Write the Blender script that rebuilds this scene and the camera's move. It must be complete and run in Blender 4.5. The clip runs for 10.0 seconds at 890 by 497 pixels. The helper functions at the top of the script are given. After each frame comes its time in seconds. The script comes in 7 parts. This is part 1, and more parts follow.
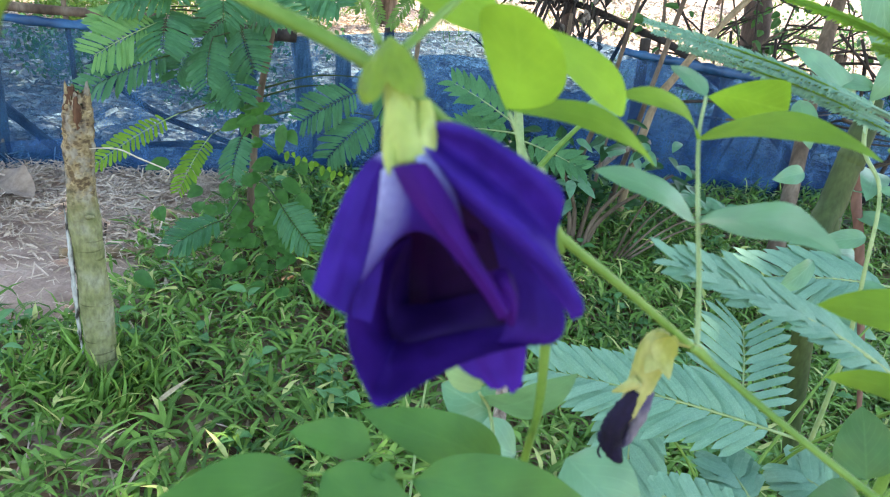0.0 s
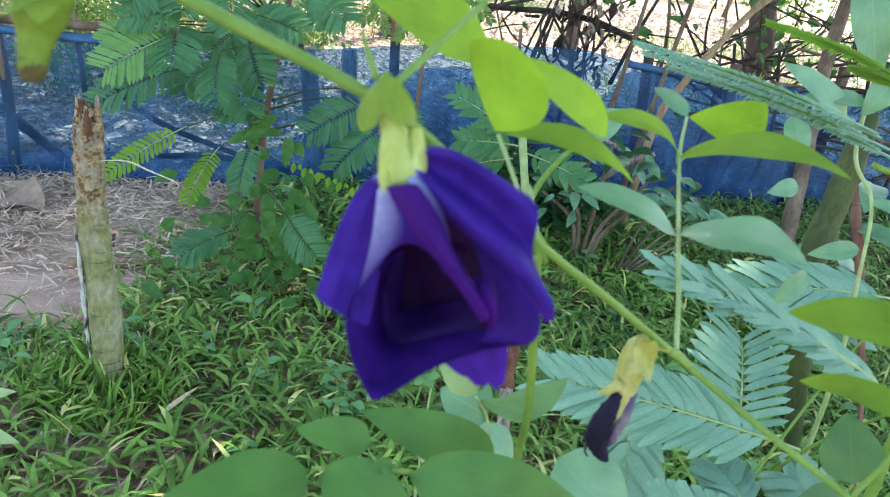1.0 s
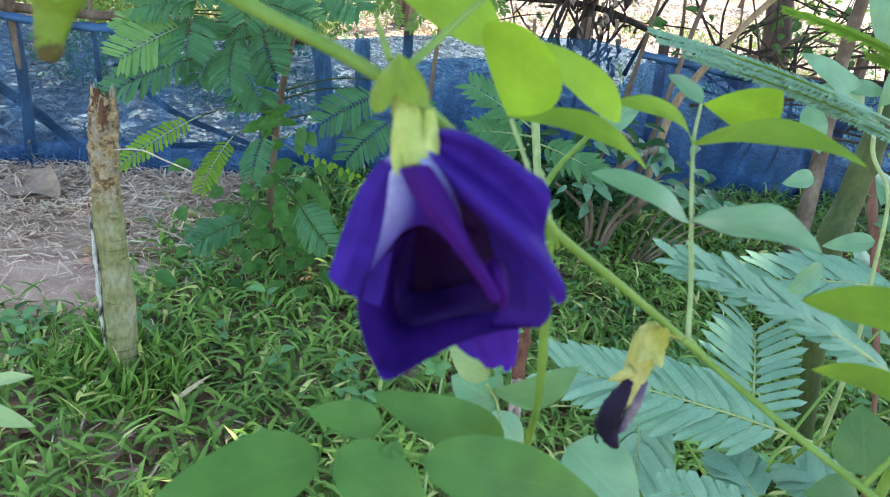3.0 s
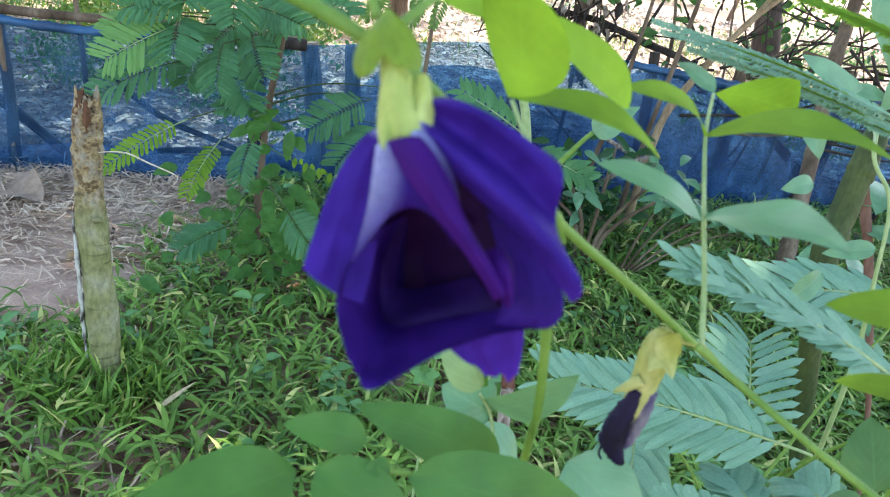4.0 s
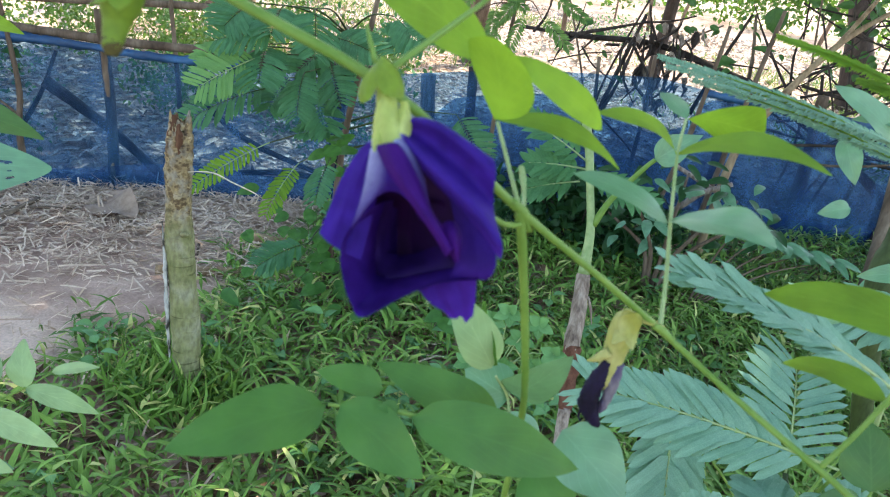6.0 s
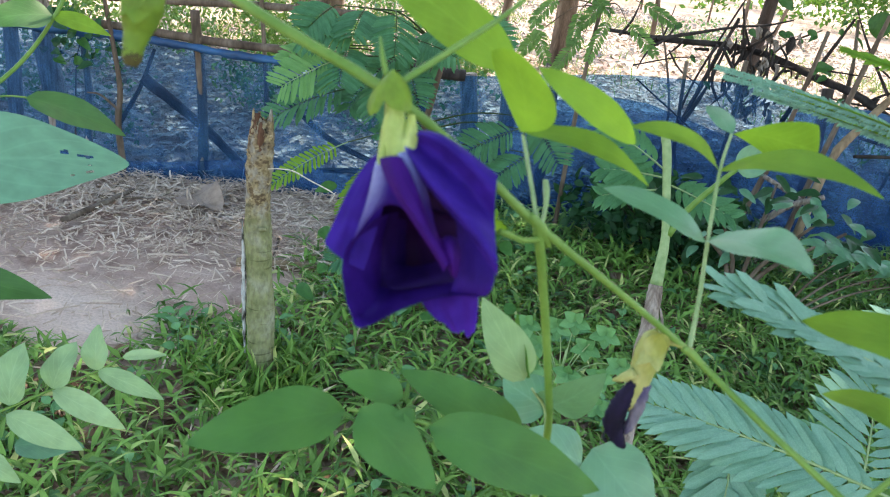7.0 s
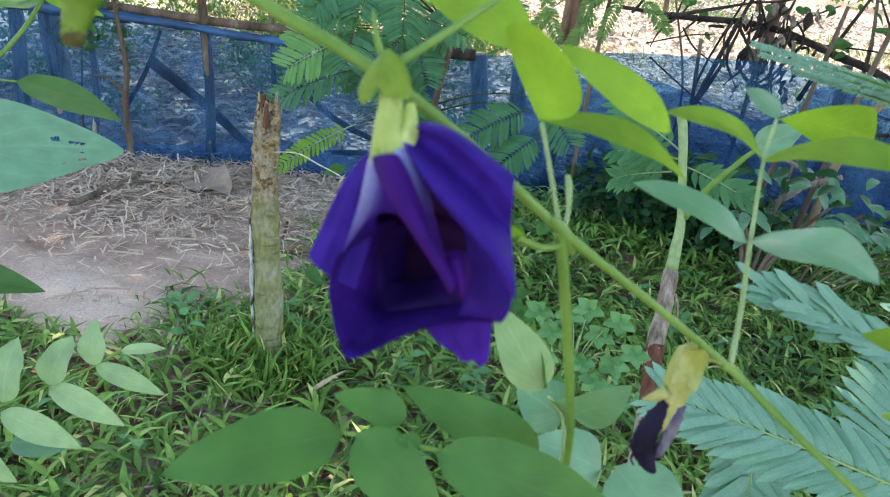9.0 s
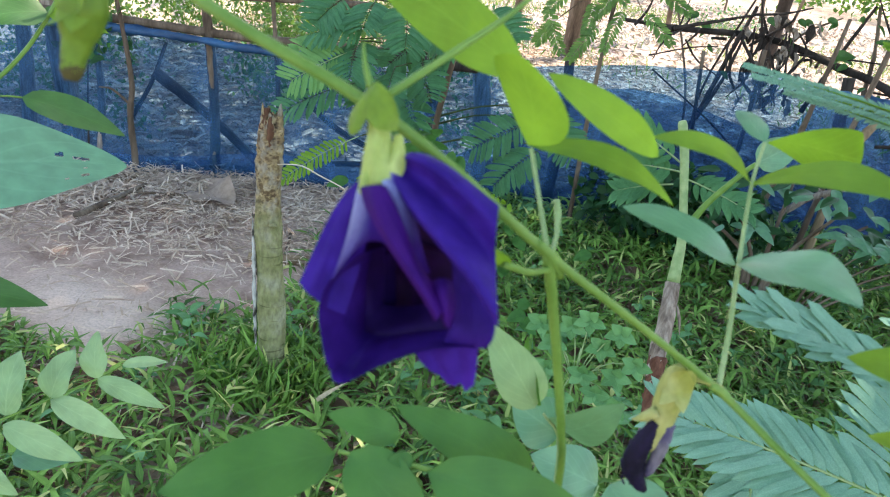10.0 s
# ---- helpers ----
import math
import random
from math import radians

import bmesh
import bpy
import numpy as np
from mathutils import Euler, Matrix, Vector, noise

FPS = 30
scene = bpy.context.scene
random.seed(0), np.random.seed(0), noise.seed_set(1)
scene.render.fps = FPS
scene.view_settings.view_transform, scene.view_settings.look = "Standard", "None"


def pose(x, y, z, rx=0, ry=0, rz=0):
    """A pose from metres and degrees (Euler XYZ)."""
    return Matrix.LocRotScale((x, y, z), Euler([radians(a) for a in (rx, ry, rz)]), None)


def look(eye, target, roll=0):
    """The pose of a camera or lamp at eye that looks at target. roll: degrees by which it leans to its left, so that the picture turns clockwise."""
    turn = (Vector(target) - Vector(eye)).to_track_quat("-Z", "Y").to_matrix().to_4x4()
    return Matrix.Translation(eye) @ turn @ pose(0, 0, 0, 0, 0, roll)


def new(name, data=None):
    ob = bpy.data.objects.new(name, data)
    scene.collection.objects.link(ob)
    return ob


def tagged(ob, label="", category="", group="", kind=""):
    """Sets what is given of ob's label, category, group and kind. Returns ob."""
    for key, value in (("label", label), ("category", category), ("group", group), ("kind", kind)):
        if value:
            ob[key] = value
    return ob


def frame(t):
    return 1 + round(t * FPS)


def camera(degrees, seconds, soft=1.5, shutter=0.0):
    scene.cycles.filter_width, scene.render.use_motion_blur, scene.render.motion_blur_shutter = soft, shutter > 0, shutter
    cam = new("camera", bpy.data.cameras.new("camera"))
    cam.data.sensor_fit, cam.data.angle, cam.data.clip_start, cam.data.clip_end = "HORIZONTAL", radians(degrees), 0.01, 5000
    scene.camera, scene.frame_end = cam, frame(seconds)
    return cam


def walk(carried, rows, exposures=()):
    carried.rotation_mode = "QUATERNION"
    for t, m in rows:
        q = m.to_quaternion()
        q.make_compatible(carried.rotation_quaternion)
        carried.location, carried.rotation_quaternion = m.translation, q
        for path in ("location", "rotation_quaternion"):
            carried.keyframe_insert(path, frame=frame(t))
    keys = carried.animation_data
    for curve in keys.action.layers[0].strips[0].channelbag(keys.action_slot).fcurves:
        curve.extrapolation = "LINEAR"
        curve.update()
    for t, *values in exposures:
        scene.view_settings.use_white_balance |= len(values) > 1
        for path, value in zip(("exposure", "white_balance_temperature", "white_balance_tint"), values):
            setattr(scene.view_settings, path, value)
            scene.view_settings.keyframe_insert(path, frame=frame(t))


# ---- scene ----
cam = camera(62.2, 10.0, 1.1)
# focus lies on the yard, so the blossom close to the lens is a little soft
cam.data.dof.use_dof, cam.data.dof.focus_distance, cam.data.dof.aperture_fstop = True, 1.6, 24.0
PATH = [
    (0, (0.147, 0.214, 1.28), (-0.002, 2.028, 0.451), 9.0),
    (0.5, (0.15, 0.208, 1.284), (-0.007, 2.029, 0.472), 9.0),
    (1, (0.152, 0.198, 1.288), (-0.018, 2.021, 0.484), 8.8),
    (1.5, (0.155, 0.194, 1.288), (-0.035, 2.01, 0.472), 8.5),
    (2, (0.157, 0.194, 1.289), (-0.039, 2.006, 0.465), 8.4),
    (2.5, (0.155, 0.194, 1.288), (-0.037, 2.007, 0.465), 8.8),
    (2.7, (0.154, 0.194, 1.288), (-0.046, 2.001, 0.454), 8.6),
    (3.8, (0.150, 0.214, 1.275), (-0.027, 2.035, 0.467), 9.7),
    (4, (0.15, 0.216, 1.273), (-0.023, 2.039, 0.469), 9.6),
    (4.5, (0.152, 0.217, 1.27), (-0.05, 2.058, 0.515), 9.0),
    (5, (0.159, 0.193, 1.281), (-0.068, 2.044, 0.559), 9.1),
    (5.2, (0.163, 0.187, 1.283), (-0.090, 2.030, 0.548), 8.7),
    (6.3, (0.194, 0.158, 1.293), (-0.256, 1.946, 0.517), 9.0),
    (6.5, (0.199, 0.161, 1.296), (-0.304, 1.933, 0.518), 9.2),
    (7, (0.204, 0.17, 1.294), (-0.379, 1.912, 0.501), 8.3),
    (7.5, (0.205, 0.185, 1.294), (-0.39, 1.897, 0.448), 7.4),
    (8, (0.195, 0.192, 1.294), (-0.41, 1.905, 0.458), 7.6),
    (8.5, (0.192, 0.199, 1.289), (-0.387, 1.919, 0.449), 8.4),
    (9, (0.193, 0.202, 1.288), (-0.402, 1.915, 0.445), 7.8),
    (9.5, (0.194, 0.198, 1.291), (-0.419, 1.915, 0.468), 8.0),
    (10, (0.197, 0.201, 1.294), (-0.415, 1.92, 0.475), 7.7),
]
walk(cam, [(t, look(eye, target, roll)) for t, eye, target, roll in PATH], exposures=[(0, 2.83, 7450, 10), (1, 2.76, 7450, 10), (4, 2.73, 7450, 10), (5.2, 2.61, 7450, 10), (6.5, 2.53, 7450, 10), (10, 2.55, 7450, 10)])

# ---- sky and sun ----
SUN_ELEVATION, SUN_FROM = 58.0, 20.0  # degrees up; degrees from north (+y) towards east (+x)
world = bpy.data.worlds.new("world")
scene.world = world
world.use_nodes = True
sky = world.node_tree.nodes.new("ShaderNodeTexSky")
sky.sky_type, sky.sun_disc = "NISHITA", False
sky.sun_elevation, sky.sun_rotation = radians(SUN_ELEVATION), radians(SUN_FROM)
background = world.node_tree.nodes["Background"]
background.inputs["Strength"].default_value = 0.15
world.node_tree.links.new(sky.outputs["Color"], background.inputs["Color"])
sun = new("sun", bpy.data.lights.new("sun", "SUN"))
sun.data.energy, sun.data.angle, sun.data.color = 2.1, radians(0.6), (1.0, 0.95, 0.86)
sun_way = Vector((math.sin(radians(SUN_FROM)) * math.cos(radians(SUN_ELEVATION)),
                  math.cos(radians(SUN_FROM)) * math.cos(radians(SUN_ELEVATION)), math.sin(radians(SUN_ELEVATION))))
sun.matrix_world = look(tuple(sun_way * 30), (0, 0, 0))

rng = np.random.default_rng(7)


# ---- materials ----
def material(name):
    mat = bpy.data.materials.new(name)
    mat.use_nodes = True
    tree = mat.node_tree
    return mat, tree, tree.nodes["Principled BSDF"], tree.nodes["Material Output"]


def add(tree, kind, **values):
    node = tree.nodes.new(kind)
    for key, value in values.items():
        node.inputs[key.replace("_", " ")].default_value = value
    return node


def ramp(tree, source, stops):
    node = tree.nodes.new("ShaderNodeValToRGB")
    while len(node.color_ramp.elements) < len(stops):
        node.color_ramp.elements.new(0.5)
    for element, (at, colour) in zip(node.color_ramp.elements, stops):
        element.position, element.color = at, (*colour, 1)
    tree.links.new(source, node.inputs["Fac"])
    return node.outputs["Color"]


def noise_of(tree, scale, detail=4.0, source="Object", stretch=(1, 1, 1)):
    coords = tree.nodes.new("ShaderNodeTexCoord")
    mapping = tree.nodes.new("ShaderNodeMapping")
    mapping.inputs["Scale"].default_value = stretch
    node = add(tree, "ShaderNodeTexNoise", Scale=scale, Detail=detail)
    tree.links.new(coords.outputs[source], mapping.inputs["Vector"])
    tree.links.new(mapping.outputs["Vector"], node.inputs["Vector"])
    return node.outputs["Fac"]


def mix_colour(tree, fac, a, b, blend="MIX"):
    node = tree.nodes.new("ShaderNodeMix")
    node.data_type, node.blend_type = "RGBA", blend
    for socket, value in ((node.inputs[0], fac), (node.inputs[6], a), (node.inputs[7], b)):
        if isinstance(value, (int, float)):
            socket.default_value = value
        elif isinstance(value, tuple):
            socket.default_value = (*value, 1)
        else:
            tree.links.new(value, socket)
    return node.outputs[2]


def bump(tree, shader, height, strength, distance):
    node = add(tree, "ShaderNodeBump", Strength=strength, Distance=distance)
    tree.links.new(height, node.inputs["Height"])
    tree.links.new(node.outputs["Normal"], shader.inputs["Normal"])


def leafy(name, dark, light, glow, through_light=0.35, rough=0.45, veins=9.0, grain=60.0, patch=12.0, sheen=0.2, yellow=None):
    """Leaf tissue: two tones by island and patch, side veins along the blade, light let through."""
    mat, tree, shader, out = material(name)
    island = tree.nodes.new("ShaderNodeNewGeometry").outputs["Random Per Island"]
    own = tree.nodes.new("ShaderNodeObjectInfo").outputs["Random"]
    total = add(tree, "ShaderNodeMath")
    total.operation = "ADD"
    tree.links.new(island, total.inputs[0])
    tree.links.new(own, total.inputs[1])
    island = add(tree, "ShaderNodeMath")
    island.operation = "FRACT"
    tree.links.new(total.outputs[0], island.inputs[0])
    island = island.outputs[0]
    big = noise_of(tree, patch, 3)
    fine = noise_of(tree, grain, 5)
    tone = add(tree, "ShaderNodeMath")
    tone.operation = "MULTIPLY_ADD"
    tree.links.new(island, tone.inputs[0])
    tone.inputs[1].default_value = 0.6
    tree.links.new(ramp(tree, big, [(0.3, (0, 0, 0)), (0.7, (0.4, 0.4, 0.4))]), tone.inputs[2])
    colour = mix_colour(tree, tone.outputs[0], dark, light)
    if yellow:
        colour = mix_colour(tree, ramp(tree, island, [(0.9, (0, 0, 0)), (0.93, (1, 1, 1))]), colour, yellow)
    colour = mix_colour(tree, 0.35, colour, ramp(tree, fine, [(0.3, (0.25, 0.25, 0.25)), (0.75, (1, 1, 1))]), "MULTIPLY")
    uv = tree.nodes.new("ShaderNodeUVMap").outputs["UV"]
    split = tree.nodes.new("ShaderNodeSeparateXYZ")
    tree.links.new(uv, split.inputs[0])
    off = add(tree, "ShaderNodeMath")
    off.operation = "SUBTRACT"
    tree.links.new(split.outputs[1], off.inputs[0])
    off.inputs[1].default_value = 0.5
    side = add(tree, "ShaderNodeMath")
    side.operation = "ABSOLUTE"
    tree.links.new(off.outputs[0], side.inputs[0])
    lean = add(tree, "ShaderNodeMath")
    lean.operation = "SUBTRACT"
    tree.links.new(split.outputs[0], lean.inputs[0])
    tree.links.new(side.outputs[0], lean.inputs[1])
    wave = add(tree, "ShaderNodeMath")
    wave.operation = "MULTIPLY"
    wave.inputs[1].default_value = veins * 6.283
    tree.links.new(lean.outputs[0], wave.inputs[0])
    sine = add(tree, "ShaderNodeMath")
    sine.operation = "SINE"
    tree.links.new(wave.outputs[0], sine.inputs[0])
    line = ramp(tree, sine.outputs[0], [(0.88, (0, 0, 0)), (1.0, (0.35, 0.35, 0.35))])
    rib = ramp(tree, side.outputs[0], [(0.0, (0.5, 0.5, 0.5)), (0.03, (0, 0, 0))])
    both = mix_colour(tree, 1.0, line, rib, "ADD")
    colour = mix_colour(tree, both, colour, light)
    tree.links.new(colour, shader.inputs["Base Color"])
    shader.inputs["Roughness"].default_value = rough
    shader.inputs["Specular IOR Level"].default_value = sheen
    bump(tree, shader, mix_colour(tree, 0.5, fine, both, "SUBTRACT"), 0.35, 0.0008)
    clear = tree.nodes.new("ShaderNodeBsdfTranslucent")
    tree.links.new(mix_colour(tree, 0.6, colour, mix_colour(tree, 0.45, glow, ramp(tree, fine, [(0.3, (0.35, 0.35, 0.35)), (0.7, (1.25, 1.25, 1.25))]), "MULTIPLY")), clear.inputs["Color"])
    mixer = add(tree, "ShaderNodeMixShader", Fac=through_light)
    tree.links.new(shader.outputs[0], mixer.inputs[1])
    tree.links.new(clear.outputs[0], mixer.inputs[2])
    tree.links.new(mixer.outputs[0], out.inputs["Surface"])
    return mat


def barky(name, stops, scale=14.0, stretch=(1, 1, 0.25), depth=0.004, rough=0.85, fine_scale=90.0, mottle=0.55):
    mat, tree, shader, out = material(name)
    big = noise_of(tree, scale, 6, stretch=stretch)
    fine = noise_of(tree, fine_scale, 5, stretch=stretch)
    colour = ramp(tree, big, stops)
    colour = mix_colour(tree, mottle, colour, ramp(tree, fine, [(0.3, (0.3, 0.3, 0.3)), (0.7, (1, 1, 1))]), "MULTIPLY")
    tree.links.new(colour, shader.inputs["Base Color"])
    shader.inputs["Roughness"].default_value = rough
    shader.inputs["Specular IOR Level"].default_value = 0.2
    bump(tree, shader, mix_colour(tree, 0.5, big, fine), 0.8, depth)
    return mat


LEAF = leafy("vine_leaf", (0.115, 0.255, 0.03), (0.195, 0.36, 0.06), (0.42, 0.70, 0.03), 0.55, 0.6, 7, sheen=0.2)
# vine green darkened for the lower leaflets, which stand in less light
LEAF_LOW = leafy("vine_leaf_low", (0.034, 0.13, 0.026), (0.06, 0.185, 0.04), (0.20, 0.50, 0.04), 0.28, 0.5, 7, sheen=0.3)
# darker copy of the leaf green: shade is put into the colour
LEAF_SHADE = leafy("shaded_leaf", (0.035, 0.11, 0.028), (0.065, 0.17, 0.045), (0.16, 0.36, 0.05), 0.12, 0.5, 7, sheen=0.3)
LEAF_GREY = leafy("bluish_leaf", (0.085, 0.25, 0.125), (0.155, 0.345, 0.195), (0.20, 0.45, 0.10), 0.22, 0.42, 6, sheen=0.7)
LEAF_FEATHER = leafy("feather_leaf", (0.135, 0.31, 0.21), (0.225, 0.42, 0.30), (0.22, 0.50, 0.20), 0.2, 0.65, 0.3, 60, 12, sheen=0.3)
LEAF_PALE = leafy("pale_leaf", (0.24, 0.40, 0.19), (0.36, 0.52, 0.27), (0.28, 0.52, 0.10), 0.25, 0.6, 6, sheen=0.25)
LEAF_BROAD = leafy("broad_leaf", (0.11, 0.29, 0.18), (0.15, 0.35, 0.22), (0.18, 0.45, 0.10), 0.2, 0.6, 5, sheen=0.25)
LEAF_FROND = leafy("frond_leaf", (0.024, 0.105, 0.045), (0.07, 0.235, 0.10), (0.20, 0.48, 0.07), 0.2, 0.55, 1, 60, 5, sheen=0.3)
# lighter copy of the frond green, with the light on it in the colour
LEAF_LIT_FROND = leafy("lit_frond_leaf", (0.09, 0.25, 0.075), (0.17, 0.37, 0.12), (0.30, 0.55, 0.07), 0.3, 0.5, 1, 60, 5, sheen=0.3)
LEAF_DARK = leafy("dark_leaf", (0.015, 0.06, 0.022), (0.035, 0.11, 0.04), (0.10, 0.30, 0.03), 0.2, 0.45, 6)
GRASS = leafy("grass_blade", (0.016, 0.07, 0.012), (0.27, 0.49, 0.095), (0.28, 0.55, 0.05), 0.13, 0.5, 0.2, 40, 3, sheen=0.22, yellow=(0.55, 0.58, 0.20))
WEED = leafy("weed_leaf", (0.05, 0.17, 0.05), (0.17, 0.38, 0.15), (0.2, 0.5, 0.08), 0.15, 0.55, 5, 40, 3)
MOULD = leafy("leaf_mould", (0.035, 0.021, 0.013), (0.36, 0.225, 0.145), (0.1, 0.05, 0.02), 0.05, 0.8, 3, 40, 3, sheen=0.1)
DRY_LITTER = leafy("dry_leaf_litter", (0.08, 0.07, 0.06), (0.42, 0.39, 0.35), (0.5, 0.35, 0.2), 0.1, 0.75, 3, 40, 3, sheen=0.15)
SPRIG = leafy("sprig_leaf", (0.03, 0.12, 0.05), (0.09, 0.26, 0.11), (0.2, 0.5, 0.08), 0.2, 0.55, 3)
# leaf green made lighter and yellower for growth lit by the sun
LEAF_LIT = leafy("sunlit_leaf", (0.045, 0.13, 0.03), (0.17, 0.31, 0.075), (0.34, 0.52, 0.07), 0.25, 0.5, 3, 40, 4, sheen=0.3)
CROWN = leafy("crown_leaf", (0.04, 0.11, 0.03), (0.09, 0.20, 0.05), (0.20, 0.42, 0.03), 0.3, 0.5, 4, 8, 1)
STEM = barky("green_stem", [(0.3, (0.10, 0.21, 0.035)), (0.7, (0.16, 0.28, 0.06))], 60, (1, 1, 1), 0.0001, 0.45, 700, 0.2)
STEM_PALE = barky("pale_stem", [(0.3, (0.20, 0.31, 0.12)), (0.7, (0.33, 0.43, 0.20))], 60, (1, 1, 1), 0.0002, 0.5, 700, 0.25)
STEM_DARK = barky("dark_green_stem", [(0.3, (0.025, 0.05, 0.015)), (0.7, (0.07, 0.10, 0.03))], 30, (1, 1, .4), 0.001, 0.6, 200)
BARK = barky("brown_bark", [(0.25, (0.07, 0.045, 0.03)), (0.5, (0.17, 0.12, 0.085)), (0.75, (0.30, 0.23, 0.17))])
BARK_DARK = barky("dark_bark", [(0.3, (0.025, 0.02, 0.018)), (0.7, (0.09, 0.07, 0.06))])
BARK_RED = barky("reddish_bark", [(0.3, (0.12, 0.05, 0.035)), (0.7, (0.26, 0.15, 0.11))], 30)
CANE = barky("dry_cane", [(0.3, (0.22, 0.14, 0.08)), (0.7, (0.45, 0.33, 0.20))], 20, (1, 1, 0.2), 0.001)
HUSK = barky("dry_husk", [(0.3, (0.13, 0.09, 0.07)), (0.5, (0.32, 0.25, 0.20)), (0.7, (0.50, 0.42, 0.35))], 70, (1, 1, .12), 0.001, 0.8, 300)
RUST = barky("rust_husk", [(0.3, (0.10, 0.035, 0.02)), (0.7, (0.22, 0.10, 0.065))], 60, (1, 1, .2), 0.001, 0.8, 300)
STRAW = leafy("straw", (0.40, 0.27, 0.19), (0.92, 0.74, 0.58), (0.7, 0.5, 0.3), 0.08, 0.7, 0.2, 60, 3, sheen=0.2)
DRY_LEAF = barky("dry_leaf", [(0.3, (0.26, 0.18, 0.13)), (0.7, (0.40, 0.29, 0.22))], 25, (1, 1, 1), 0.001, 0.8, 90, 0.3)
CALYX = barky("calyx_green", [(0.3, (0.29, 0.37, 0.075)), (0.7, (0.41, 0.48, 0.16))], 110, (1, 1, .3), 0.0003, 0.5, 700, 0.3)
BRACT = leafy("bract_green", (0.15, 0.26, 0.03), (0.22, 0.35, 0.05), (0.38, 0.52, 0.03), 0.35, 0.5, 5, 300, 60, sheen=0.25)
CALYX_OLD = barky("old_calyx", [(0.3, (0.26, 0.29, 0.06)), (0.7, (0.40, 0.41, 0.17))], 80, (1, 1, .6), 0.0003, 0.6, 500, 0.3)
BUD_TIP = barky("bud_tip", [(0.3, (0.05, 0.045, 0.015)), (0.7, (0.14, 0.13, 0.04))], 110, (1, 1, 1), 0.0003)
WITHERED = barky("withered_petal", [(0.35, (0.004, 0.003, 0.014)), (0.7, (0.014, 0.009, 0.045))], 150, (1, 1, .3), 0.0008, 0.7, 800)
WITHERED_PALE = barky("withered_pale", [(0.35, (0.06, 0.05, 0.13)), (0.7, (0.24, 0.23, 0.24))], 150, (1, 1, .3), 0.0008, 0.7, 800)


def petal_material(name, white, deep=(0.028, 0.010, 0.185), bright=(0.052, 0.018, 0.29), glow=(0.11, 0.02, 0.36), through_light=0.25):
    """Violet petal; white: how far the pale claw reaches along and in from the near edge."""
    mat, tree, shader, out = material(name)
    uv = tree.nodes.new("ShaderNodeUVMap").outputs["UV"]
    split = tree.nodes.new("ShaderNodeSeparateXYZ")
    tree.links.new(uv, split.inputs[0])
    streak = noise_of(tree, 9.0, 4, "UV", (1.2, 14, 1))
    blotch = noise_of(tree, 160.0, 3)
    colour = mix_colour(tree, ramp(tree, blotch, [(0.3, (0, 0, 0)), (0.75, (1, 1, 1))]), deep, bright)
    colour = mix_colour(tree, 0.4, colour, ramp(tree, streak, [(0.3, (0.5, 0.5, 0.5)), (0.7, (1, 1, 1))]), "MULTIPLY")
    along = ramp(tree, split.outputs[0], [(0.0, (1, 1, 1)), (max(white[0], 0.02), (0, 0, 0))])
    across = ramp(tree, split.outputs[1], [(0.0, (1, 1, 1)), (max(white[1], 0.02), (white[2],) * 3)])
    pale = mix_colour(tree, 1.0, along, across, "MULTIPLY")
    pale = mix_colour(tree, 1.0, pale, ramp(tree, streak, [(0.35, (0.35, 0.35, 0.35)), (0.6, (1, 1, 1))]), "MULTIPLY")
    if white[0]:
        colour = mix_colour(tree, pale, colour, (0.44, 0.49, 0.80))
    tree.links.new(colour, shader.inputs["Base Color"])
    shader.inputs["Roughness"].default_value = 0.65
    shader.inputs["Specular IOR Level"].default_value = 0.1
    bump(tree, shader, streak, 0.25, 0.0004)
    clear = tree.nodes.new("ShaderNodeBsdfTranslucent")
    tree.links.new(mix_colour(tree, 0.5, colour, glow), clear.inputs["Color"])
    mixer = add(tree, "ShaderNodeMixShader", Fac=through_light)
    tree.links.new(shader.outputs[0], mixer.inputs[1])
    tree.links.new(clear.outputs[0], mixer.inputs[2])
    tree.links.new(mixer.outputs[0], out.inputs["Surface"])
    return mat


PETAL = petal_material("petal", (0.10, 1.0, 0))
PETAL_STREAK = petal_material("petal_with_pale_streak", (0.75, 1.6, 0), (0.02, 0.006, 0.12), (0.036, 0.010, 0.20), (0.10, 0.014, 0.30))
# near-black violets: the shade of the throat is put into the colour
PETAL_DEEP_SHADE = petal_material("deep_shade_petal", (0, 0, 0), (0.010, 0.0015, 0.022), (0.020, 0.003, 0.045), (0.03, 0.003, 0.04), 0.05)
PETAL_HALF_SHADE = petal_material("half_shade_petal", (0, 0, 0), (0.008, 0.0015, 0.036), (0.016, 0.003, 0.068), (0.04, 0.004, 0.10), 0.06)
# violet of the claw and lip petals is darkened for the shade they face
PETAL_WHITE = petal_material("petal_with_white_claw", (0.98, 0.66, 0.0), (0.02, 0.006, 0.12), (0.036, 0.010, 0.20), (0.10, 0.014, 0.30))
PETAL_LIP = petal_material("lip_petal", (0, 0, 0), (0.018, 0.0045, 0.11), (0.034, 0.009, 0.18), (0.08, 0.012, 0.26), 0.1)
PETAL_LIGHT = petal_material("lighter_petal", (0, 0, 0), (0.034, 0.010, 0.20), (0.058, 0.016, 0.29), (0.14, 0.02, 0.40))
PETAL_HOOD = petal_material("hood_petal", (0, 0, 0), (0.034, 0.005, 0.13), (0.060, 0.008, 0.19), (0.13, 0.010, 0.22))


PALE_PATCH = (-1.55, 1.78)


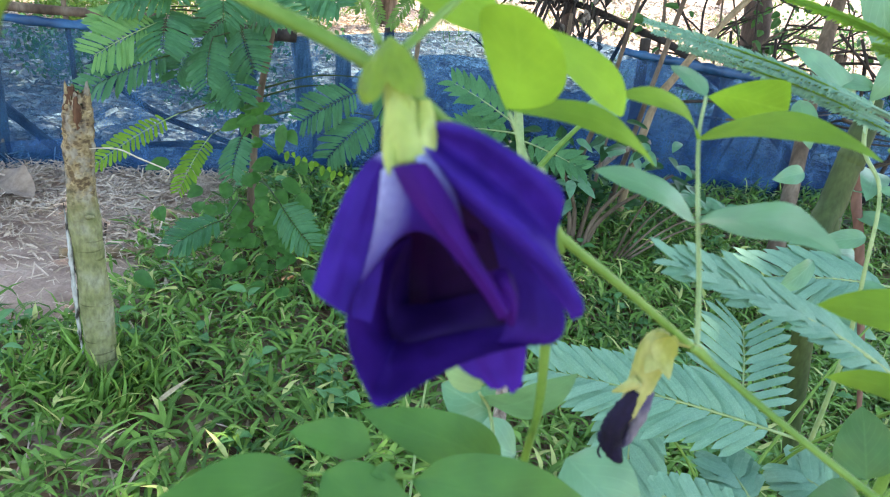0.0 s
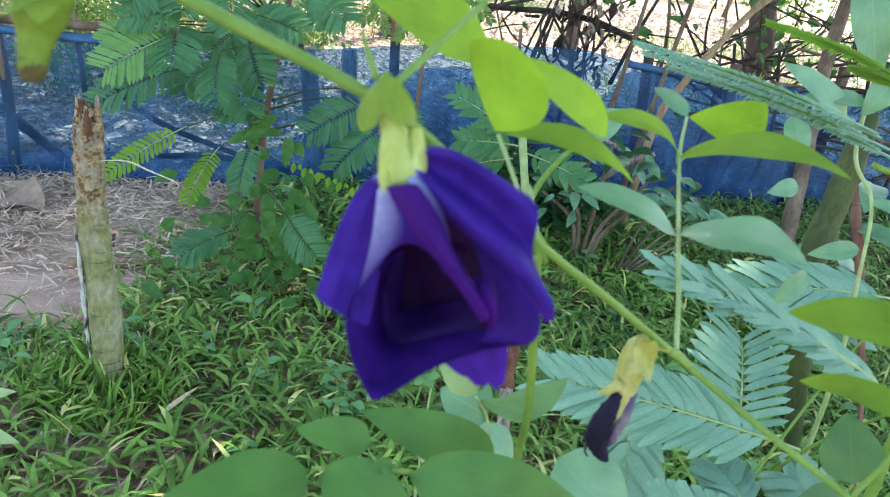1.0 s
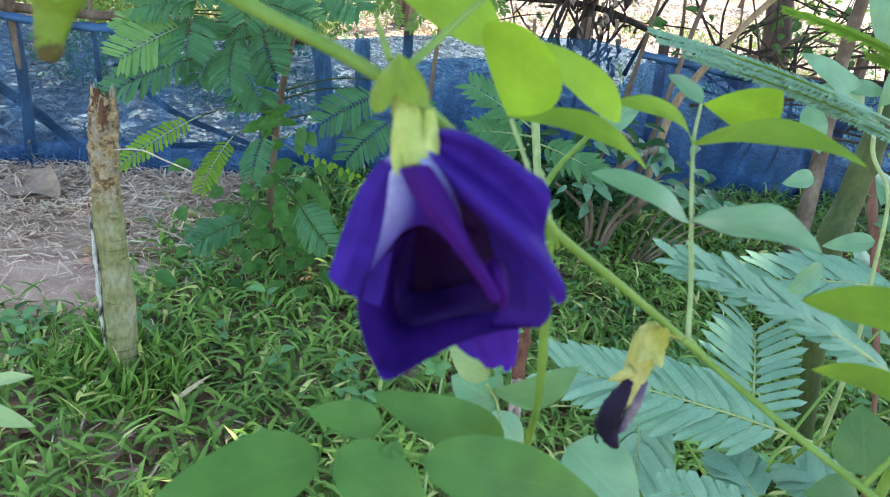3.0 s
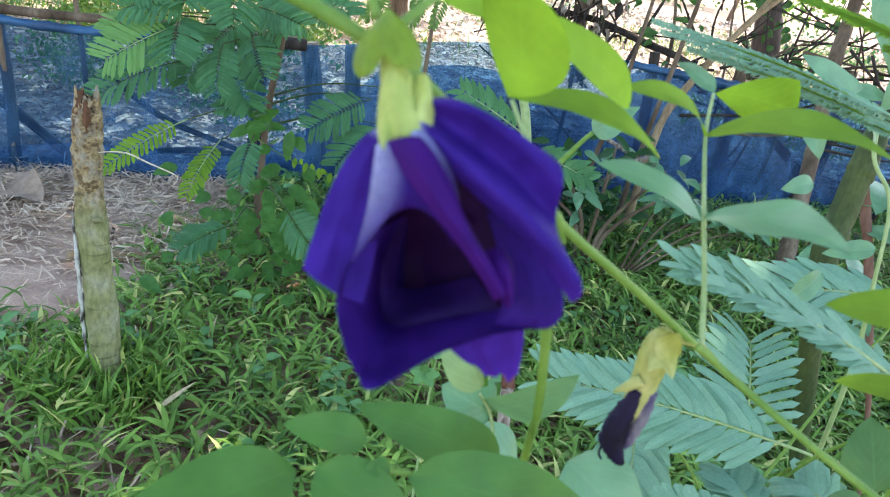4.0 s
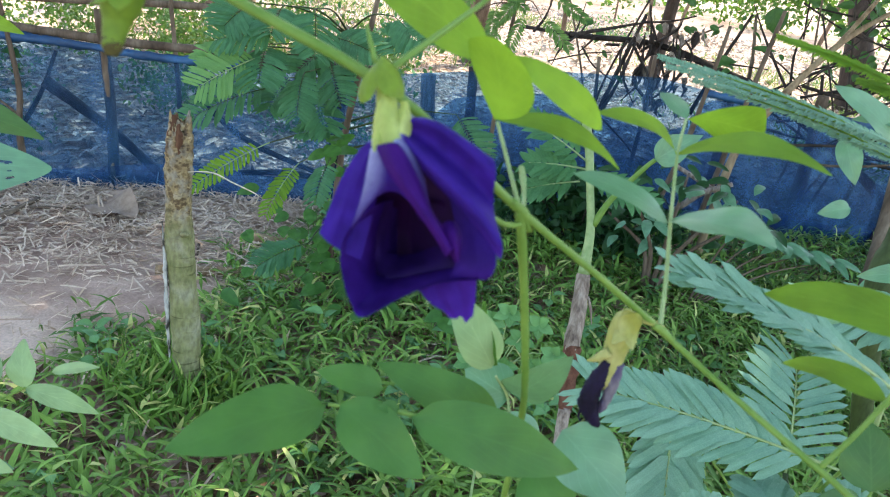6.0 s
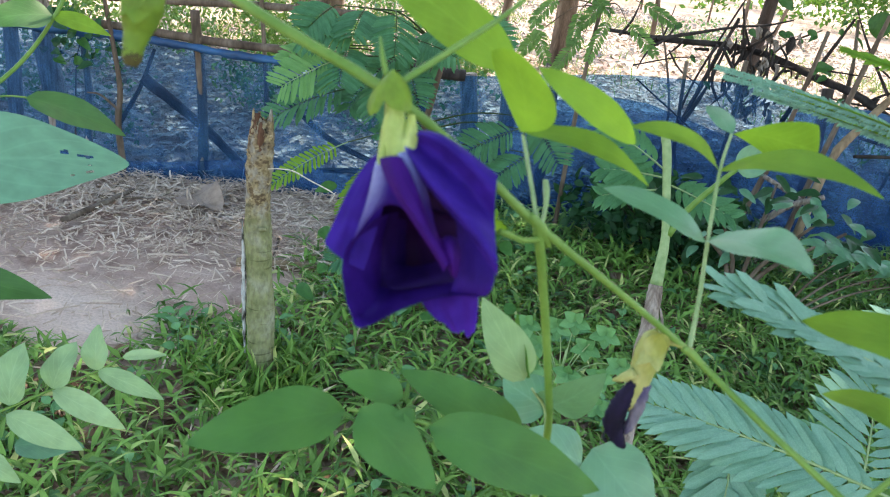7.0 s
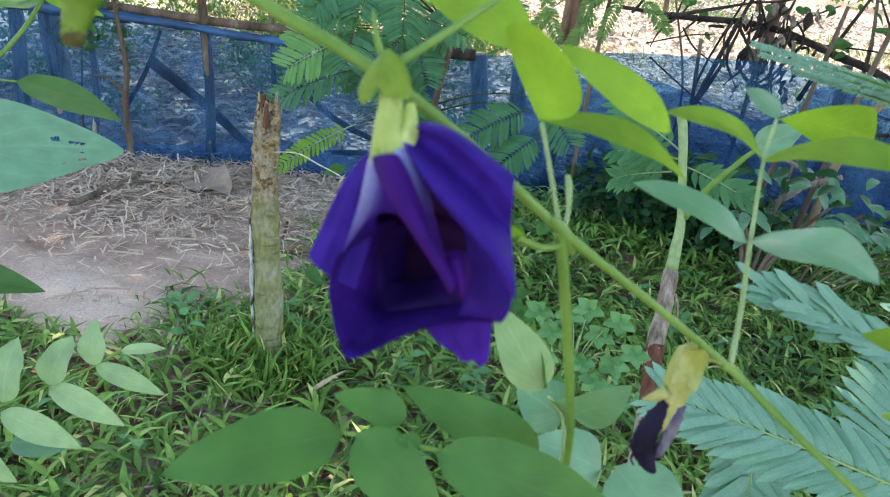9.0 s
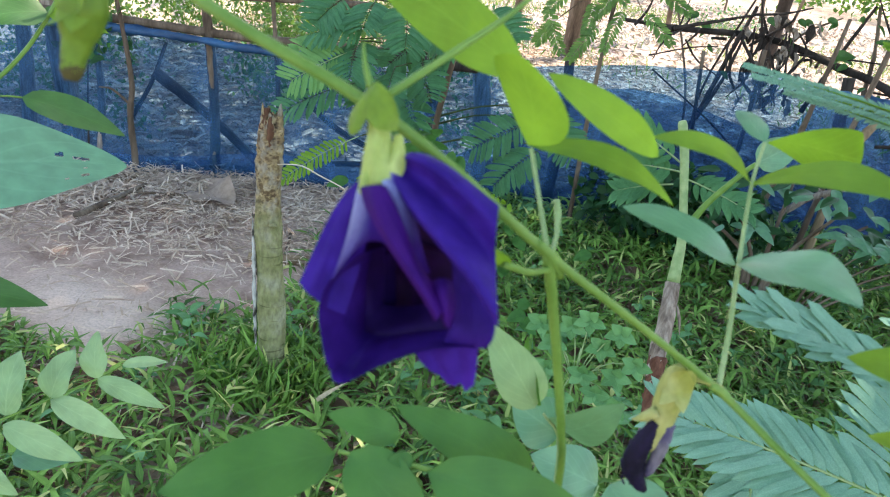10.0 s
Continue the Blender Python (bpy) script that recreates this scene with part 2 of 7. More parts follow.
def soil_material():
    mat, tree, shader, out = material("soil")
    big = noise_of(tree, 0.9, 5)
    mid = noise_of(tree, 9, 6)
    fine = noise_of(tree, 120, 6)
    colour = ramp(tree, mid, [(0.3, (0.26, 0.16, 0.12)), (0.55, (0.50, 0.345, 0.27)), (0.8, (0.66, 0.49, 0.395))])
    colour = mix_colour(tree, ramp(tree, big, [(0.45, (0, 0, 0)), (0.65, (0.7, 0.7, 0.7))]), colour, (0.66, 0.50, 0.41))
    # a smooth oval spread of paler colour with an uneven edge
    coords = tree.nodes.new("ShaderNodeTexCoord")
    place = tree.nodes.new("ShaderNodeMapping")
    place.inputs["Location"].default_value = (PALE_PATCH[0] * -1.3, PALE_PATCH[1] * -2.2, 0)
    place.inputs["Scale"].default_value = (1.3, 2.2, 1)
    tree.links.new(coords.outputs["Object"], place.inputs["Vector"])
    reach = tree.nodes.new("ShaderNodeVectorMath")
    reach.operation = "LENGTH"
    tree.links.new(place.outputs[0], reach.inputs[0])
    uneven = add(tree, "ShaderNodeMath")
    uneven.operation = "MULTIPLY_ADD"
    uneven.inputs[1].default_value = 0.9
    tree.links.new(noise_of(tree, 2.6, 4), uneven.inputs[0])
    tree.links.new(reach.outputs["Value"], uneven.inputs[2])
    colour = mix_colour(tree, ramp(tree, uneven.outputs[0], [(0.62, (0.85, 0.85, 0.85)), (1.0, (0, 0, 0))]), colour, (0.74, 0.58, 0.47))
    colour = mix_colour(tree, 0.4, colour, ramp(tree, fine, [(0.3, (0.35, 0.35, 0.35)), (0.65, (1, 1, 1))]), "MULTIPLY")
    tree.links.new(colour, shader.inputs["Base Color"])
    shader.inputs["Roughness"].default_value = 0.95
    shader.inputs["Specular IOR Level"].default_value = 0.2
    bump(tree, shader, mix_colour(tree, 0.5, mid, fine), 0.9, 0.008)
    return mat


SOIL = soil_material()


def net_material(name, thin, thick):
    mat, tree, shader, out = material(name)
    fold = noise_of(tree, 7, 9, stretch=(1, 1, 0.5))
    mesh_grain = noise_of(tree, 150, 3)
    colour = mix_colour(tree, ramp(tree, fold, [(0.35, (0, 0, 0)), (0.68, (1, 1, 1))]), (0.008, 0.05, 0.13), (0.026, 0.125, 0.28))
    tree.links.new(colour, shader.inputs["Base Color"])
    shader.inputs["Roughness"].default_value = 0.55
    bump(tree, shader, mesh_grain, 0.5, 0.002)
    clear = tree.nodes.new("ShaderNodeBsdfTransparent")
    clear.inputs["Color"].default_value = (0.31, 0.58, 0.88, 1)
    mixer = tree.nodes.new("ShaderNodeMixShader")
    cover = mix_colour(tree, 0.5, fold, mesh_grain)
    tree.links.new(ramp(tree, cover, [(0.40, (thin,) * 3), (0.62, (thick,) * 3)]), mixer.inputs[0])
    tree.links.new(clear.outputs[0], mixer.inputs[1])
    tree.links.new(shader.outputs[0], mixer.inputs[2])
    tree.links.new(mixer.outputs[0], out.inputs["Surface"])
    return mat


NET = net_material("blue_net", 0.18, 0.58)
NET_DOUBLE = net_material("blue_net_doubled", 0.20, 0.66)
NET_ROLL = net_material("blue_net_roll", 0.9, 1.0)


def post_material():
    """A barked stake: olive smooth bark below, flaking ochre bark and dark rot near the broken top."""
    mat, tree, shader, out = material("stake_bark")
    coords = tree.nodes.new("ShaderNodeTexCoord")
    split = tree.nodes.new("ShaderNodeSeparateXYZ")
    tree.links.new(coords.outputs["Object"], split.inputs[0])
    patch = noise_of(tree, 16, 5)
    fine = noise_of(tree, 110, 6, stretch=(1, 1, .5))
    low = ramp(tree, patch, [(0.3, (0.17, 0.18, 0.06)), (0.5, (0.26, 0.26, 0.115)), (0.75, (0.38, 0.37, 0.26))])
    high = ramp(tree, noise_of(tree, 42, 8, stretch=(1, 1, 1.3)), [(0.30, (0.08, 0.045, 0.025)), (0.44, (0.25, 0.175, 0.09)), (0.6, (0.36, 0.27, 0.135)), (0.75, (0.45, 0.37, 0.25))])
    flake = noise_of(tree, 55, 7, stretch=(1, 1, 1.6))
    crack = ramp(tree, flake, [(0.40, (0.25, 0.18, 0.12)), (0.46, (1, 1, 1)), (0.55, (1, 1, 1)), (0.60, (0.55, 0.5, 0.42))])
    high = mix_colour(tree, 0.8, high, crack, "MULTIPLY")
    ring = noise_of(tree, 9, 3, stretch=(0.6, 0.6, 9))
    low = mix_colour(tree, 0.7, low, ramp(tree, ring, [(0.33, (0.35, 0.32, 0.22)), (0.37, (1, 1, 1))]), "MULTIPLY")
    grey = ramp(tree, noise_of(tree, 30, 6), [(0.48, (0, 0, 0)), (0.62, (0.8, 0.8, 0.8))])
    high = mix_colour(tree, grey, high, (0.33, 0.30, 0.24))
    height = add(tree, "ShaderNodeMath")
    height.operation = "MULTIPLY_ADD"
    tree.links.new(patch, height.inputs[0])
    height.inputs[1].default_value = 0.16
    tree.links.new(split.outputs[2], height.inputs[2])
    colour = mix_colour(tree, ramp(tree, height.outputs[0], [(0.56, (0, 0, 0)), (0.66, (1, 1, 1))]), low, high)
    colour = mix_colour(tree, 0.6, colour, ramp(tree, fine, [(0.3, (0.3, 0.3, 0.3)), (0.65, (1, 1, 1))]), "MULTIPLY")
    tree.links.new(colour, shader.inputs["Base Color"])
    shader.inputs["Roughness"].default_value = 0.85
    bump(tree, shader, mix_colour(tree, 0.5, mix_colour(tree, 0.6, patch, fine), flake), 1.0, 0.007)
    return mat


STAKE = post_material()
ROT = barky("rotten_wood", [(0.3, (0.04, 0.015, 0.01)), (0.7, (0.18, 0.09, 0.05))], 60, (1, 1, .2), 0.003)
DRY_BLADE = barky("dry_blade", [(0.3, (0.40, 0.32, 0.19)), (0.7, (0.60, 0.50, 0.32))], 60, (1, 1, 1), 0.0004)
DEAD_TWIG = barky("dead_twig", [(0.3, (0.52, 0.43, 0.32)), (0.7, (0.80, 0.70, 0.54))], 60, (1, 1, 1), 0.0004)
LICHEN = barky("pale_lichen", [(0.38, (0.07, 0.06, 0.05)), (0.48, (0.50, 0.48, 0.44)), (0.7, (0.66, 0.65, 0.62))], 45, (1, 1, .4), 0.001)


# ---- mesh helpers ----
def mesh_of(name, verts, faces, mat, uv=None, smooth=True):
    me = bpy.data.meshes.new(name)
    me.from_pydata(np.asarray(verts).tolist(), [], [list(map(int, f)) for f in faces])
    if uv is not None:
        loops = np.empty(len(me.loops), dtype=np.int32)
        me.loops.foreach_get("vertex_index", loops)
        me.uv_layers.new(name="UVMap").data.foreach_set("uv", np.asarray(uv, dtype=np.float32)[loops].ravel())
    if smooth:
        me.polygons.foreach_set("use_smooth", np.ones(len(me.polygons), dtype=bool))
    me.materials.append(mat)
    return me


def part(name, me, parent, label=""):
    ob = new(name, me)
    if parent is not None:
        ob.parent = parent
        ob.matrix_parent_inverse = Matrix.Identity(4) if parent.parent else Matrix.Translation(-parent.location)
    return tagged(ob, label)


def thing(name, label, category, base=(0, 0, 0), group="", kind="", me=None):
    """A top-level thing: an Empty at its base, or the one mesh that it is."""
    ob = new(name, me)
    if me is None:
        ob.location = base
        ob.empty_display_size = 0.05
    return tagged(ob, label, category, group, kind)


def unit(v):
    v = np.asarray(v, dtype=float)
    return v / np.maximum(np.linalg.norm(v, axis=-1, keepdims=True), 1e-9)


def smooth_line(points, n):
    """n points on a Catmull-Rom curve through the given ones."""
    p = np.asarray(points, dtype=float)
    p = np.vstack([2 * p[0] - p[1], p, 2 * p[-1] - p[-2]])
    out = []
    for t in np.linspace(0, len(p) - 3 - 1e-6, n):
        i, f = int(t), t - int(t)
        a, b, c, d = p[i:i + 4]
        out.append(0.5 * (2 * b + (c - a) * f + (2 * a - 5 * b + 4 * c - d) * f * f + (3 * b - 3 * c + d - a) * f ** 3))
    return np.array(out)


def tube(points, radii, n=24, sides=10, rough=0.0, seed=1, knots=0.0):
    """A bent round rod with ends closed; returns verts and faces."""
    line = smooth_line(points, n)
    r = np.interp(np.linspace(0, 1, n), np.linspace(0, 1, len(radii)), radii)
    local = np.random.default_rng(seed)
    tang = unit(np.gradient(line, axis=0))
    ref = np.array((0.3, 0.2, 0.93)) if abs(tang[:, 2]).mean() < 0.8 else np.array((1.0, 0.1, 0.0))
    a = unit(np.cross(tang, ref))
    b = np.cross(tang, a)
    ang = np.linspace(0, 2 * np.pi, sides, endpoint=False)
    bumps = 1 + rough * local.normal(size=(n, sides)) + knots * (local.random((n, 1)) > 0.85)
    ring = line[:, None] + (r[:, None] * bumps)[:, :, None] * (np.cos(ang)[None, :, None] * a[:, None] + np.sin(ang)[None, :, None] * b[:, None])
    verts = np.vstack([ring.reshape(-1, 3), line[:1], line[-1:]])
    faces = []
    for i in range(n - 1):
        for j in range(sides):
            k = (j + 1) % sides
            faces.append((i * sides + j, i * sides + k, (i + 1) * sides + k, (i + 1) * sides + j))
    for j in range(sides):
        k = (j + 1) % sides
        faces.append((n * sides, k, j))
        faces.append((n * sides + 1, (n - 1) * sides + j, (n - 1) * sides + k))
    return verts, faces


def rod(name, points, radii, mat, parent=None, label="", **kw):
    v, f = tube(points, radii, **kw)
    return part(name, mesh_of(name, v, f, mat), parent, label)


def join(*pieces):
    verts, faces, uvs, base = [], [], [], 0
    for piece in pieces:
        v, f = piece[0], piece[1]
        verts.append(np.asarray(v))
        faces.append([tuple(int(i) + base for i in q) for q in f])
        uvs.append(piece[2] if len(piece) > 2 else np.tile((0.5, 0.5), (len(v), 1)))
        base += len(v)
    return np.vstack(verts), [q for fs in faces for q in fs], np.vstack(uvs)


PROFILES = {
    "oval": lambda s: np.sin(np.pi * np.clip(s, 0, 1) ** 0.85) ** 0.75,
    "lance": lambda s: np.sin(np.pi * s ** 0.6) ** 1.0,
    "strap": lambda s: np.minimum(1, np.minimum(s * 9, ((1 - s) * 6)) ** 0.6),
    "cordate": lambda s: np.sin(np.pi * s ** 0.55) ** 0.7,
    "stick": lambda s: 0.85 + 0.15 * np.sin(np.pi * s),
    "egg": lambda s: np.sin(np.pi * s ** 0.7) ** 0.8,
}


def blades(base, way, normal, length, width, profile="lance", stations=4, across=3, fold=0.25, droop=0.2, ripple=0.0, seed=3):
    """Many leaves at once. base, way, normal: N x 3; length, width, droop: N or one. A leaf runs along way, faces normal, folds at its rib, arches down by droop."""
    base, way = np.atleast_2d(np.asarray(base, float)), unit(np.atleast_2d(np.asarray(way, float)))
    count = len(base)
    normal = np.broadcast_to(np.atleast_2d(np.asarray(normal, float)), (count, 3))
    normal = unit(normal - way * np.sum(normal * way, 1, keepdims=True))
    side = np.cross(normal, way)
    length, width, droop = (np.broadcast_to(np.asarray(x, float), (count,)) for x in (length, width, droop))
    local = np.random.default_rng(seed)
    s = np.linspace(0, 1, stations)
    v = np.linspace(-1, 1, across)
    w = np.maximum(PROFILES[profile](s), 0.015)
    along = length[:, None] * s
    arch = length[:, None] * droop[:, None] * (4 * s * (1 - s) * 0.5 - s ** 2 * 0.5)
    mid = base[:, None] + along[..., None] * way[:, None] + arch[..., None] * normal[:, None]
    off = (width[:, None, None] * 0.5) * w[None, :, None] * v[None, None, :]
    lift = np.abs(off) * fold
    if ripple:
        phase = local.random((count, 1, 1)) * 6.28
        lift = lift + ripple * width[:, None, None] * np.abs(v)[None, None] * np.sin(s[None, :, None] * 11 + phase + 1.5 * np.sign(v)[None, None])
    pts = mid[:, :, None] + off[..., None] * side[:, None, None] + lift[..., None] * normal[:, None, None]
    verts = pts.reshape(-1, 3)
    uv = np.stack(np.broadcast_arrays(s[None, :, None], (v * 0.5 + 0.5)[None, None, :]), -1)
    uv = np.broadcast_to(uv, (count, stations, across, 2)).reshape(-1, 2)
    i, j = np.meshgrid(np.arange(stations - 1), np.arange(across - 1), indexing="ij")
    q = (i * across + j).ravel()
    quad = np.stack([q, q + 1, q + across + 1, q + across], 1)
    faces = (np.arange(count)[:, None, None] * (stations * across) + quad[None]).reshape(-1, 4)
    return verts, faces, uv


def leaf(name, base, tip, width, normal, mat, parent, label="", profile="oval", fold=0.15, droop=0.12, ripple=0.03, seed=3):
    base, tip = np.asarray(base, float), np.asarray(tip, float)
    v, f, uv = blades(base, tip - base, normal, np.linalg.norm(tip - base), width, profile, 16, 9, fold, droop, ripple, seed)
    # the droop lowers the tip: turn it back on to the tip asked for
    s = uv[:, :1]
    v = v + s * (tip - v.reshape(16, 9, 3)[-1, 4])
    return part(name, mesh_of(name, v, f, mat, uv), parent, label)


def frond_geometry(base, tip, normal, pairs, leaflet, leaflet_width, angle=62, sag=0.06, profile="strap", taper=0.45, fold=0.2, seed=5, start=0.12, radius=0.0012, jitter=5.0):
    """A feather leaf: a rib with pairs of narrow leaflets, shorter towards both ends."""
    base, tip, normal = (np.asarray(x, float) for x in (base, tip, normal))
    local = np.random.default_rng(seed)
    length = np.linalg.norm(tip - base)
    way = (tip - base) / length
    normal = unit(normal - way * (normal @ way))
    side = np.cross(normal, way)
    line = np.array([base + way * length * t + normal * sag * length * 4 * t * (1 - t) for t in np.linspace(0, 1, 9)])
    v, f = tube(line, [radius * 1.3, radius, radius * 0.5], 14, 5)
    bases, ways, normals, lens = [], [], [], []
    for k in range(pairs):
        t = start + (1 - start) * (k + 0.5) / pairs
        at = np.array([np.interp(t, np.linspace(0, 1, 9), line[:, c]) for c in range(3)])
        size = leaflet * (1 - taper * abs(2 * t - 1.0 - 0.05) ** 2)
        for sign in (-1, 1):
            a = radians(angle * (1 - 0.35 * t) + local.normal() * jitter)
            bases.append(at)
            ways.append(way * math.cos(a) + sign * side * math.sin(a) + normal * local.normal() * 0.06)
            normals.append(normal + 0.12 * local.normal(size=3) - sign * side * 0.15)
            lens.append(size * local.uniform(0.92, 1.06))
    bv, bf, buv = blades(np.array(bases), np.array(ways), np.array(normals), np.array(lens), leaflet_width, profile, 5, 3, fold, 0.18)
    return join((v, f), (bv, bf, buv)), ((v, f), (np.array(bases), np.array(ways), np.array(normals), np.array(lens)))


LEAFLETS = {}


def leaflet_mesh(profile, ratio, fold, mat, turn):
    """A leaflet of length 1 along x, facing z; a few variants, shared by all of a kind."""
    key = (profile, round(ratio, 2), fold, mat.name, turn)
    if key not in LEAFLETS:
        v, f, uv = blades((0, 0, 0), (1, 0, 0), (0, 0, 1), 1.0, round(ratio, 2), profile, 7, 5, fold * (1 - 0.2 * turn), 0.05 + 0.06 * turn, 0.02, turn)
        LEAFLETS[key] = mesh_of("leaflet", v, f, mat, uv)
    return LEAFLETS[key]


def frond(name, base, tip, normal, pairs, leaflet, leaflet_width, mat, parent, label="", pieces=True, **kw):
    """A feather leaf; with pieces, each leaflet is an object under the rib."""
    if not pieces:
        v, f, uv = frond_geometry(base, tip, normal, pairs, leaflet, leaflet_width, **kw)[0]
        return part(name, mesh_of(name, v, f, mat, uv), parent, label)
    (v, f), (bases, ways, normals, lens) = frond_geometry(base, tip, normal, pairs, leaflet, leaflet_width, **kw)[1]
    rib = part(name, mesh_of(name, v, f, STEM_DARK if mat is LEAF_FROND else STEM_PALE), parent, label)
    for k, (b, w, n, length) in enumerate(zip(bases, ways, normals, lens)):
        x = unit(w)
        z = unit(n - x * (n @ x))
        y = np.cross(z, x)
        ob = new("leaflet", leaflet_mesh(kw.get("profile", "strap"), leaflet_width / leaflet, kw.get("fold", 0.2), mat, k % 3))
        ob.parent = rib
        ob.matrix_basis = Matrix(((x[0] * length, y[0] * length, z[0] * length, b[0]), (x[1] * length, y[1] * length, z[1] * length, b[1]), (x[2] * length, y[2] * length, z[2] * length, b[2]), (0, 0, 0, 1)))
    return rib


# ---- ground ----
def dirt_edge(y):
    """x of the edge between bare earth (lower x) and the grown-over part."""
    return np.interp(y, (1.42, 1.62, 1.95, 2.3, 2.8, 3.4, 4.2), (-1.75, -1.27, -1.12, -1.02, -1.08, -1.05, -0.7))


def hump(x, y):
    """Low unevenness of the yard."""
    return 0.010 * np.sin(x * 2.3 + 1) * np.sin(y * 1.9) + 0.006 * np.sin(x * 6.1 + y * 4.3) + 0.004 * np.sin(x * 13 - y * 11)


def build_ground():
    near = np.linspace(-6, 6, 121)
    axis = np.concatenate([[-400, -150, -60, -30, -15, -9], near, [9, 15, 30, 60, 150, 400]])
    gx, gy = np.meshgrid(axis, axis + 3, indexing="ij")
    gz = np.where((abs(gx) < 8) & (abs(gy - 3) < 8), hump(gx, gy) - 0.006, 0.0)
    n = len(axis)
    verts = np.stack([gx, gy, gz], -1).reshape(-1, 3)
    faces = [(i * n + j, (i + 1) * n + j, (i + 1) * n + j + 1, i * n + j + 1) for i in range(n - 1) for j in range(n - 1)]
    thing("ground", "bare pinkish-brown earth of a shaded yard", "ground", kind="structure", me=mesh_of("ground", verts, faces, SOIL))


build_ground()

# ---- fence ----
FENCE_FROM, FENCE_WAY, FENCE_BACK = np.array((-2.05, 3.0, 0.0)), np.array((0.913, 0.408, 0.0)), np.array((-0.408, 0.913, 0.0))


def on_fence(s, z, back=0.0):
    return FENCE_FROM + FENCE_WAY * s + FENCE_BACK * back + np.array((0, 0, z))


def fence_top(s):
    return np.interp(s, (-3, -0.3, 0.2, 1.2, 1.6, 2.0, 2.6, 2.9, 3.2, 3.7, 6), (0.66, 0.665, 0.640, 0.665, 0.72, 0.77, 0.80, 0.76, 0.74, 0.70, 0.72))


def second_top(s):
    """Top edge of the doubled netting, hanging in a slant."""
    return np.interp(s, (0.9, 1.3, 1.56, 1.95, 2.11, 2.36, 2.61, 2.74, 2.86, 3.3, 6), (0.10, 0.34, 0.60, 0.67, 0.67, 0.61, 0.54, 0.58, 0.73, 0.73, 0.70))


def hem_top(s):
    """Top edge of the netting that lies folded along the ground."""
    return 0.12 + 0.035 * np.sin(s * 2.3) + 0.02 * np.sin(s * 6.1)


def net_sheet(s0, s1, back, seed, sag=0.0, low=0.0, edge=None):
    s = np.linspace(s0, s1, int((s1 - s0) * 30))
    k = np.linspace(0, 1, 14)
    local = np.random.default_rng(seed)
    ph = local.random(8) * 6.28
    verts = []
    for a in s:
        for b in k:
            top = (edge or fence_top)(a) - sag * abs(math.sin(a * 2.6 + ph[0]))
            z = low + (top - low) * b
            wave = 0.012 * math.sin(a * 7 + ph[1] + b * 2) + 0.008 * math.sin(a * 19 + ph[2] + 3 * b) + 0.006 * math.sin(a * 31 + ph[3] - 5 * b) + 0.010 * math.sin(b * 6 + a * 3 + ph[4])
            verts.append(on_fence(a, z, back + wave * (1 - 0.5 * b)))
    m = len(k)
    faces = [(i * m + j, (i + 1) * m + j, (i + 1) * m + j + 1, i * m + j + 1) for i in range(len(s) - 1) for j in range(m - 1)]
    return verts, faces


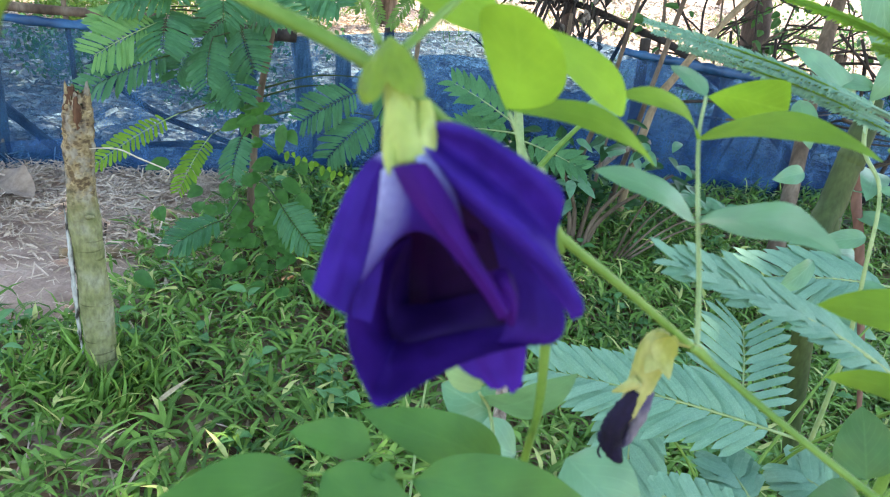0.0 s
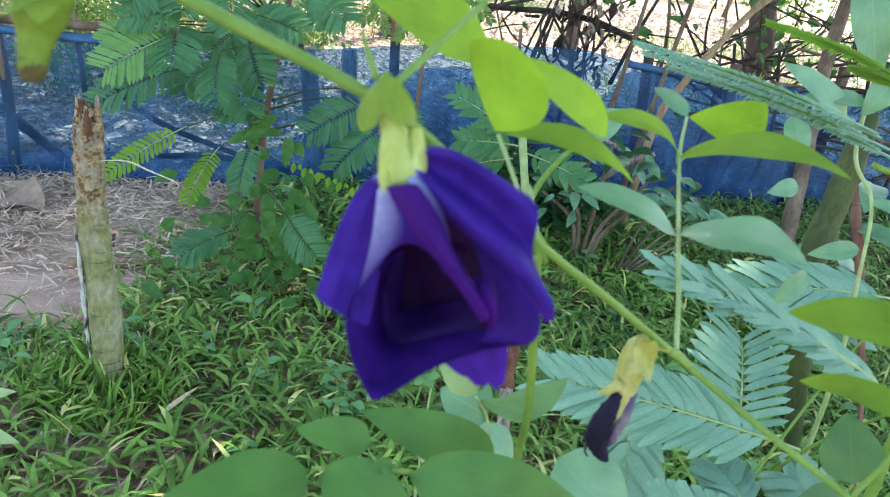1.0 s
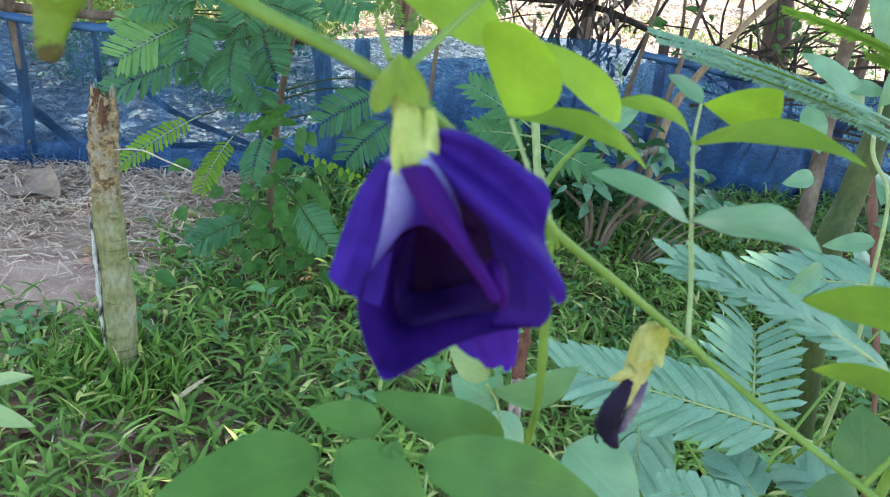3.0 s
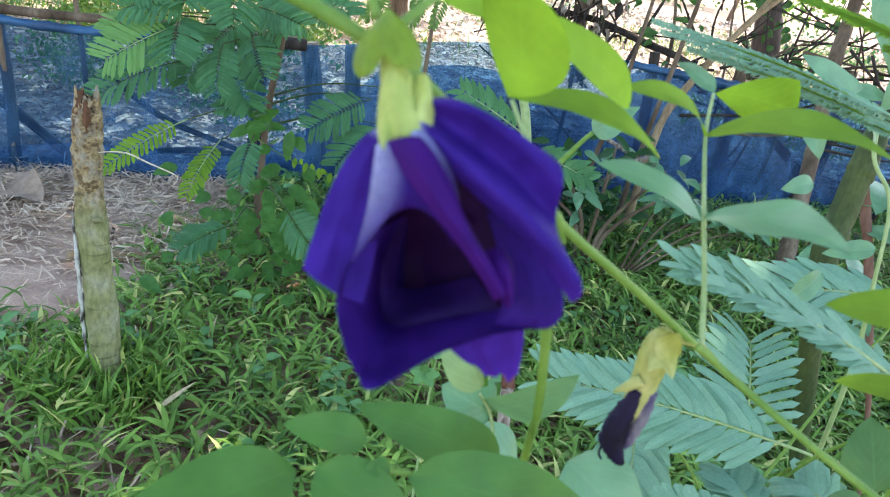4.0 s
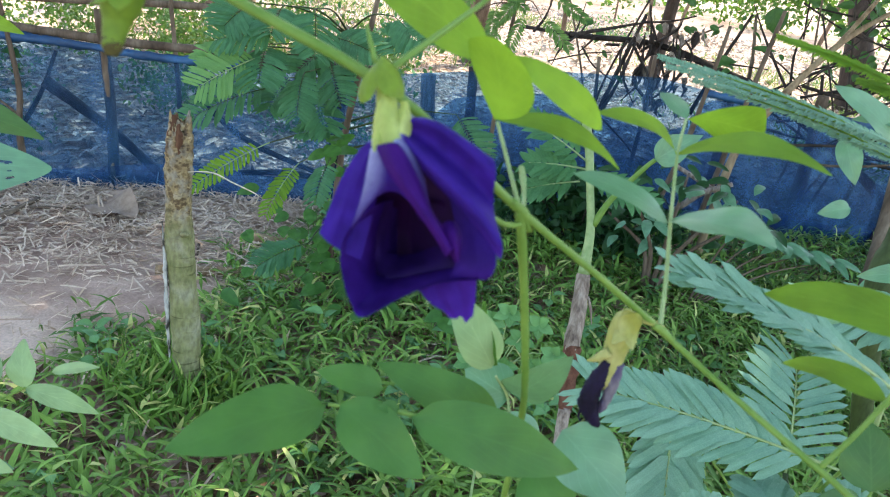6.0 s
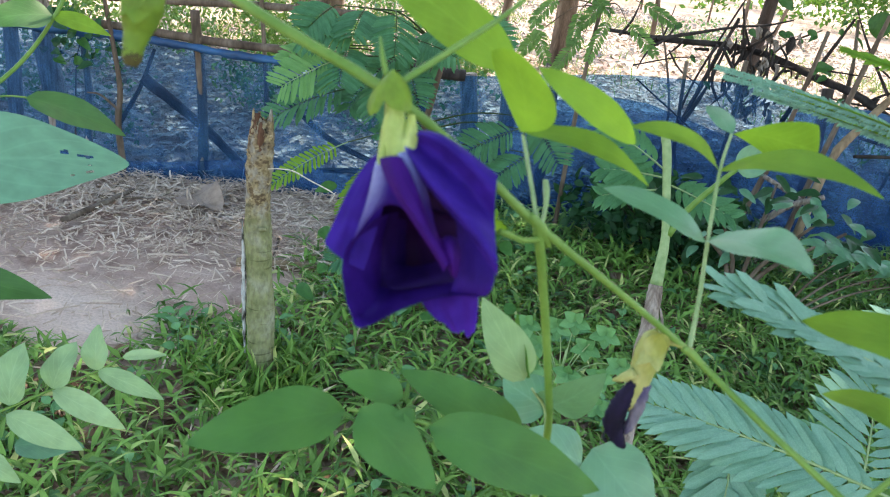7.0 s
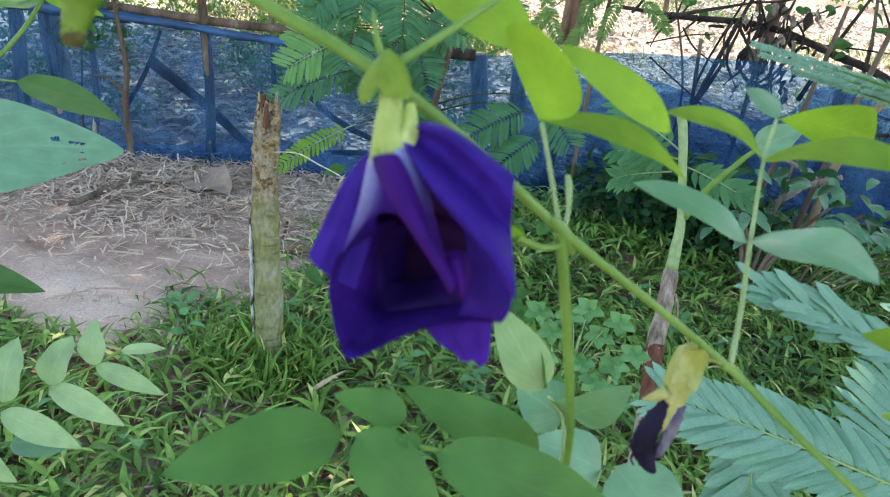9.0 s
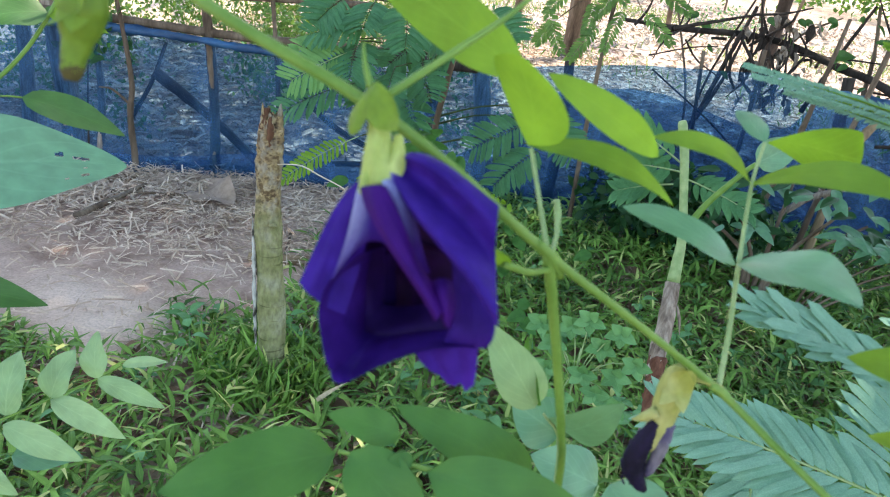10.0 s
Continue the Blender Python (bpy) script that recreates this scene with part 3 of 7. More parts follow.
def build_fence():
    fence = thing("net_fence", "low fence of see-through blue netting on bamboo and branch posts", "fence", on_fence(0, 0))
    part("net", mesh_of("net", *net_sheet(-2.6, 6.0, 0.0, 1), NET), fence, "thin wrinkled blue shade netting")
    part("net", mesh_of("net", *net_sheet(0.9, 6.0, -0.03, 2, 0.02, 0.0, second_top), NET_DOUBLE), fence, "second layer of blue netting")
    part("net", mesh_of("net", *net_sheet(-2.6, 6.0, -0.05, 3, 0.01, 0.0, hem_top), NET_DOUBLE), fence, "folded hem of the netting on the ground")
    # netting rolled round the rail, left length and right length
    rod("net_roll", [on_fence(s, fence_top(s) - 0.012, -0.005) for s in np.linspace(-2.6, 0.62, 9)], [0.018, 0.024, 0.015, 0.026, 0.016, 0.022], NET_ROLL, fence, "blue netting rolled over the rail", n=110, sides=12, rough=0.16, seed=4)
    rod("net_roll", [on_fence(s, fence_top(s) - 0.01, -0.035) for s in np.linspace(2.85, 6.0, 9)], [0.018, 0.03, 0.02, 0.026], NET_ROLL, fence, "bright blue gathered edge of the netting", n=110, sides=12, rough=0.2, seed=5)
    rod("rail", [on_fence(s, fence_top(s) + 0.026 + 0.006 * math.sin(s * 3), 0.03) for s in np.linspace(-2.6, 1.2, 8)], [0.022, 0.02, 0.019], BARK, fence, "weathered bamboo rail", n=50, rough=0.04, knots=0.08, seed=6)
    rod("rail", [on_fence(s, 0.835 + 0.055 * s + 0.006 * math.sin(s * 4), 0.06) for s in np.linspace(-2.6, 0.75, 8)], [0.019, 0.018, 0.016], BARK, fence, "upper weathered pole", n=50, rough=0.05, knots=0.10, seed=8)
    rod("rail", [on_fence(0.60, 0.660, -0.02), on_fence(0.9, 0.667, -0.02), on_fence(1.22, 0.672, -0.02)], [0.030, 0.028, 0.027], BARK_DARK, fence, "dark end of a rail pole", n=20, rough=0.04, seed=7)
    posts = [(-1.35, 0.05, 0.78, 0.03), (-0.87, 0.05, 0.92, 0.032), (-0.71, 0.08, 0.95, 0.05), (-0.53, 0.03, 0.64, 0.018), (0.0, 0.03, 0.80, 0.024), (0.30, 0.035, 0.95, 0.011),
             (1.02, 0.04, 0.69, 0.030), (1.30, 0.06, 0.67, 0.045), (1.46, 0.05, 0.68, 0.04), (1.67, 0.04, 0.74, 0.026), (2.33, 0.05, 0.86, 0.010), (2.56, 0.04, 0.90, 0.011),
             (3.05, 0.04, 0.82, 0.03), (3.6, 0.06, 0.80, 0.035), (4.3, 0.06, 0.85, 0.035)]
    for i, (s, back, top, r) in enumerate(posts):
        lean = 0.03 * math.sin(i * 2.4)
        rod("post", [on_fence(s - lean, -0.03, back), on_fence(s + lean * 0.3, top * 0.5, back), on_fence(s + lean - 0.03, top, back)], [r * 1.1, r, r * 0.9], HUSK if i in (1, 2, 3, 7, 8) else BARK if i % 3 else BARK_DARK, fence, "rough branch post", n=16, rough=0.05, seed=20 + i)
    rod("brace", [on_fence(-0.28, 0.46, 0.05), on_fence(0.0, 0.25, 0.06), on_fence(0.28, -0.01, 0.06)], [0.028, 0.022, 0.02], BARK_DARK, fence, "slanting branch behind the netting", n=16, rough=0.05, seed=40)
    rod("brace", [on_fence(-0.22, 0.60, 0.04), on_fence(-0.30, 0.4, 0.05), on_fence(-0.40, 0.22, 0.05)], [0.008, 0.01, 0.012], BARK_DARK, fence, n=12, rough=0.05, seed=41)
    rod("brace", [on_fence(0.35, 0.45, 0.12), on_fence(0.6, 0.25, 0.12), on_fence(0.95, 0.12, 0.10)], [0.012, 0.016, 0.012], BARK_DARK, fence, n=14, rough=0.05, seed=42)
    rod("brace", [on_fence(0.30, 0.05, 0.10), on_fence(0.8, 0.10, 0.12), on_fence(1.2, 0.05, 0.10)], [0.012, 0.016, 0.012], BARK_DARK, fence, n=14, rough=0.05, seed=43)
    rod("brace", [on_fence(2.05, 0.75, 0.05), on_fence(2.5, 0.45, 0.05), on_fence(2.9, 0.05, 0.05)], [0.004, 0.005, 0.006], BARK_DARK, fence, n=14, rough=0.05, seed=44)
    ivy = thing("ivy", "dark leafy creeper growing over the fence posts", "creeper", on_fence(-0.55, 0, 0.0))
    rod("stem", [on_fence(-0.60, -0.01, 0.02), on_fence(-0.58, 0.3, 0.01), on_fence(-0.55, 0.55, 0.0), on_fence(-0.48, 0.74, 0.0)], [0.005, 0.004, 0.003, 0.002], BARK_DARK, ivy, n=20, sides=6, seed=47)
    local = np.random.default_rng(48)
    for k in range(46):
        p = on_fence(-0.54 + local.normal(0, 0.09), local.uniform(0.50, 0.78), -0.02 + local.normal(0, 0.02))
        leaf("leaf", p, p + np.array((local.normal(0, 0.035), -0.015, local.normal(-0.02, 0.02))), 0.042, (local.normal(0, 0.4), -0.6, 0.6), LEAF_DARK if k % 3 else LEAF_LOW, ivy, profile="egg", fold=0.25, seed=k)
    stick = thing("fence_stick", "thin brown branch stuck upright before the netting", "stick", on_fence(-0.35, 0, -0.04))
    rod("branch", [on_fence(-0.35, -0.02, -0.04), on_fence(-0.37, 0.25, -0.04), on_fence(-0.36, 0.45, -0.03), on_fence(-0.42, 0.85, -0.02)], [0.017, 0.014, 0.012, 0.008], BARK, stick, n=24, rough=0.08, knots=0.12, seed=45)
    rod("twig", [on_fence(-0.37, 0.32, -0.04), on_fence(-0.44, 0.38, -0.05), on_fence(-0.50, 0.385, -0.05)], [0.006, 0.005, 0.003], BARK, stick, n=10, seed=46)


build_fence()


# ---- cut stake ----
def build_stake():
    stake = thing("wooden_stake", "cut olive-grey stake with a broken rotten top", "post", (-0.83, 1.71, 0))
    bottom, top = np.array((-0.822, 1.712, -0.03)), np.array((-0.853, 1.735, 0.798))
    n, sides = 130, 36
    local = np.random.default_rng(11)
    verts, faces = [], []
    for i in range(n):
        t = i / (n - 1)
        c = bottom + (top - bottom) * t + np.array((0.006 * math.sin(t * 7), 0.003 * math.sin(t * 5), 0))
        r = 0.0405 - 0.0105 * t + 0.0015 * math.sin(t * 23) + (0.0012 if i % 31 in (14, 15, 16) else 0)
        for j in range(sides):
            a = 2 * math.pi * j / sides
            flake = max(0.0, math.sin(a * 4 + t * 37 + 2 * math.sin(t * 11))) * max(0.0, math.sin(t * 61 + a * 2)) * (0.02 + 0.09 * t * t)
            k = r * (1 + 0.03 * local.normal() * (0.4 + 1.5 * t ** 3) + 0.05 * math.sin(3 * a + t * 4) + flake)
            z = 0.0
            if t > 0.93:
                z = (t - 0.93) * (0.16 * math.sin(a * 2.0 + 0.7) + 0.14 * math.sin(a * 5 + 1) + 0.12 * local.normal())
                k *= 1 - (t - 0.93) * 2.2
            verts.append((c[0] + k * math.cos(a), c[1] + k * math.sin(a), c[2] + z))
    for i in range(n - 1):
        for j in range(sides):
            m = (j + 1) % sides
            faces.append((i * sides + j, i * sides + m, (i + 1) * sides + m, (i + 1) * sides + j))
    verts.append(tuple(top - np.array((0, 0, 0.06))))
    for j in range(sides):
        faces.append((len(verts) - 1, (n - 1) * sides + j, (n - 1) * sides + (j + 1) % sides))
    part("trunk", mesh_of("trunk", verts, faces, STAKE), stake)
    rod("rotten_core", [(-0.850, 1.724, 0.70), (-0.855, 1.719, 0.76), (-0.859, 1.720, 0.806)], [0.015, 0.016, 0.007], ROT, stake, "dark crumbling broken wood", n=14, sides=12, rough=0.22, seed=3)
    rod("splinter", [(-0.834, 1.710, 0.70), (-0.836, 1.707, 0.75), (-0.838, 1.708, 0.79)], [0.008, 0.010, 0.003], ROT, stake, n=12, sides=8, rough=0.2, seed=4)
    rod("bark_strip", [(-0.855, 1.694, 0.10), (-0.862, 1.692, 0.25), (-0.868, 1.692, 0.40), (-0.880, 1.698, 0.53)], [0.002, 0.006, 0.005, 0.001], LICHEN, stake, "peeling pale strip of bark", n=40, sides=8, rough=0.25, seed=5)
    rod("stub", [(-0.822, 1.70, 0.505), (-0.800, 1.690, 0.515)], [0.008, 0.004], STAKE, stake, n=5, seed=6)
    twig = thing("dry_twig", "thin pale curled twig sticking out from the stake", "twig", (-0.82, 1.715, 0.66))
    rod("shoot", [(-0.825, 1.715, 0.668), (-0.792, 1.725, 0.674), (-0.760, 1.743, 0.671), (-0.720, 1.759, 0.652), (-0.668, 1.779, 0.629), (-0.657, 1.779, 0.619), (-0.664, 1.767, 0.600)], [0.0012, 0.0014, 0.0019, 0.0019, 0.0016, 0.0012, 0.0008], DEAD_TWIG, twig, n=24, sides=6, seed=10)


build_stake()


# ---- litter on the earth ----
def fading(x, y):
    """1 in the thick of the growth, thinning out towards the sides and behind."""
    off = np.hypot(np.maximum(0, x - 2.2), np.maximum(0, 0.9 - y)) + 0.25 * np.sin(x * 2.1 + 1) * np.sin(y * 1.7)
    return np.exp(-(np.maximum(0, off) / 1.3) ** 2)


def build_litter():
    straw = []
    def strew(count, x0, x1, y0, y1, keep, lo, hi, wide, tilt=0.08):
        x, y = rng.uniform(x0, x1, count), rng.uniform(y0, y1, count)
        ok = keep(x, y)
        x, y = x[ok], y[ok]
        m = len(x)
        a = rng.uniform(0, 6.28, m)
        way = np.stack([np.cos(a), np.sin(a), rng.normal(0, tilt, m)], 1)
        base = np.stack([x, y, hump(x, y) + rng.uniform(0.003, 0.016 + 0.1 * tilt, m)], 1)
        nrm = np.stack([rng.normal(0, 0.4, m), rng.normal(0, 0.4, m), np.ones(m)], 1)
        straw.append(blades(base, way, nrm, rng.uniform(lo, hi, m), rng.uniform(*wide, m), "stick", 3, 3, 0.35, rng.normal(0.02, 0.05, m)))
    def near_fence(x, y):
        d = (np.stack([x, y], 1) - FENCE_FROM[:2]) @ FENCE_BACK[:2]
        return (d < 0.02) & (rng.random(len(x)) < np.clip(1.1 + d * 0.95, 0.06, 1)) & (x < dirt_edge(y) + 0.25)
    strew(46000, -3.4, -0.6, 1.4, 3.7, near_fence, 0.012, 0.075, (0.003, 0.0085), 0.30)
    strew(1500, -3.2, -0.6, 1.6, 3.7, near_fence, 0.08, 0.18, (0.005, 0.010))
    strew(5000, -1.7, 2.2, 0.9, 4.2, lambda x, y: rng.random(len(x)) < 0.7, 0.02, 0.10, (0.003, 0.007), 0.25)
    strew(16000, -5, 6, 3.0, 9, lambda x, y: ((np.stack([x, y], 1) - FENCE_FROM[:2]) @ FENCE_BACK[:2]) > 0.05, 0.04, 0.14, (0.01, 0.04))
    v, f, uv = join(*straw)
    thing("straw_litter", "scattered dry straw and bamboo leaf litter on earth", "litter", kind="stuff", me=mesh_of("straw_litter", v, f, STRAW, uv, False))

    # rotting brown leaves under the grass; their dark tones also stand for shade there
    x, y = rng.uniform(-2.0, 5.4, 34000), rng.uniform(-2.4, 5.6, 34000)
    ok = (x > dirt_edge(y) + 0.12 + rng.normal(0, 0.08, 34000)) & (rng.random(34000) < fading(x, y))
    x, y = x[ok], y[ok]
    m = len(x)
    a = rng.uniform(0, 6.28, m)
    v, f, uv = blades(np.stack([x, y, hump(x, y) + rng.uniform(0.004, 0.02, m)], 1), np.stack([np.cos(a), np.sin(a), rng.normal(0.05, 0.15, m)], 1), np.stack([rng.normal(0, 0.3, m), rng.normal(0, 0.3, m), np.ones(m)], 1), rng.uniform(0.05, 0.11, m), rng.uniform(0.02, 0.045, m), "egg", 4, 3, 0.3, rng.normal(0.1, 0.15, m))
    # dry leaves lying past the fence, among sun flecks
    x, y = rng.uniform(-5.0, 5.0, 34000), rng.uniform(2.6, 9.0, 34000)
    ok = ((np.stack([x, y], 1) - FENCE_FROM[:2]) @ FENCE_BACK[:2]) > 0.06
    x, y = x[ok], y[ok]
    m = len(x)
    a = rng.uniform(0, 6.28, m)
    v2, f2, uv2 = blades(np.stack([x, y, hump(x, y) + rng.uniform(0.004, 0.03, m)], 1), np.stack([np.cos(a), np.sin(a), rng.normal(0.05, 0.3, m)], 1), np.stack([rng.normal(0, 0.5, m), rng.normal(0, 0.5, m), np.ones(m)], 1), rng.uniform(0.025, 0.065, m), rng.uniform(0.010, 0.024, m), "egg", 3, 3, 0.3, rng.normal(0.1, 0.2, m))
    n = 16000
    x, y = rng.uniform(-9, 11, n), rng.uniform(8.5, 20, n)
    a = rng.uniform(0, 6.28, n)
    far = blades(np.stack([x, y, rng.uniform(0.01, 0.05, n)], 1), np.stack([np.cos(a), np.sin(a), rng.normal(0.1, 0.3, n)], 1), np.stack([rng.normal(0, 0.5, n), rng.normal(0, 0.5, n), np.ones(n)], 1), rng.uniform(0.07, 0.15, n), rng.uniform(0.03, 0.07, n), "egg", 3, 3, 0.3, rng.normal(0.1, 0.2, n))
    v2, f2, uv2 = join((v2, f2, uv2), far)
    thing("dry_leaf_litter", "dry brown and grey leaves strewn past the fence", "leaf litter", kind="stuff", me=mesh_of("dry_leaf_litter", v2, f2, DRY_LITTER, uv2))
    thing("leaf_mould", "rotting dark brown leaves, also standing for dark gaps in the grass", "leaf litter", kind="stuff", me=mesh_of("leaf_mould", v, f, MOULD, uv))

    dry = thing("dry_leaf", "large curled pale brown dry leaf lying on earth", "dry leaf", (-1.78, 2.70, 0))
    leaf("blade", (-1.93, 2.77, 0.022), (-1.65, 2.64, 0.05), 0.19, (0.1, -0.5, 1), DRY_LEAF, dry, profile="egg", fold=0.3, droop=0.1, ripple=0.08)
    log = thing("short_log", "short piece of pale brown branch on the earth", "branch", (-1.3, 2.33, 0))
    rod("wood", [(-1.34, 2.32, 0.022), (-1.20, 2.39, 0.024), (-1.04, 2.48, 0.02)], [0.020, 0.021, 0.016], CANE, log, n=20, rough=0.05, seed=12)
    cane = thing("bamboo_piece", "short brown piece of bamboo on the litter", "bamboo", (-1.1, 2.78, 0))
    rod("wood", [(-1.19, 2.76, 0.03), (-1.0, 2.81, 0.03)], [0.021, 0.021], CANE, cane, n=10, rough=0.03, seed=13)
    for k, (a, b, r) in enumerate([((-2.09, 2.21, 0.025), (-2.12, 2.63, 0.035), 0.014), ((-2.2, 2.5, 0.02), (-1.95, 2.62, 0.03), 0.007), ((-1.35, 2.62, .015), (-1.2, 2.30, .02), .006)]):
        t = thing("dry_stick", "thin dry brown stick lying on the litter", "stick", a, "dry sticks")
        rod("wood", [a, (np.array(a) + np.array(b)) / 2 + np.array((0.01, 0, 0.004)), b], [r, r * 0.9, r * 0.6], BARK, t, n=14, rough=0.06, seed=14 + k)
    for base, tip, w in [((-0.613, 1.596, 0.085), (-0.555, 1.688, 0.125), 0.013), ((-0.66, 1.98, 0.05), (-0.645, 2.0, 0.13), 0.012), ((-0.52, 1.62, 0.03), (-0.47, 1.56, 0.05), 0.02), ((-0.47, 1.60, 0.02), (-0.44, 1.52, 0.06), 0.014)]:
        t = thing("bamboo_leaf", "pale dry bamboo leaf caught in the grass", "dry leaf", base, "dry bamboo leaves")
        leaf("blade", base, tip, w, (0.2, -0.6, 1), DRY_BLADE, t, profile="lance", fold=0.35, droop=0.06)


build_litter()


# ---- grass and weeds ----
def build_grass():
    def field(count, x0, x1, y0, y1, thin):
        x, y = rng.uniform(x0, x1, count), rng.uniform(y0, y1, count)
        d = (np.stack([x, y], 1) - FENCE_FROM[:2]) @ FENCE_BACK[:2]
        edge = x - dirt_edge(y) + 0.10 * np.sin(x * 9 + y * 7) + rng.normal(0, 0.07, count)
        patchy = 0.55 + 0.45 * np.sin(x * 3.1 + 1.3 * np.sin(y * 2.7)) * np.sin(y * 3.7 + x)
        ok = (d < -0.02) & (edge > 0) & (rng.random(count) < np.clip(patchy + 0.30, thin * 0.6, 1) * fading(x, y) * (1 - 0.55 * np.exp(-((x + 0.62) / 0.45) ** 2 - ((y - 1.45) / 0.42) ** 2)))
        return x[ok], y[ok]
    sets = []
    whole, near = (-2.0, 5.4, -2.4, 5.6), (-1.7, 1.8, 1.0, 3.6)
    for count, lo, hi, wlo, whi, up, area in ((100000, 0.05, 0.105, 0.010, 0.019, 0.75, whole), (44000, 0.06, 0.12, 0.006, 0.010, 1.3, whole), (17000, 0.06, 0.11, 0.010, 0.018, 0.9, near)):
        x, y = field(count, *area, 0.25)
        m = len(x)
        a = rng.uniform(0, 6.28, m)
        rise = rng.uniform(0.1, 1, m) * up
        way = np.stack([np.cos(a), np.sin(a), rise], 1)
        height = rng.uniform(0.0, 0.08, m) * np.clip((x - dirt_edge(y)) * 3 + 0.3, 0.3, 1)
        base = np.stack([x, y, hump(x, y) + height], 1)
        nrm = np.stack([-np.cos(a) * rise, -np.sin(a) * rise, np.ones(m)], 1) + rng.normal(0, 0.25, (m, 3))
        sets.append(blades(base, way, nrm, rng.uniform(lo, hi, m), rng.uniform(wlo, whi, m), "lance", 4, 3, 0.25, rng.uniform(0.05, 0.55, m)))
    m = 420
    a, d = rng.uniform(0, 6.28, m), rng.uniform(0.035, 0.20, m)
    x, y = -0.825 + d * np.cos(a), 1.69 + d * np.sin(a)
    way = np.stack([rng.normal(0, 0.6, m), rng.normal(0, 0.6, m), np.ones(m)], 1)
    sets.append(blades(np.stack([x, y, hump(x, y) + rng.uniform(0, 0.07, m)], 1), way, rng.normal(0, 1, (m, 3)), rng.uniform(0.07, 0.13, m), rng.uniform(0.008, 0.014, m), "lance", 4, 3, 0.25, rng.uniform(0.1, 0.5, m)))
    v, f, uv = join(*sets)
    thing("grass", "dense low broad-bladed green grass in shade", "grass", kind="stuff", me=mesh_of("grass", v, f, GRASS, uv))
    # thin stems that carry the blades
    x, y = field(2600, -1.9, 2.6, 0.75, 5.0, 0.25)
    m = len(x)
    way = np.stack([rng.normal(0, 0.4, m), rng.normal(0, 0.4, m), np.ones(m)], 1)
    v, f, uv = blades(np.stack([x, y, hump(x, y) - 0.005], 1), way, rng.normal(0, 1, (m, 3)), rng.uniform(0.04, 0.10, m), 0.0025, "strap", 3, 3, 0.8, 0.1)
    thing("grass_stems", "thin green stems among the grass", "grass", kind="stuff", me=mesh_of("grass_stems", v, f, STEM, uv))
    # round-leaved weeds
    sets = []
    x, y = field(420, -1.5, 2.4, 0.9, 3.6, 0.3)
    for cx, cy in zip(x, y):
        k = rng.integers(4, 8)
        a = rng.uniform(0, 6.28) + np.arange(k) * 2.4
        h = rng.uniform(0.03, 0.13)
        way = np.stack([np.cos(a), np.sin(a), np.full(k, 0.25)], 1)
        base = np.stack([np.full(k, cx), np.full(k, cy), np.linspace(0.4, 1, k) * h], 1) + way * 0.006
        nrm = np.tile((0, 0, 1.0), (k, 1)) + rng.normal(0, 0.25, (k, 3))
        sets.append(blades(base, way, nrm, rng.uniform(0.03, 0.065, k), rng.uniform(0.02, 0.036, k), "egg", 6, 5, 0.2, 0.25))
        sets.append((*tube([(cx, cy, -0.01), (cx + 0.004, cy, h * 0.5), (cx, cy, h)], [0.0016, 0.0012], 4, 4),))
    v, f, uv = join(*sets)
    thing("weeds", "small round-leaved green weeds among the grass", "weeds", kind="stuff", me=mesh_of("weeds", v, f, WEED, uv))


build_grass()


# ---- trees, shrubs and the sunlit ground past the fence ----
def crown_leaves(centre, radii, count, size, seed):
    local = np.random.default_rng(seed)
    p = unit(local.normal(size=(count, 3))) * local.random((count, 1)) ** 0.4
    lumps = local.normal(size=(14, 3))
    p = p * (0.75 + 0.35 * np.abs(np.sin(p @ lumps.T * 2).mean(1, keepdims=True)) * 2)
    base = np.asarray(centre) + p * np.asarray(radii)
    return blades(base, local.normal(size=(count, 3)), local.normal(size=(count, 3)) + np.array((0, 0, 0.8)), local.uniform(0.7, 1.3, count) * size, size * 0.55, "egg", 4 if size < 0.1 else 3, 3, 0.2, 0.2)


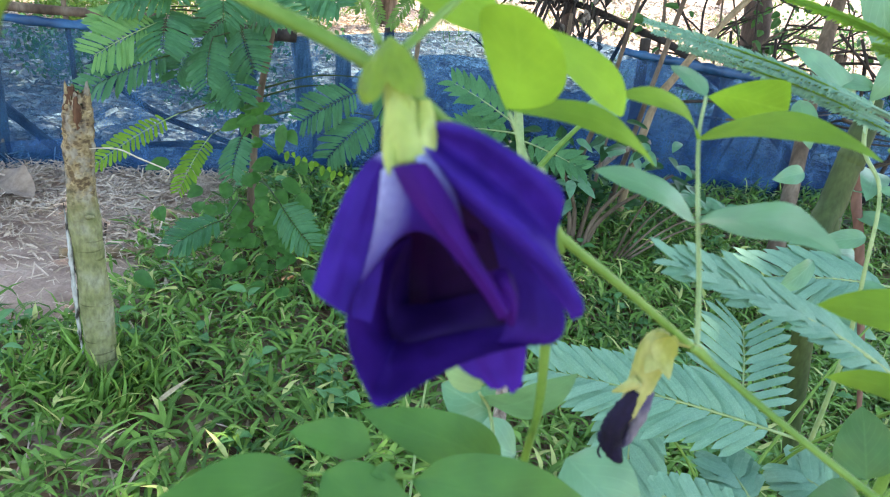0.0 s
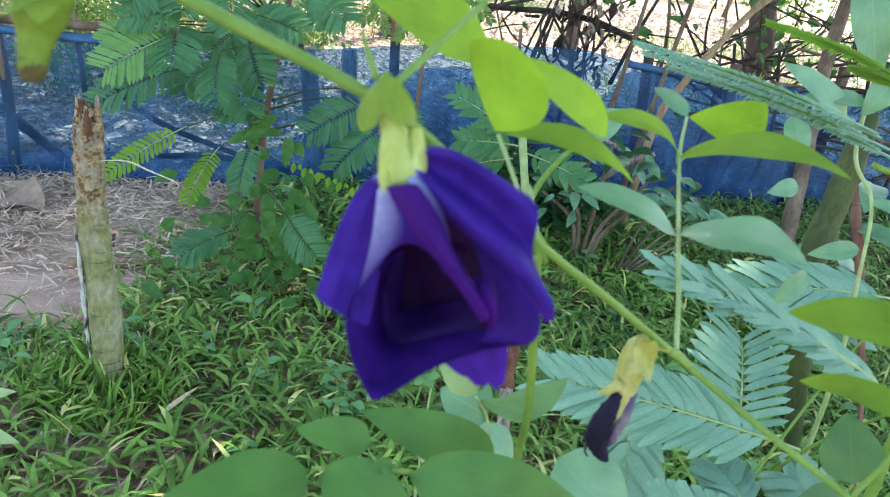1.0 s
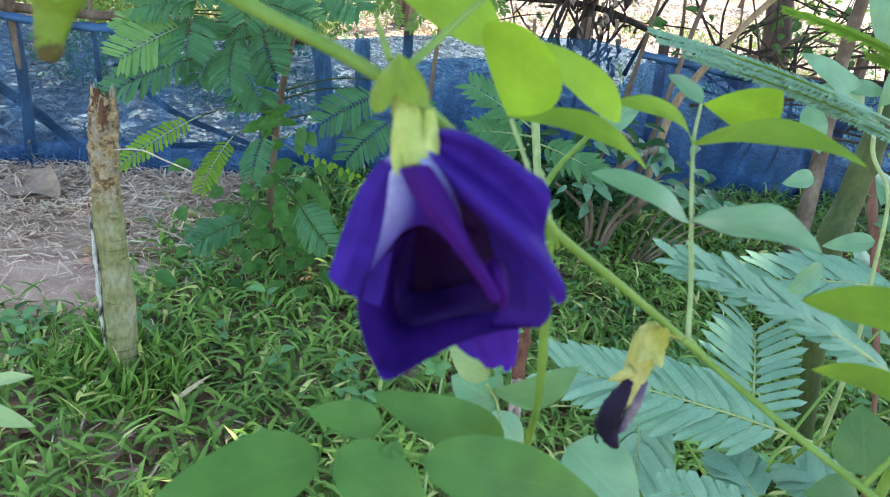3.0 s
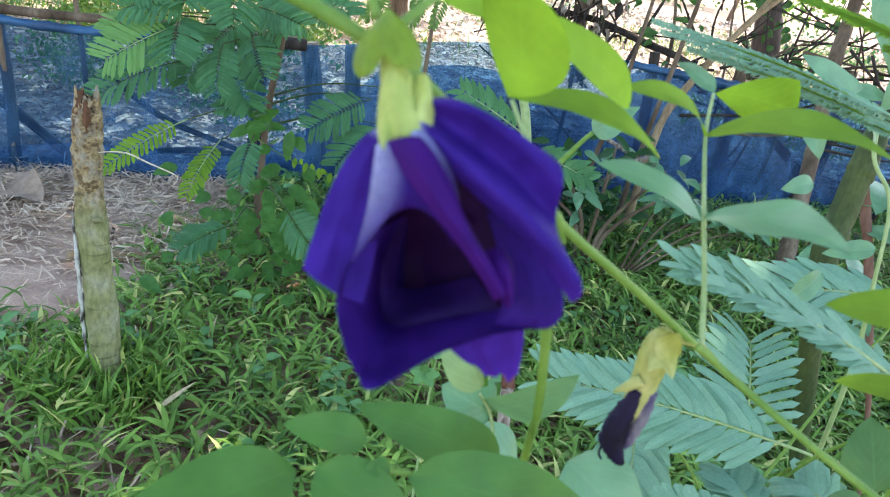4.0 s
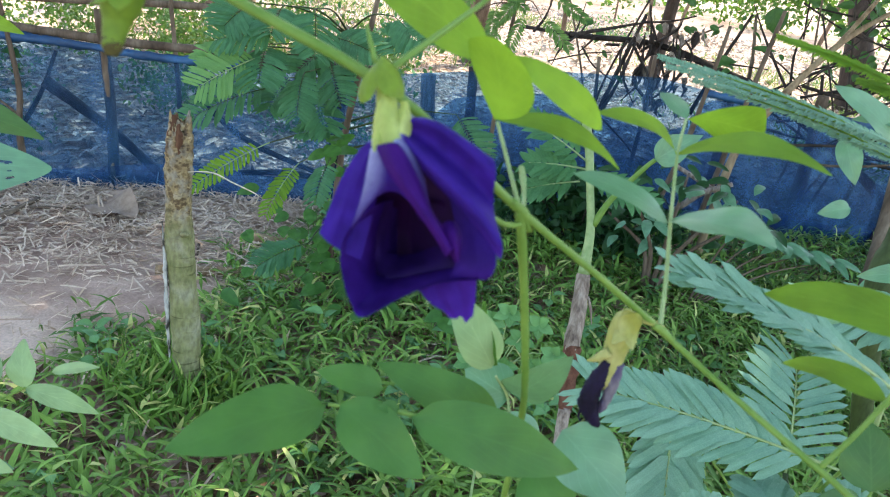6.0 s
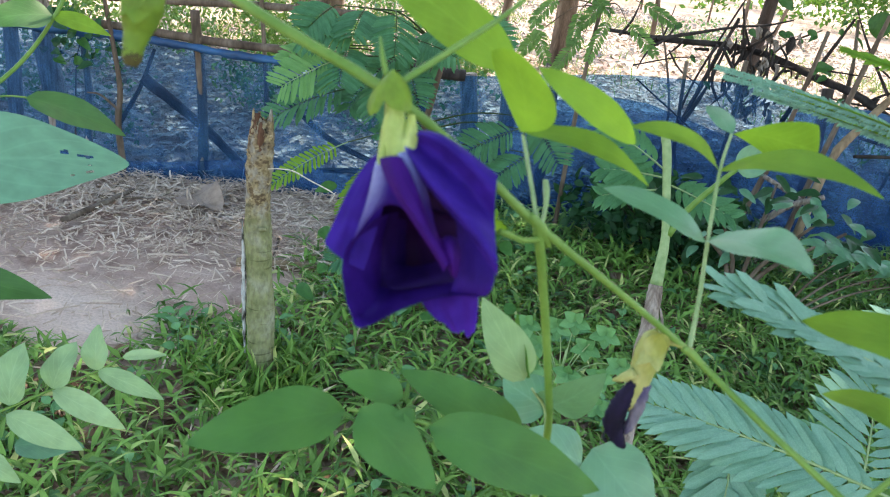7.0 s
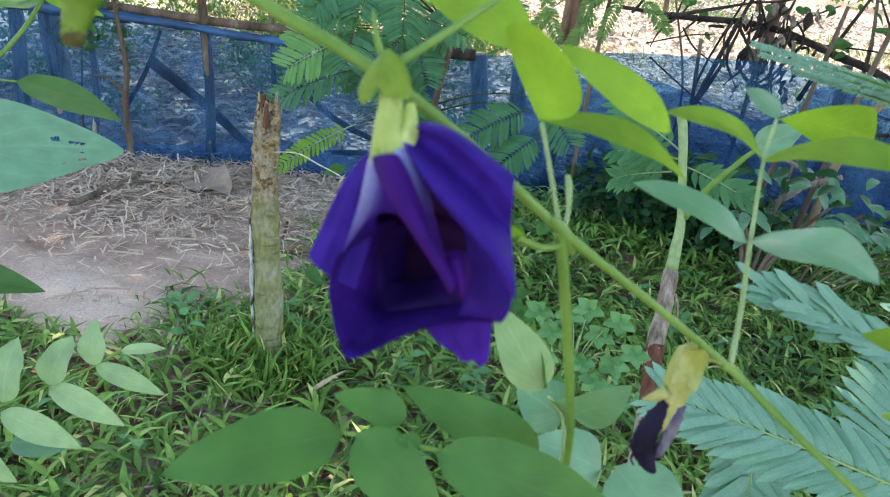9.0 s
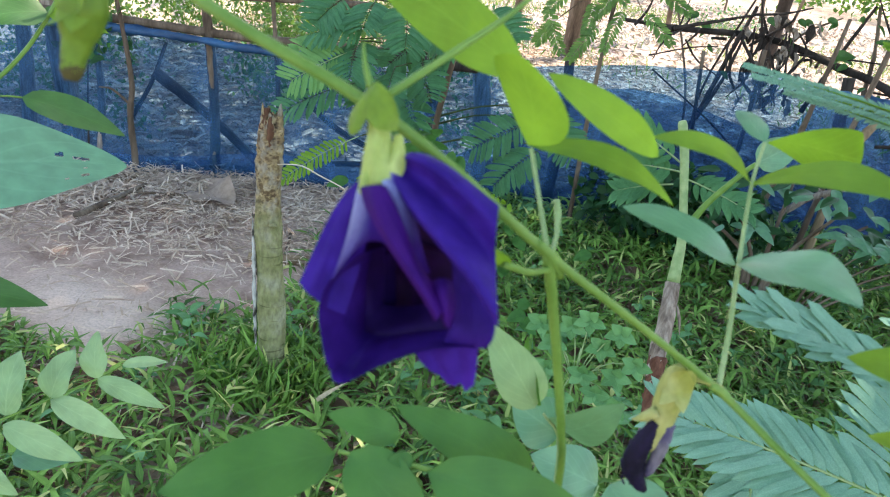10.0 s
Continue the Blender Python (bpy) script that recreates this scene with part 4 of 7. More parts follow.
def build_trees():
    # Unseen crowns block the sun; trees 6 to 10 are added for this.
    spots = [((2.89, 10.42), 0.155, (0.5, -4.2), 1), ((-1.6, 8.6), 0.10, (-0.6, -3.8), 2), ((-3.8, 7.2), 0.13, (0.2, -2.6), 3), ((5.4, 6.4), 0.13, (-1.2, -2.2), 4), ((0.4, 9.6), 0.07, (0.2, -4.8), 5), ((-4.6, 0.9), 0.12, (0.4, -0.6), 6), ((4.9, 0.8), 0.12, (-2.6, 1.8), 7), ((-0.4, -3.2), 0.12, (0.9, 2.6), 8), ((4.3, 9.6), 0.12, (-2.5, -1.8), 9), ((-5.4, 9.4), 0.12, (3.6, -1.7), 10)]
    for (x, y), r, (dx, dy), seed in spots:
        tree = thing("tree", "tall tree with a rough brown trunk and an unseen crown for shade", "tree", (x, y, 0), "shade trees")
        lean = np.array((0.15 * math.sin(seed * 3), 0.1 * math.cos(seed * 2))) if seed > 1 else np.array((-0.41, 0.57))
        top = np.array((x + lean[0] * 2, y + lean[1] * 2, 3.2))
        rod("trunk", [(x, y, -0.1), (x + lean[0] * 0.4, y + lean[1] * 0.3, 1.0), (x + lean[0], y + lean[1], 2.0), tuple(top)], [r * 1.25, r, r * 0.9, r * 0.7], BARK_DARK if seed in (1, 5, 9) else BARK, tree, n=30, sides=14, rough=0.04, seed=seed)
        centre = np.array((x + dx, y + dy, 4.6))
        for k in range(4):
            a = seed + k * 1.6
            tip = centre + np.array((1.5 * math.cos(a), 1.5 * math.sin(a), 0.2))
            rod("limb", [tuple(top - np.array((0, 0, 0.1))), tuple((top + tip) / 2 + np.array((0, 0, 0.3))), tuple(tip)], [r * 0.5, r * 0.3, r * 0.1], BARK, tree, n=14, rough=0.05, seed=seed * 7 + k)
        v, f, uv = crown_leaves(centre, (2.6, 2.3, 0.8), {8: 1100, 2: 2200, 6: 3000, 9: 1500, 10: 800, 3: 1500, 7: 2000, 4: 2600, 5: 2300}.get(seed, 3900), 0.30, seed)
        part("crown", mesh_of("crown", v, f, CROWN, uv), tree, "unseen crown of green leaves, placed to shade the yard")
    local = np.random.default_rng(21)
    for k in range(16):
        x, y = local.uniform(-9, 12), local.uniform(9, 22)
        tree = thing("sapling", "thin bare-stemmed young tree in sunlight", "tree", (x, y, 0), "far saplings")
        lean = local.normal(0, 0.25, 2)
        r = local.uniform(0.02, 0.07)
        rod("trunk", [(x, y, -0.05), (x + lean[0] * 0.5, y + lean[1] * 0.5, 1.2), (x + lean[0], y + lean[1], 3.0)], [r * 1.2, r, r * 0.6], BARK, tree, n=14, rough=0.05, seed=60 + k)
        v, f, uv = crown_leaves((x + lean[0], y + lean[1], 3.1), (0.9, 0.9, 0.8), 160, 0.22, 80 + k)
        part("crown", mesh_of("crown", v, f, CROWN, uv), tree)


build_trees()


def build_far_green():
    local = np.random.default_rng(31)
    sets = []
    # low shrubs behind the netting, then higher growth farther off
    for k in range(14):
        x, y = local.uniform(-7, 9), local.uniform(5.6, 15)
        if y < 4.4 + 0.45 * x or (x > -0.4 and y < 7.5):
            continue
        h = local.uniform(0.15, 0.7)
        sets.append(crown_leaves((x, y, h * 0.8), (local.uniform(0.3, 0.9), local.uniform(0.3, 0.8), h), 160, 0.06, 100 + k))
    for k in range(16):
        s = local.uniform(-2.5, 1.4)
        p = on_fence(s, 0, local.uniform(0.4, 1.6))
        h = local.uniform(0.10, 0.35)
        sets.append(crown_leaves((p[0], p[1], h * 0.9), (0.35, 0.3, h), 140, 0.035, 300 + k))
    v, f, uv = join(*sets)
    thing("undergrowth", "loose sunlit green undergrowth past the fence", "shrubs", kind="stuff", me=mesh_of("undergrowth", v, f, SPRIG, uv))
    sets = []
    for k in range(70):
        a, d = local.uniform(-0.9, 0.9), local.uniform(20, 34)
        h = local.uniform(1.2, 3.6)
        sets.append(crown_leaves((d * math.sin(a), 3 + d * math.cos(a), h * 0.8), (2.4, 2.4, h), 560, 0.24, 500 + k))
    for k in range(70):
        a, d = local.uniform(0.9, 5.38), local.uniform(22, 42)
        h = local.uniform(1.5, 4.5)
        sets.append(crown_leaves((d * math.sin(a), 3 + d * math.cos(a), h * 0.8), (3.2, 3.2, h), 130, 0.6, 600 + k))
    v, f, uv = join(*sets)
    thing("far_woods", "belt of green woods in the distance", "woods", kind="stuff", me=mesh_of("far_woods", v, f, CROWN, uv))


build_far_green()


def build_hedge():
    """Sunlit growth behind the fence: small leaves in loose sprays, and rough grass farther off."""
    local = np.random.default_rng(41)
    sets = []
    for k in range(54):
        p = on_fence(local.uniform(-2.2, 1.6), 0, local.uniform(1.2, 4.0))
        h = local.uniform(0.12, 0.62)
        sets.append(crown_leaves((p[0], p[1], h), (local.uniform(0.25, 0.5), 0.3, local.uniform(0.12, 0.30)), 170, 0.045, 700 + k))
    v, f, uv = join(*sets)
    thing("hedge", "loose sunlit hedge of small leaves behind the fence", "hedge", kind="stuff", me=mesh_of("hedge", v, f, LEAF_LIT, uv))
    n = 26000
    x, y = local.uniform(-7, 9, n), local.uniform(6.2, 17, n)
    ok = np.sin(x * 0.9 + 1.3 * np.sin(y * 0.8)) * np.sin(y * 1.1 + 0.5) + local.normal(0, 0.35, n) > 0.25
    x, y = x[ok], y[ok]
    m = len(x)
    way = np.stack([local.normal(0, 0.6, m), local.normal(0, 0.6, m), np.ones(m)], 1)
    v, f, uv = blades(np.stack([x, y, np.zeros(m)], 1), way, local.normal(0, 1, (m, 3)), local.uniform(0.06, 0.18, m), 0.018, "lance", 3, 3, 0.3, 0.3)
    thing("rough_grass", "patchy sunlit grass past the fence", "grass", kind="stuff", me=mesh_of("rough_grass", v, f, LEAF_LIT, uv))


build_hedge()


# foot, top and thickness of the bare stems; places of the larger ivy leaves
STEMS = [((0.03, 4.46, 0.45), (0.18, 4.72, 1.05), 0.014), ((-0.02, 4.36, 0.35), (0.16, 4.64, 0.90), 0.013), ((-0.13, 4.51, 0.84), (0.09, 4.50, 0.68), 0.006), ((0.55, 4.70, 0.55), (0.77, 4.96, 1.13), 0.013), ((0.83, 4.76, 0.55), (0.79, 4.97, 1.13), 0.014),
         ((-0.20, 4.51, 0.89), (0.19, 4.70, 1.01), 0.011), ((0.19, 4.70, 1.01), (0.46, 4.83, 1.08), 0.008), ((-0.29, 4.41, 0.74), (0.04, 4.56, 0.83), 0.005), ((0.36, 4.68, 0.84), (0.62, 4.87, 1.05), 0.008), ((-0.20, 4.49, 0.86), (-0.13, 4.56, 0.96), 0.008), ((0.14, 4.62, 0.89), (0.32, 4.55, 0.61), 0.009), ((0.11, 4.62, 0.90), (0.12, 4.52, 0.70), 0.008), ((0.44, 4.71, 0.84), (0.93, 4.88, 0.85), 0.006)]
IVY = [(0.09, 4.45, 0.72), (0.64, 4.73, 0.86), (0.82, 4.73, 0.73), (0.40, 4.71, 1.02), (0.52, 4.74, 1.0), (0.60, 4.79, 1.02), (0.25, 4.66, 1.01), (-0.25, 4.41, 0.86), (0.70, 4.72, 0.83), (0.88, 4.72, 0.70), (0.95, 4.8, 0.95), (-0.1, 4.6, 0.98)]


CLIMBING = [((0.87, 4.89, 1.19), 0.15, 0.13, -1.3), ((0.35, 4.83, 1.19), 0.11, 0.07, -0.6), ((0.61, 4.73, 0.86), 0.12, 0.06, 0.1), ((0.80, 4.79, 0.96), 0.13, 0.035, 0.0), ((0.54, 4.79, 1.04), 0.07, 0.04, -0.4), ((0.43, 4.77, 1.01), 0.06, 0.04, -0.3), ((1.53, 4.90, 1.28), 0.13, 0.1, -1.2), ((1.37, 4.87, 1.26), 0.09, 0.06, -0.6), ((1.65, 4.93, 1.32), 0.12, 0.07, -0.9), ((1.56, 4.82, 1.06), 0.09, 0.05, -0.2), ((1.02, 4.85, 1.33), 0.13, 0.09, -1.0), ((-0.10, 5.02, 0.89), 0.07, 0.05, -0.4), ((0.66, 5.16, 0.85), 0.13, 0.055, -0.5)]


def build_tangle():
    tangle = thing("fallen_branch", "dark dead branch tangled with dry creepers above the fence", "branch", (1.0, 4.75, 0.0))
    rod("bough", [(-0.52, 4.74, 0.87), (-0.16, 4.78, 0.87), (0.27, 4.80, 0.89), (0.70, 4.76, 0.80), (0.96, 4.75, 0.72), (1.6, 4.9, 0.35), (2.0, 5.0, 0.0)], [0.010, 0.016, 0.019, 0.020, 0.022, 0.028, 0.032], BARK_DARK, tangle, n=50, rough=0.10, seed=51)
    local = np.random.default_rng(52)
    for k in range(18):
        t = local.uniform(0, 1)
        p = np.array((-0.5 + 1.6 * t, 4.76 + 0.02 * t, 0.86 - 0.12 * t * t)) + local.normal(0, 0.02, 3)
        q = p + np.array((local.normal(0, 0.14), local.normal(0, 0.08), local.uniform(-0.35, 0.45)))
        rod("twig", [tuple(p), tuple((p + q) / 2 + local.normal(0, 0.04, 3)), tuple(q)], [0.010, 0.007, 0.003], BARK_DARK, tangle, n=10, sides=6, rough=0.1, seed=530 + k)
    for k in range(9):
        x = local.uniform(0.15, 0.55)
        rod("creeper", [(x, 4.72, 0.95), (x + local.normal(0, 0.04), 4.70, 0.85), (x + local.normal(0, 0.06), 4.70, 0.68), (x + local.normal(0, 0.08), 4.70, 0.55)], [0.004, 0.007, 0.008, 0.003], BARK_DARK, tangle, "dry hanging creeper", n=26, sides=7, rough=0.45, seed=560 + k)
    for k in range(46):
        p = np.array((0.36 + local.normal(0, 0.11), 4.71 + local.normal(0, 0.03), local.uniform(0.55, 1.05)))
        leaf("dry_leaf", p, p + np.array((local.normal(0, 0.03), local.normal(0, 0.03), -local.uniform(0.05, 0.12))), 0.045, local.normal(0, 1, 3), BARK_DARK if k % 2 else HUSK, tangle, "shrivelled dark leaf", profile="egg", fold=0.6, ripple=0.15, seed=k)
    for k in range(5):
        x = local.uniform(-0.2, 1.6)
        rod("thin_stem", [(x, 4.9, 0.0), (x + local.normal(0, 0.08), 4.85, 0.5), (x + local.normal(0, 0.2), 4.8, 1.3)], [0.010, 0.008, 0.005], BARK if k % 2 else BARK_DARK, tangle, n=14, sides=6, rough=0.1, seed=590 + k)
    for k, (a, b, r) in enumerate(STEMS):
        a, b = np.array(a), np.array(b)
        bend = np.array((0.03 * math.sin(k * 2.1), 0.05, 0.02 * math.cos(k * 1.7)))
        rod("bare_stem", [tuple(a), tuple((a + b) / 2 + bend), tuple(b)], [r, r * 0.85, r * 0.6], BARK if k in (4, 8) else BARK_DARK, tangle, n=16, sides=7, rough=0.12, seed=620 + k)
    # ivy and climber leaves take the green darkened for shade
    for k, p in enumerate(IVY):
        p = np.array(p)
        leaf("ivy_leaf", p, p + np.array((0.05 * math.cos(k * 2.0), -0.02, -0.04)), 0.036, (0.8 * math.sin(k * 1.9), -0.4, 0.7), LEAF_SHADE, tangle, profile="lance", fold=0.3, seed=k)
    for k, (p, length, width, a) in enumerate(CLIMBING):
        p = np.array(p)
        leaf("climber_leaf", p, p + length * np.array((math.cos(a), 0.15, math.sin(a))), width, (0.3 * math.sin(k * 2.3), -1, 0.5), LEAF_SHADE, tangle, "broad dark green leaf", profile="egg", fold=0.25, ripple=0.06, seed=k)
    for k in range(16):
        p = np.array((local.uniform(-0.3, 1.4), 4.74 + local.normal(0, 0.08), local.uniform(0.75, 1.2)))
        leaf("creeper_leaf", p, p + np.array((local.normal(0, 0.04), local.normal(0, 0.03), -local.uniform(0.03, 0.06))), 0.026, local.normal(0, 1, 3) + np.array((0, -0.3, 0.5)), LEAF_SHADE, tangle, profile="lance", fold=0.35, seed=k)


build_tangle()


def build_brush():
    """A heap of dead twigs lying against the outer side of the fence."""
    heap = thing("brush_pile", "tangled heap of dry brown twigs behind the fence", "brush", (1.75, 4.6, 0))
    local = np.random.default_rng(55)
    for k in range(46):
        p = np.array((local.uniform(1.15, 2.5), 4.55 + local.normal(0, 0.12), local.uniform(0.45, 0.95)))
        a = local.normal(0, 0.45)
        half = np.array((math.cos(a), local.normal(0, 0.25), math.sin(a))) * local.uniform(0.12, 0.42)
        rod("twig", [tuple(p - half), tuple(p + local.normal(0, 0.03, 3)), tuple(p + half)], [0.009, 0.007, 0.003], BARK_DARK if k % 3 else BARK, heap, n=9, sides=5, rough=0.12, seed=650 + k)
    for k in range(34):
        p = np.array((local.uniform(1.1, 2.4), 4.9 + local.normal(0, 0.15), local.uniform(0.75, 1.3)))
        a = local.normal(0.2, 0.7)
        half = np.array((math.cos(a), local.normal(0, 0.3), math.sin(a))) * local.uniform(0.15, 0.40)
        rod("twig", [tuple(p - half), tuple(p + local.normal(0, 0.04, 3)), tuple(p + half)], [0.006, 0.005, 0.002], BARK_DARK, heap, n=9, sides=5, rough=0.12, seed=750 + k)
    # darkened leaves stand for the shaded growth behind the heap
    for k in range(110):
        p = np.array((local.uniform(1.15, 2.5), 4.9 + local.normal(0, 0.12), local.uniform(0.80, 1.42)))
        leaf("leaf", p, p + np.array((local.normal(0, 0.05), local.normal(0, 0.03), -local.uniform(0.02, 0.08))), local.uniform(0.035, 0.06), (local.normal(0, 0.6), -0.7, 0.6), LEAF_SHADE, heap, "leaf among the twigs, its green darkened for shade", profile="egg", fold=0.3, seed=k)
    for k in range(6):
        x = 1.2 + 0.24 * k
        rod("prop", [(x, 4.6, -0.02), (x + 0.05, 4.58, 0.45), (x - 0.05, 4.55, 0.9)], [0.014, 0.012, 0.008], BARK_DARK, heap, n=10, sides=6, rough=0.1, seed=700 + k)


build_brush()


# ---- leaning sticks, sapling and shrub by the right of the fence ----
def build_right_side():
    for base, pts, radii, mat in [
        ((0.66, 3.60, 0), [(0.66, 3.60, -0.02), (0.70, 3.68, 0.55), (0.80, 3.80, 0.75), (0.93, 3.93, 0.93), (1.06, 4.06, 1.08), (1.22, 4.20, 1.21), (1.52, 4.45, 1.39)], [0.020, 0.019, 0.017, 0.016, 0.014, 0.012, 0.009], CANE),
        ((0.62, 3.70, 0), [(0.62, 3.70, -0.02), (0.645, 3.726, 0.30), (0.732, 3.832, 0.95), (0.77, 3.9, 1.2)], [0.014, 0.013, 0.011, 0.008], BARK),
        ((0.42, 3.72, 0), [(0.40, 3.72, 0.0), (0.44, 3.70, 0.30), (0.50, 3.76, 0.60), (0.56, 3.9, 1.1)], [0.016, 0.014, 0.012, 0.008], BARK),
        ((0.42, 3.72, 0), [(0.47, 3.67, 0.47), (0.56, 3.65, 0.44), (0.67, 3.62, 0.40)], [0.010, 0.011, 0.012], HUSK),
        ((0.70, 3.55, 0), [(0.72, 3.58, 0.46), (0.60, 3.60, 0.38), (0.50, 3.62, 0.26)], [0.011, 0.013, 0.014], HUSK),
    ]:
        t = thing("leaning_stick", "dry brown stick leaning against the fence", "stick", base, "leaning sticks")
        rod("wood", pts, radii, mat, t, n=24, rough=0.06, knots=0.1, seed=int(base[0] * 100))
        if mat is CANE:
            rod("fork", [pts[4], (1.18, 4.22, 1.25), (1.33, 4.46, 1.45)], [0.012, 0.011, 0.008], CANE, t, n=14, rough=0.06, seed=67)
    tree = thing("slender_tree", "slender grey-brown tree trunk leaning by the fence", "tree", (1.305, 3.26, 0))
    rod("trunk", [(1.305, 3.26, -0.05), (1.35, 3.49, 0.39), (1.37, 3.73, 0.88), (1.42, 3.90, 1.17), (1.5, 4.1, 1.6)], [0.040, 0.034, 0.031, 0.029, 0.026], BARK, tree, n=36, sides=14, rough=0.04, seed=71)
    local = np.random.default_rng(72)
    # crown added out of view to shade the grass beneath
    v, f, uv = crown_leaves((1.1, 3.7, 2.3), (1.5, 1.2, 0.5), 1000, 0.18, 73)
    part("crown", mesh_of("crown", v, f, LEAF_DARK, uv), tree)

    shrub = thing("low_shrub", "small shrub with woody brown stems and dark drooping leaves", "shrub", (0.46, 3.2, 0))
    for k in range(5):
        a = k * 1.26 + 0.3
        top = np.array((0.50 + 0.30 * math.cos(a), 3.2 + 0.16 * math.sin(a), 0.42 + 0.12 * math.sin(k * 2.1)))
        rod("stem", [(0.46 + 0.03 * math.cos(a), 3.2 + 0.03 * math.sin(a), -0.02), (0.47 + 0.08 * math.cos(a), 3.2, 0.2), tuple(top)], [0.012, 0.009, 0.005], BARK, shrub, n=14, rough=0.07, seed=74 + k)
        for m in range(13):
            p = top + np.array((local.normal(0, 0.08), local.normal(0, 0.06), local.normal(0, 0.06)))
            w = np.array((local.normal(0, 1), local.normal(-0.3, 0.7), -0.35))
            w = w / np.linalg.norm(w)
            leaf("leaf", p, p + w * local.uniform(0.07, 0.12), 0.042, (local.normal(0, .3), -0.5, 1), LEAF_DARK if m % 3 else LEAF_GREY, shrub, profile="egg", seed=m)
    # grey-green lobed leaves, farther to the right
    for k in range(5):
        p = np.array((0.70 + 0.10 * k, 3.05 + 0.03 * k, 0.42 - 0.02 * k))
        rod("stem", [(0.60, 3.1, 0.0), tuple((p + np.array((0.60, 3.1, 0.1))) / 2), tuple(p)], [0.006, 0.004, 0.002], BARK, shrub, n=10, seed=90 + k)
        for m in range(5):
            a = m * 1.05 - 1.2 + 0.3 * k
            leaf("leaf", p, p + np.array((0.11 * math.cos(a), -0.07 * math.sin(a) - 0.02, -0.02 - 0.02 * (m % 2))), 0.040, (0, -0.5, 1), LEAF_GREY, shrub, profile="egg", seed=m)

    # dark leaves added to give the deep shadow at the netting's foot
    bush = thing("shadow_bush", "low dark leaf mass standing in for deep shade by the netting", "bush", (0.1, 3.45, 0))
    for k in range(8):
        a = k * 0.8
        rod("stem", [(0.1, 3.45, -0.02), (0.1 + 0.12 * math.cos(a), 3.45 + 0.05 * math.sin(a), 0.18), (0.1 + 0.35 * math.cos(a), 3.45 + 0.10 * math.sin(a), 0.36)], [0.008, 0.006, 0.003], BARK_DARK, bush, n=10, sides=6, seed=600 + k)
    v, f, uv = crown_leaves((0.1, 3.45, 0.22), (0.55, 0.16, 0.24), 900, 0.07, 610)
    part("leaf_mass", mesh_of("leaf_mass", v, f, LEAF_DARK, uv), bush)

    stalk = thing("thick_green_stalk", "thick dark green stalk of a leaning garden plant", "plant", (0.76, 1.19, 0))
    rod("stalk", [(0.76, 1.19, -0.02), (0.67, 1.215, 0.50), (0.588, 1.241, 0.893), (0.596, 1.269, 0.991), (0.606, 1.288, 1.089), (0.612, 1.295, 1.13)], [0.008, 0.010, 0.019, 0.019, 0.017, 0.009], STEM_DARK, stalk, n=44, sides=14, rough=0.02, seed=95)
    for at, up in (((0.592, 1.256, 0.950), 0.018), ((0.603, 1.281, 1.050), 0.016)):
        rod("leaf_scar", [(at[0], at[1] - 0.001, at[2] - up), at, (at[0] + 0.001, at[1] + 0.003, at[2] + up)], [0.0175, 0.0200, 0.0170], STEM_DARK, stalk, "ringed scar of a fallen leaf", n=9, sides=14, rough=0.02, seed=98)
    red = thing("red_stemmed_plant", "plant with a slim reddish stem and bluish leaves", "plant", (0.98, 1.42, 0))
    rod("stem", [(0.98, 1.42, -0.02), (0.87, 1.45, 0.5), (0.766, 1.484, 0.829), (0.742, 1.524, 0.918), (0.73, 1.54, 0.98)], [0.003, 0.004, 0.008, 0.009, 0.006], BARK_RED, red, n=30, rough=0.03, seed=96)
    for k in range(8):
        p = np.array((0.745, 1.52, 0.70 + 0.04 * k))
        a = k * 2.4
        leaf("leaf", p, p + np.array((0.11 * math.cos(a), 0.11 * math.sin(a) - 0.03, -0.02)), 0.05, (0, -0.5, 1), LEAF_GREY, red, profile="egg", seed=k)

    creeper = thing("hanging_creeper", "thin pale creeper with hanging bluish-green leaves", "creeper", (0.48, 0.88, 0.9))
    rod("stem", [(0.47, 0.95, 1.42), (0.452, 0.935, 1.25), (0.453, 0.923, 1.147), (0.475, 0.904, 1.106), (0.479, 0.882, 1.043), (0.50, 0.89, 0.90), (0.56, 1.0, 0.5), (0.6, 1.1, 0.0)], [0.0022, 0.0022, 0.002, 0.0018, 0.0018, 0.0025, 0.003, 0.004], STEM_PALE, creeper, n=60, sides=6, seed=97)
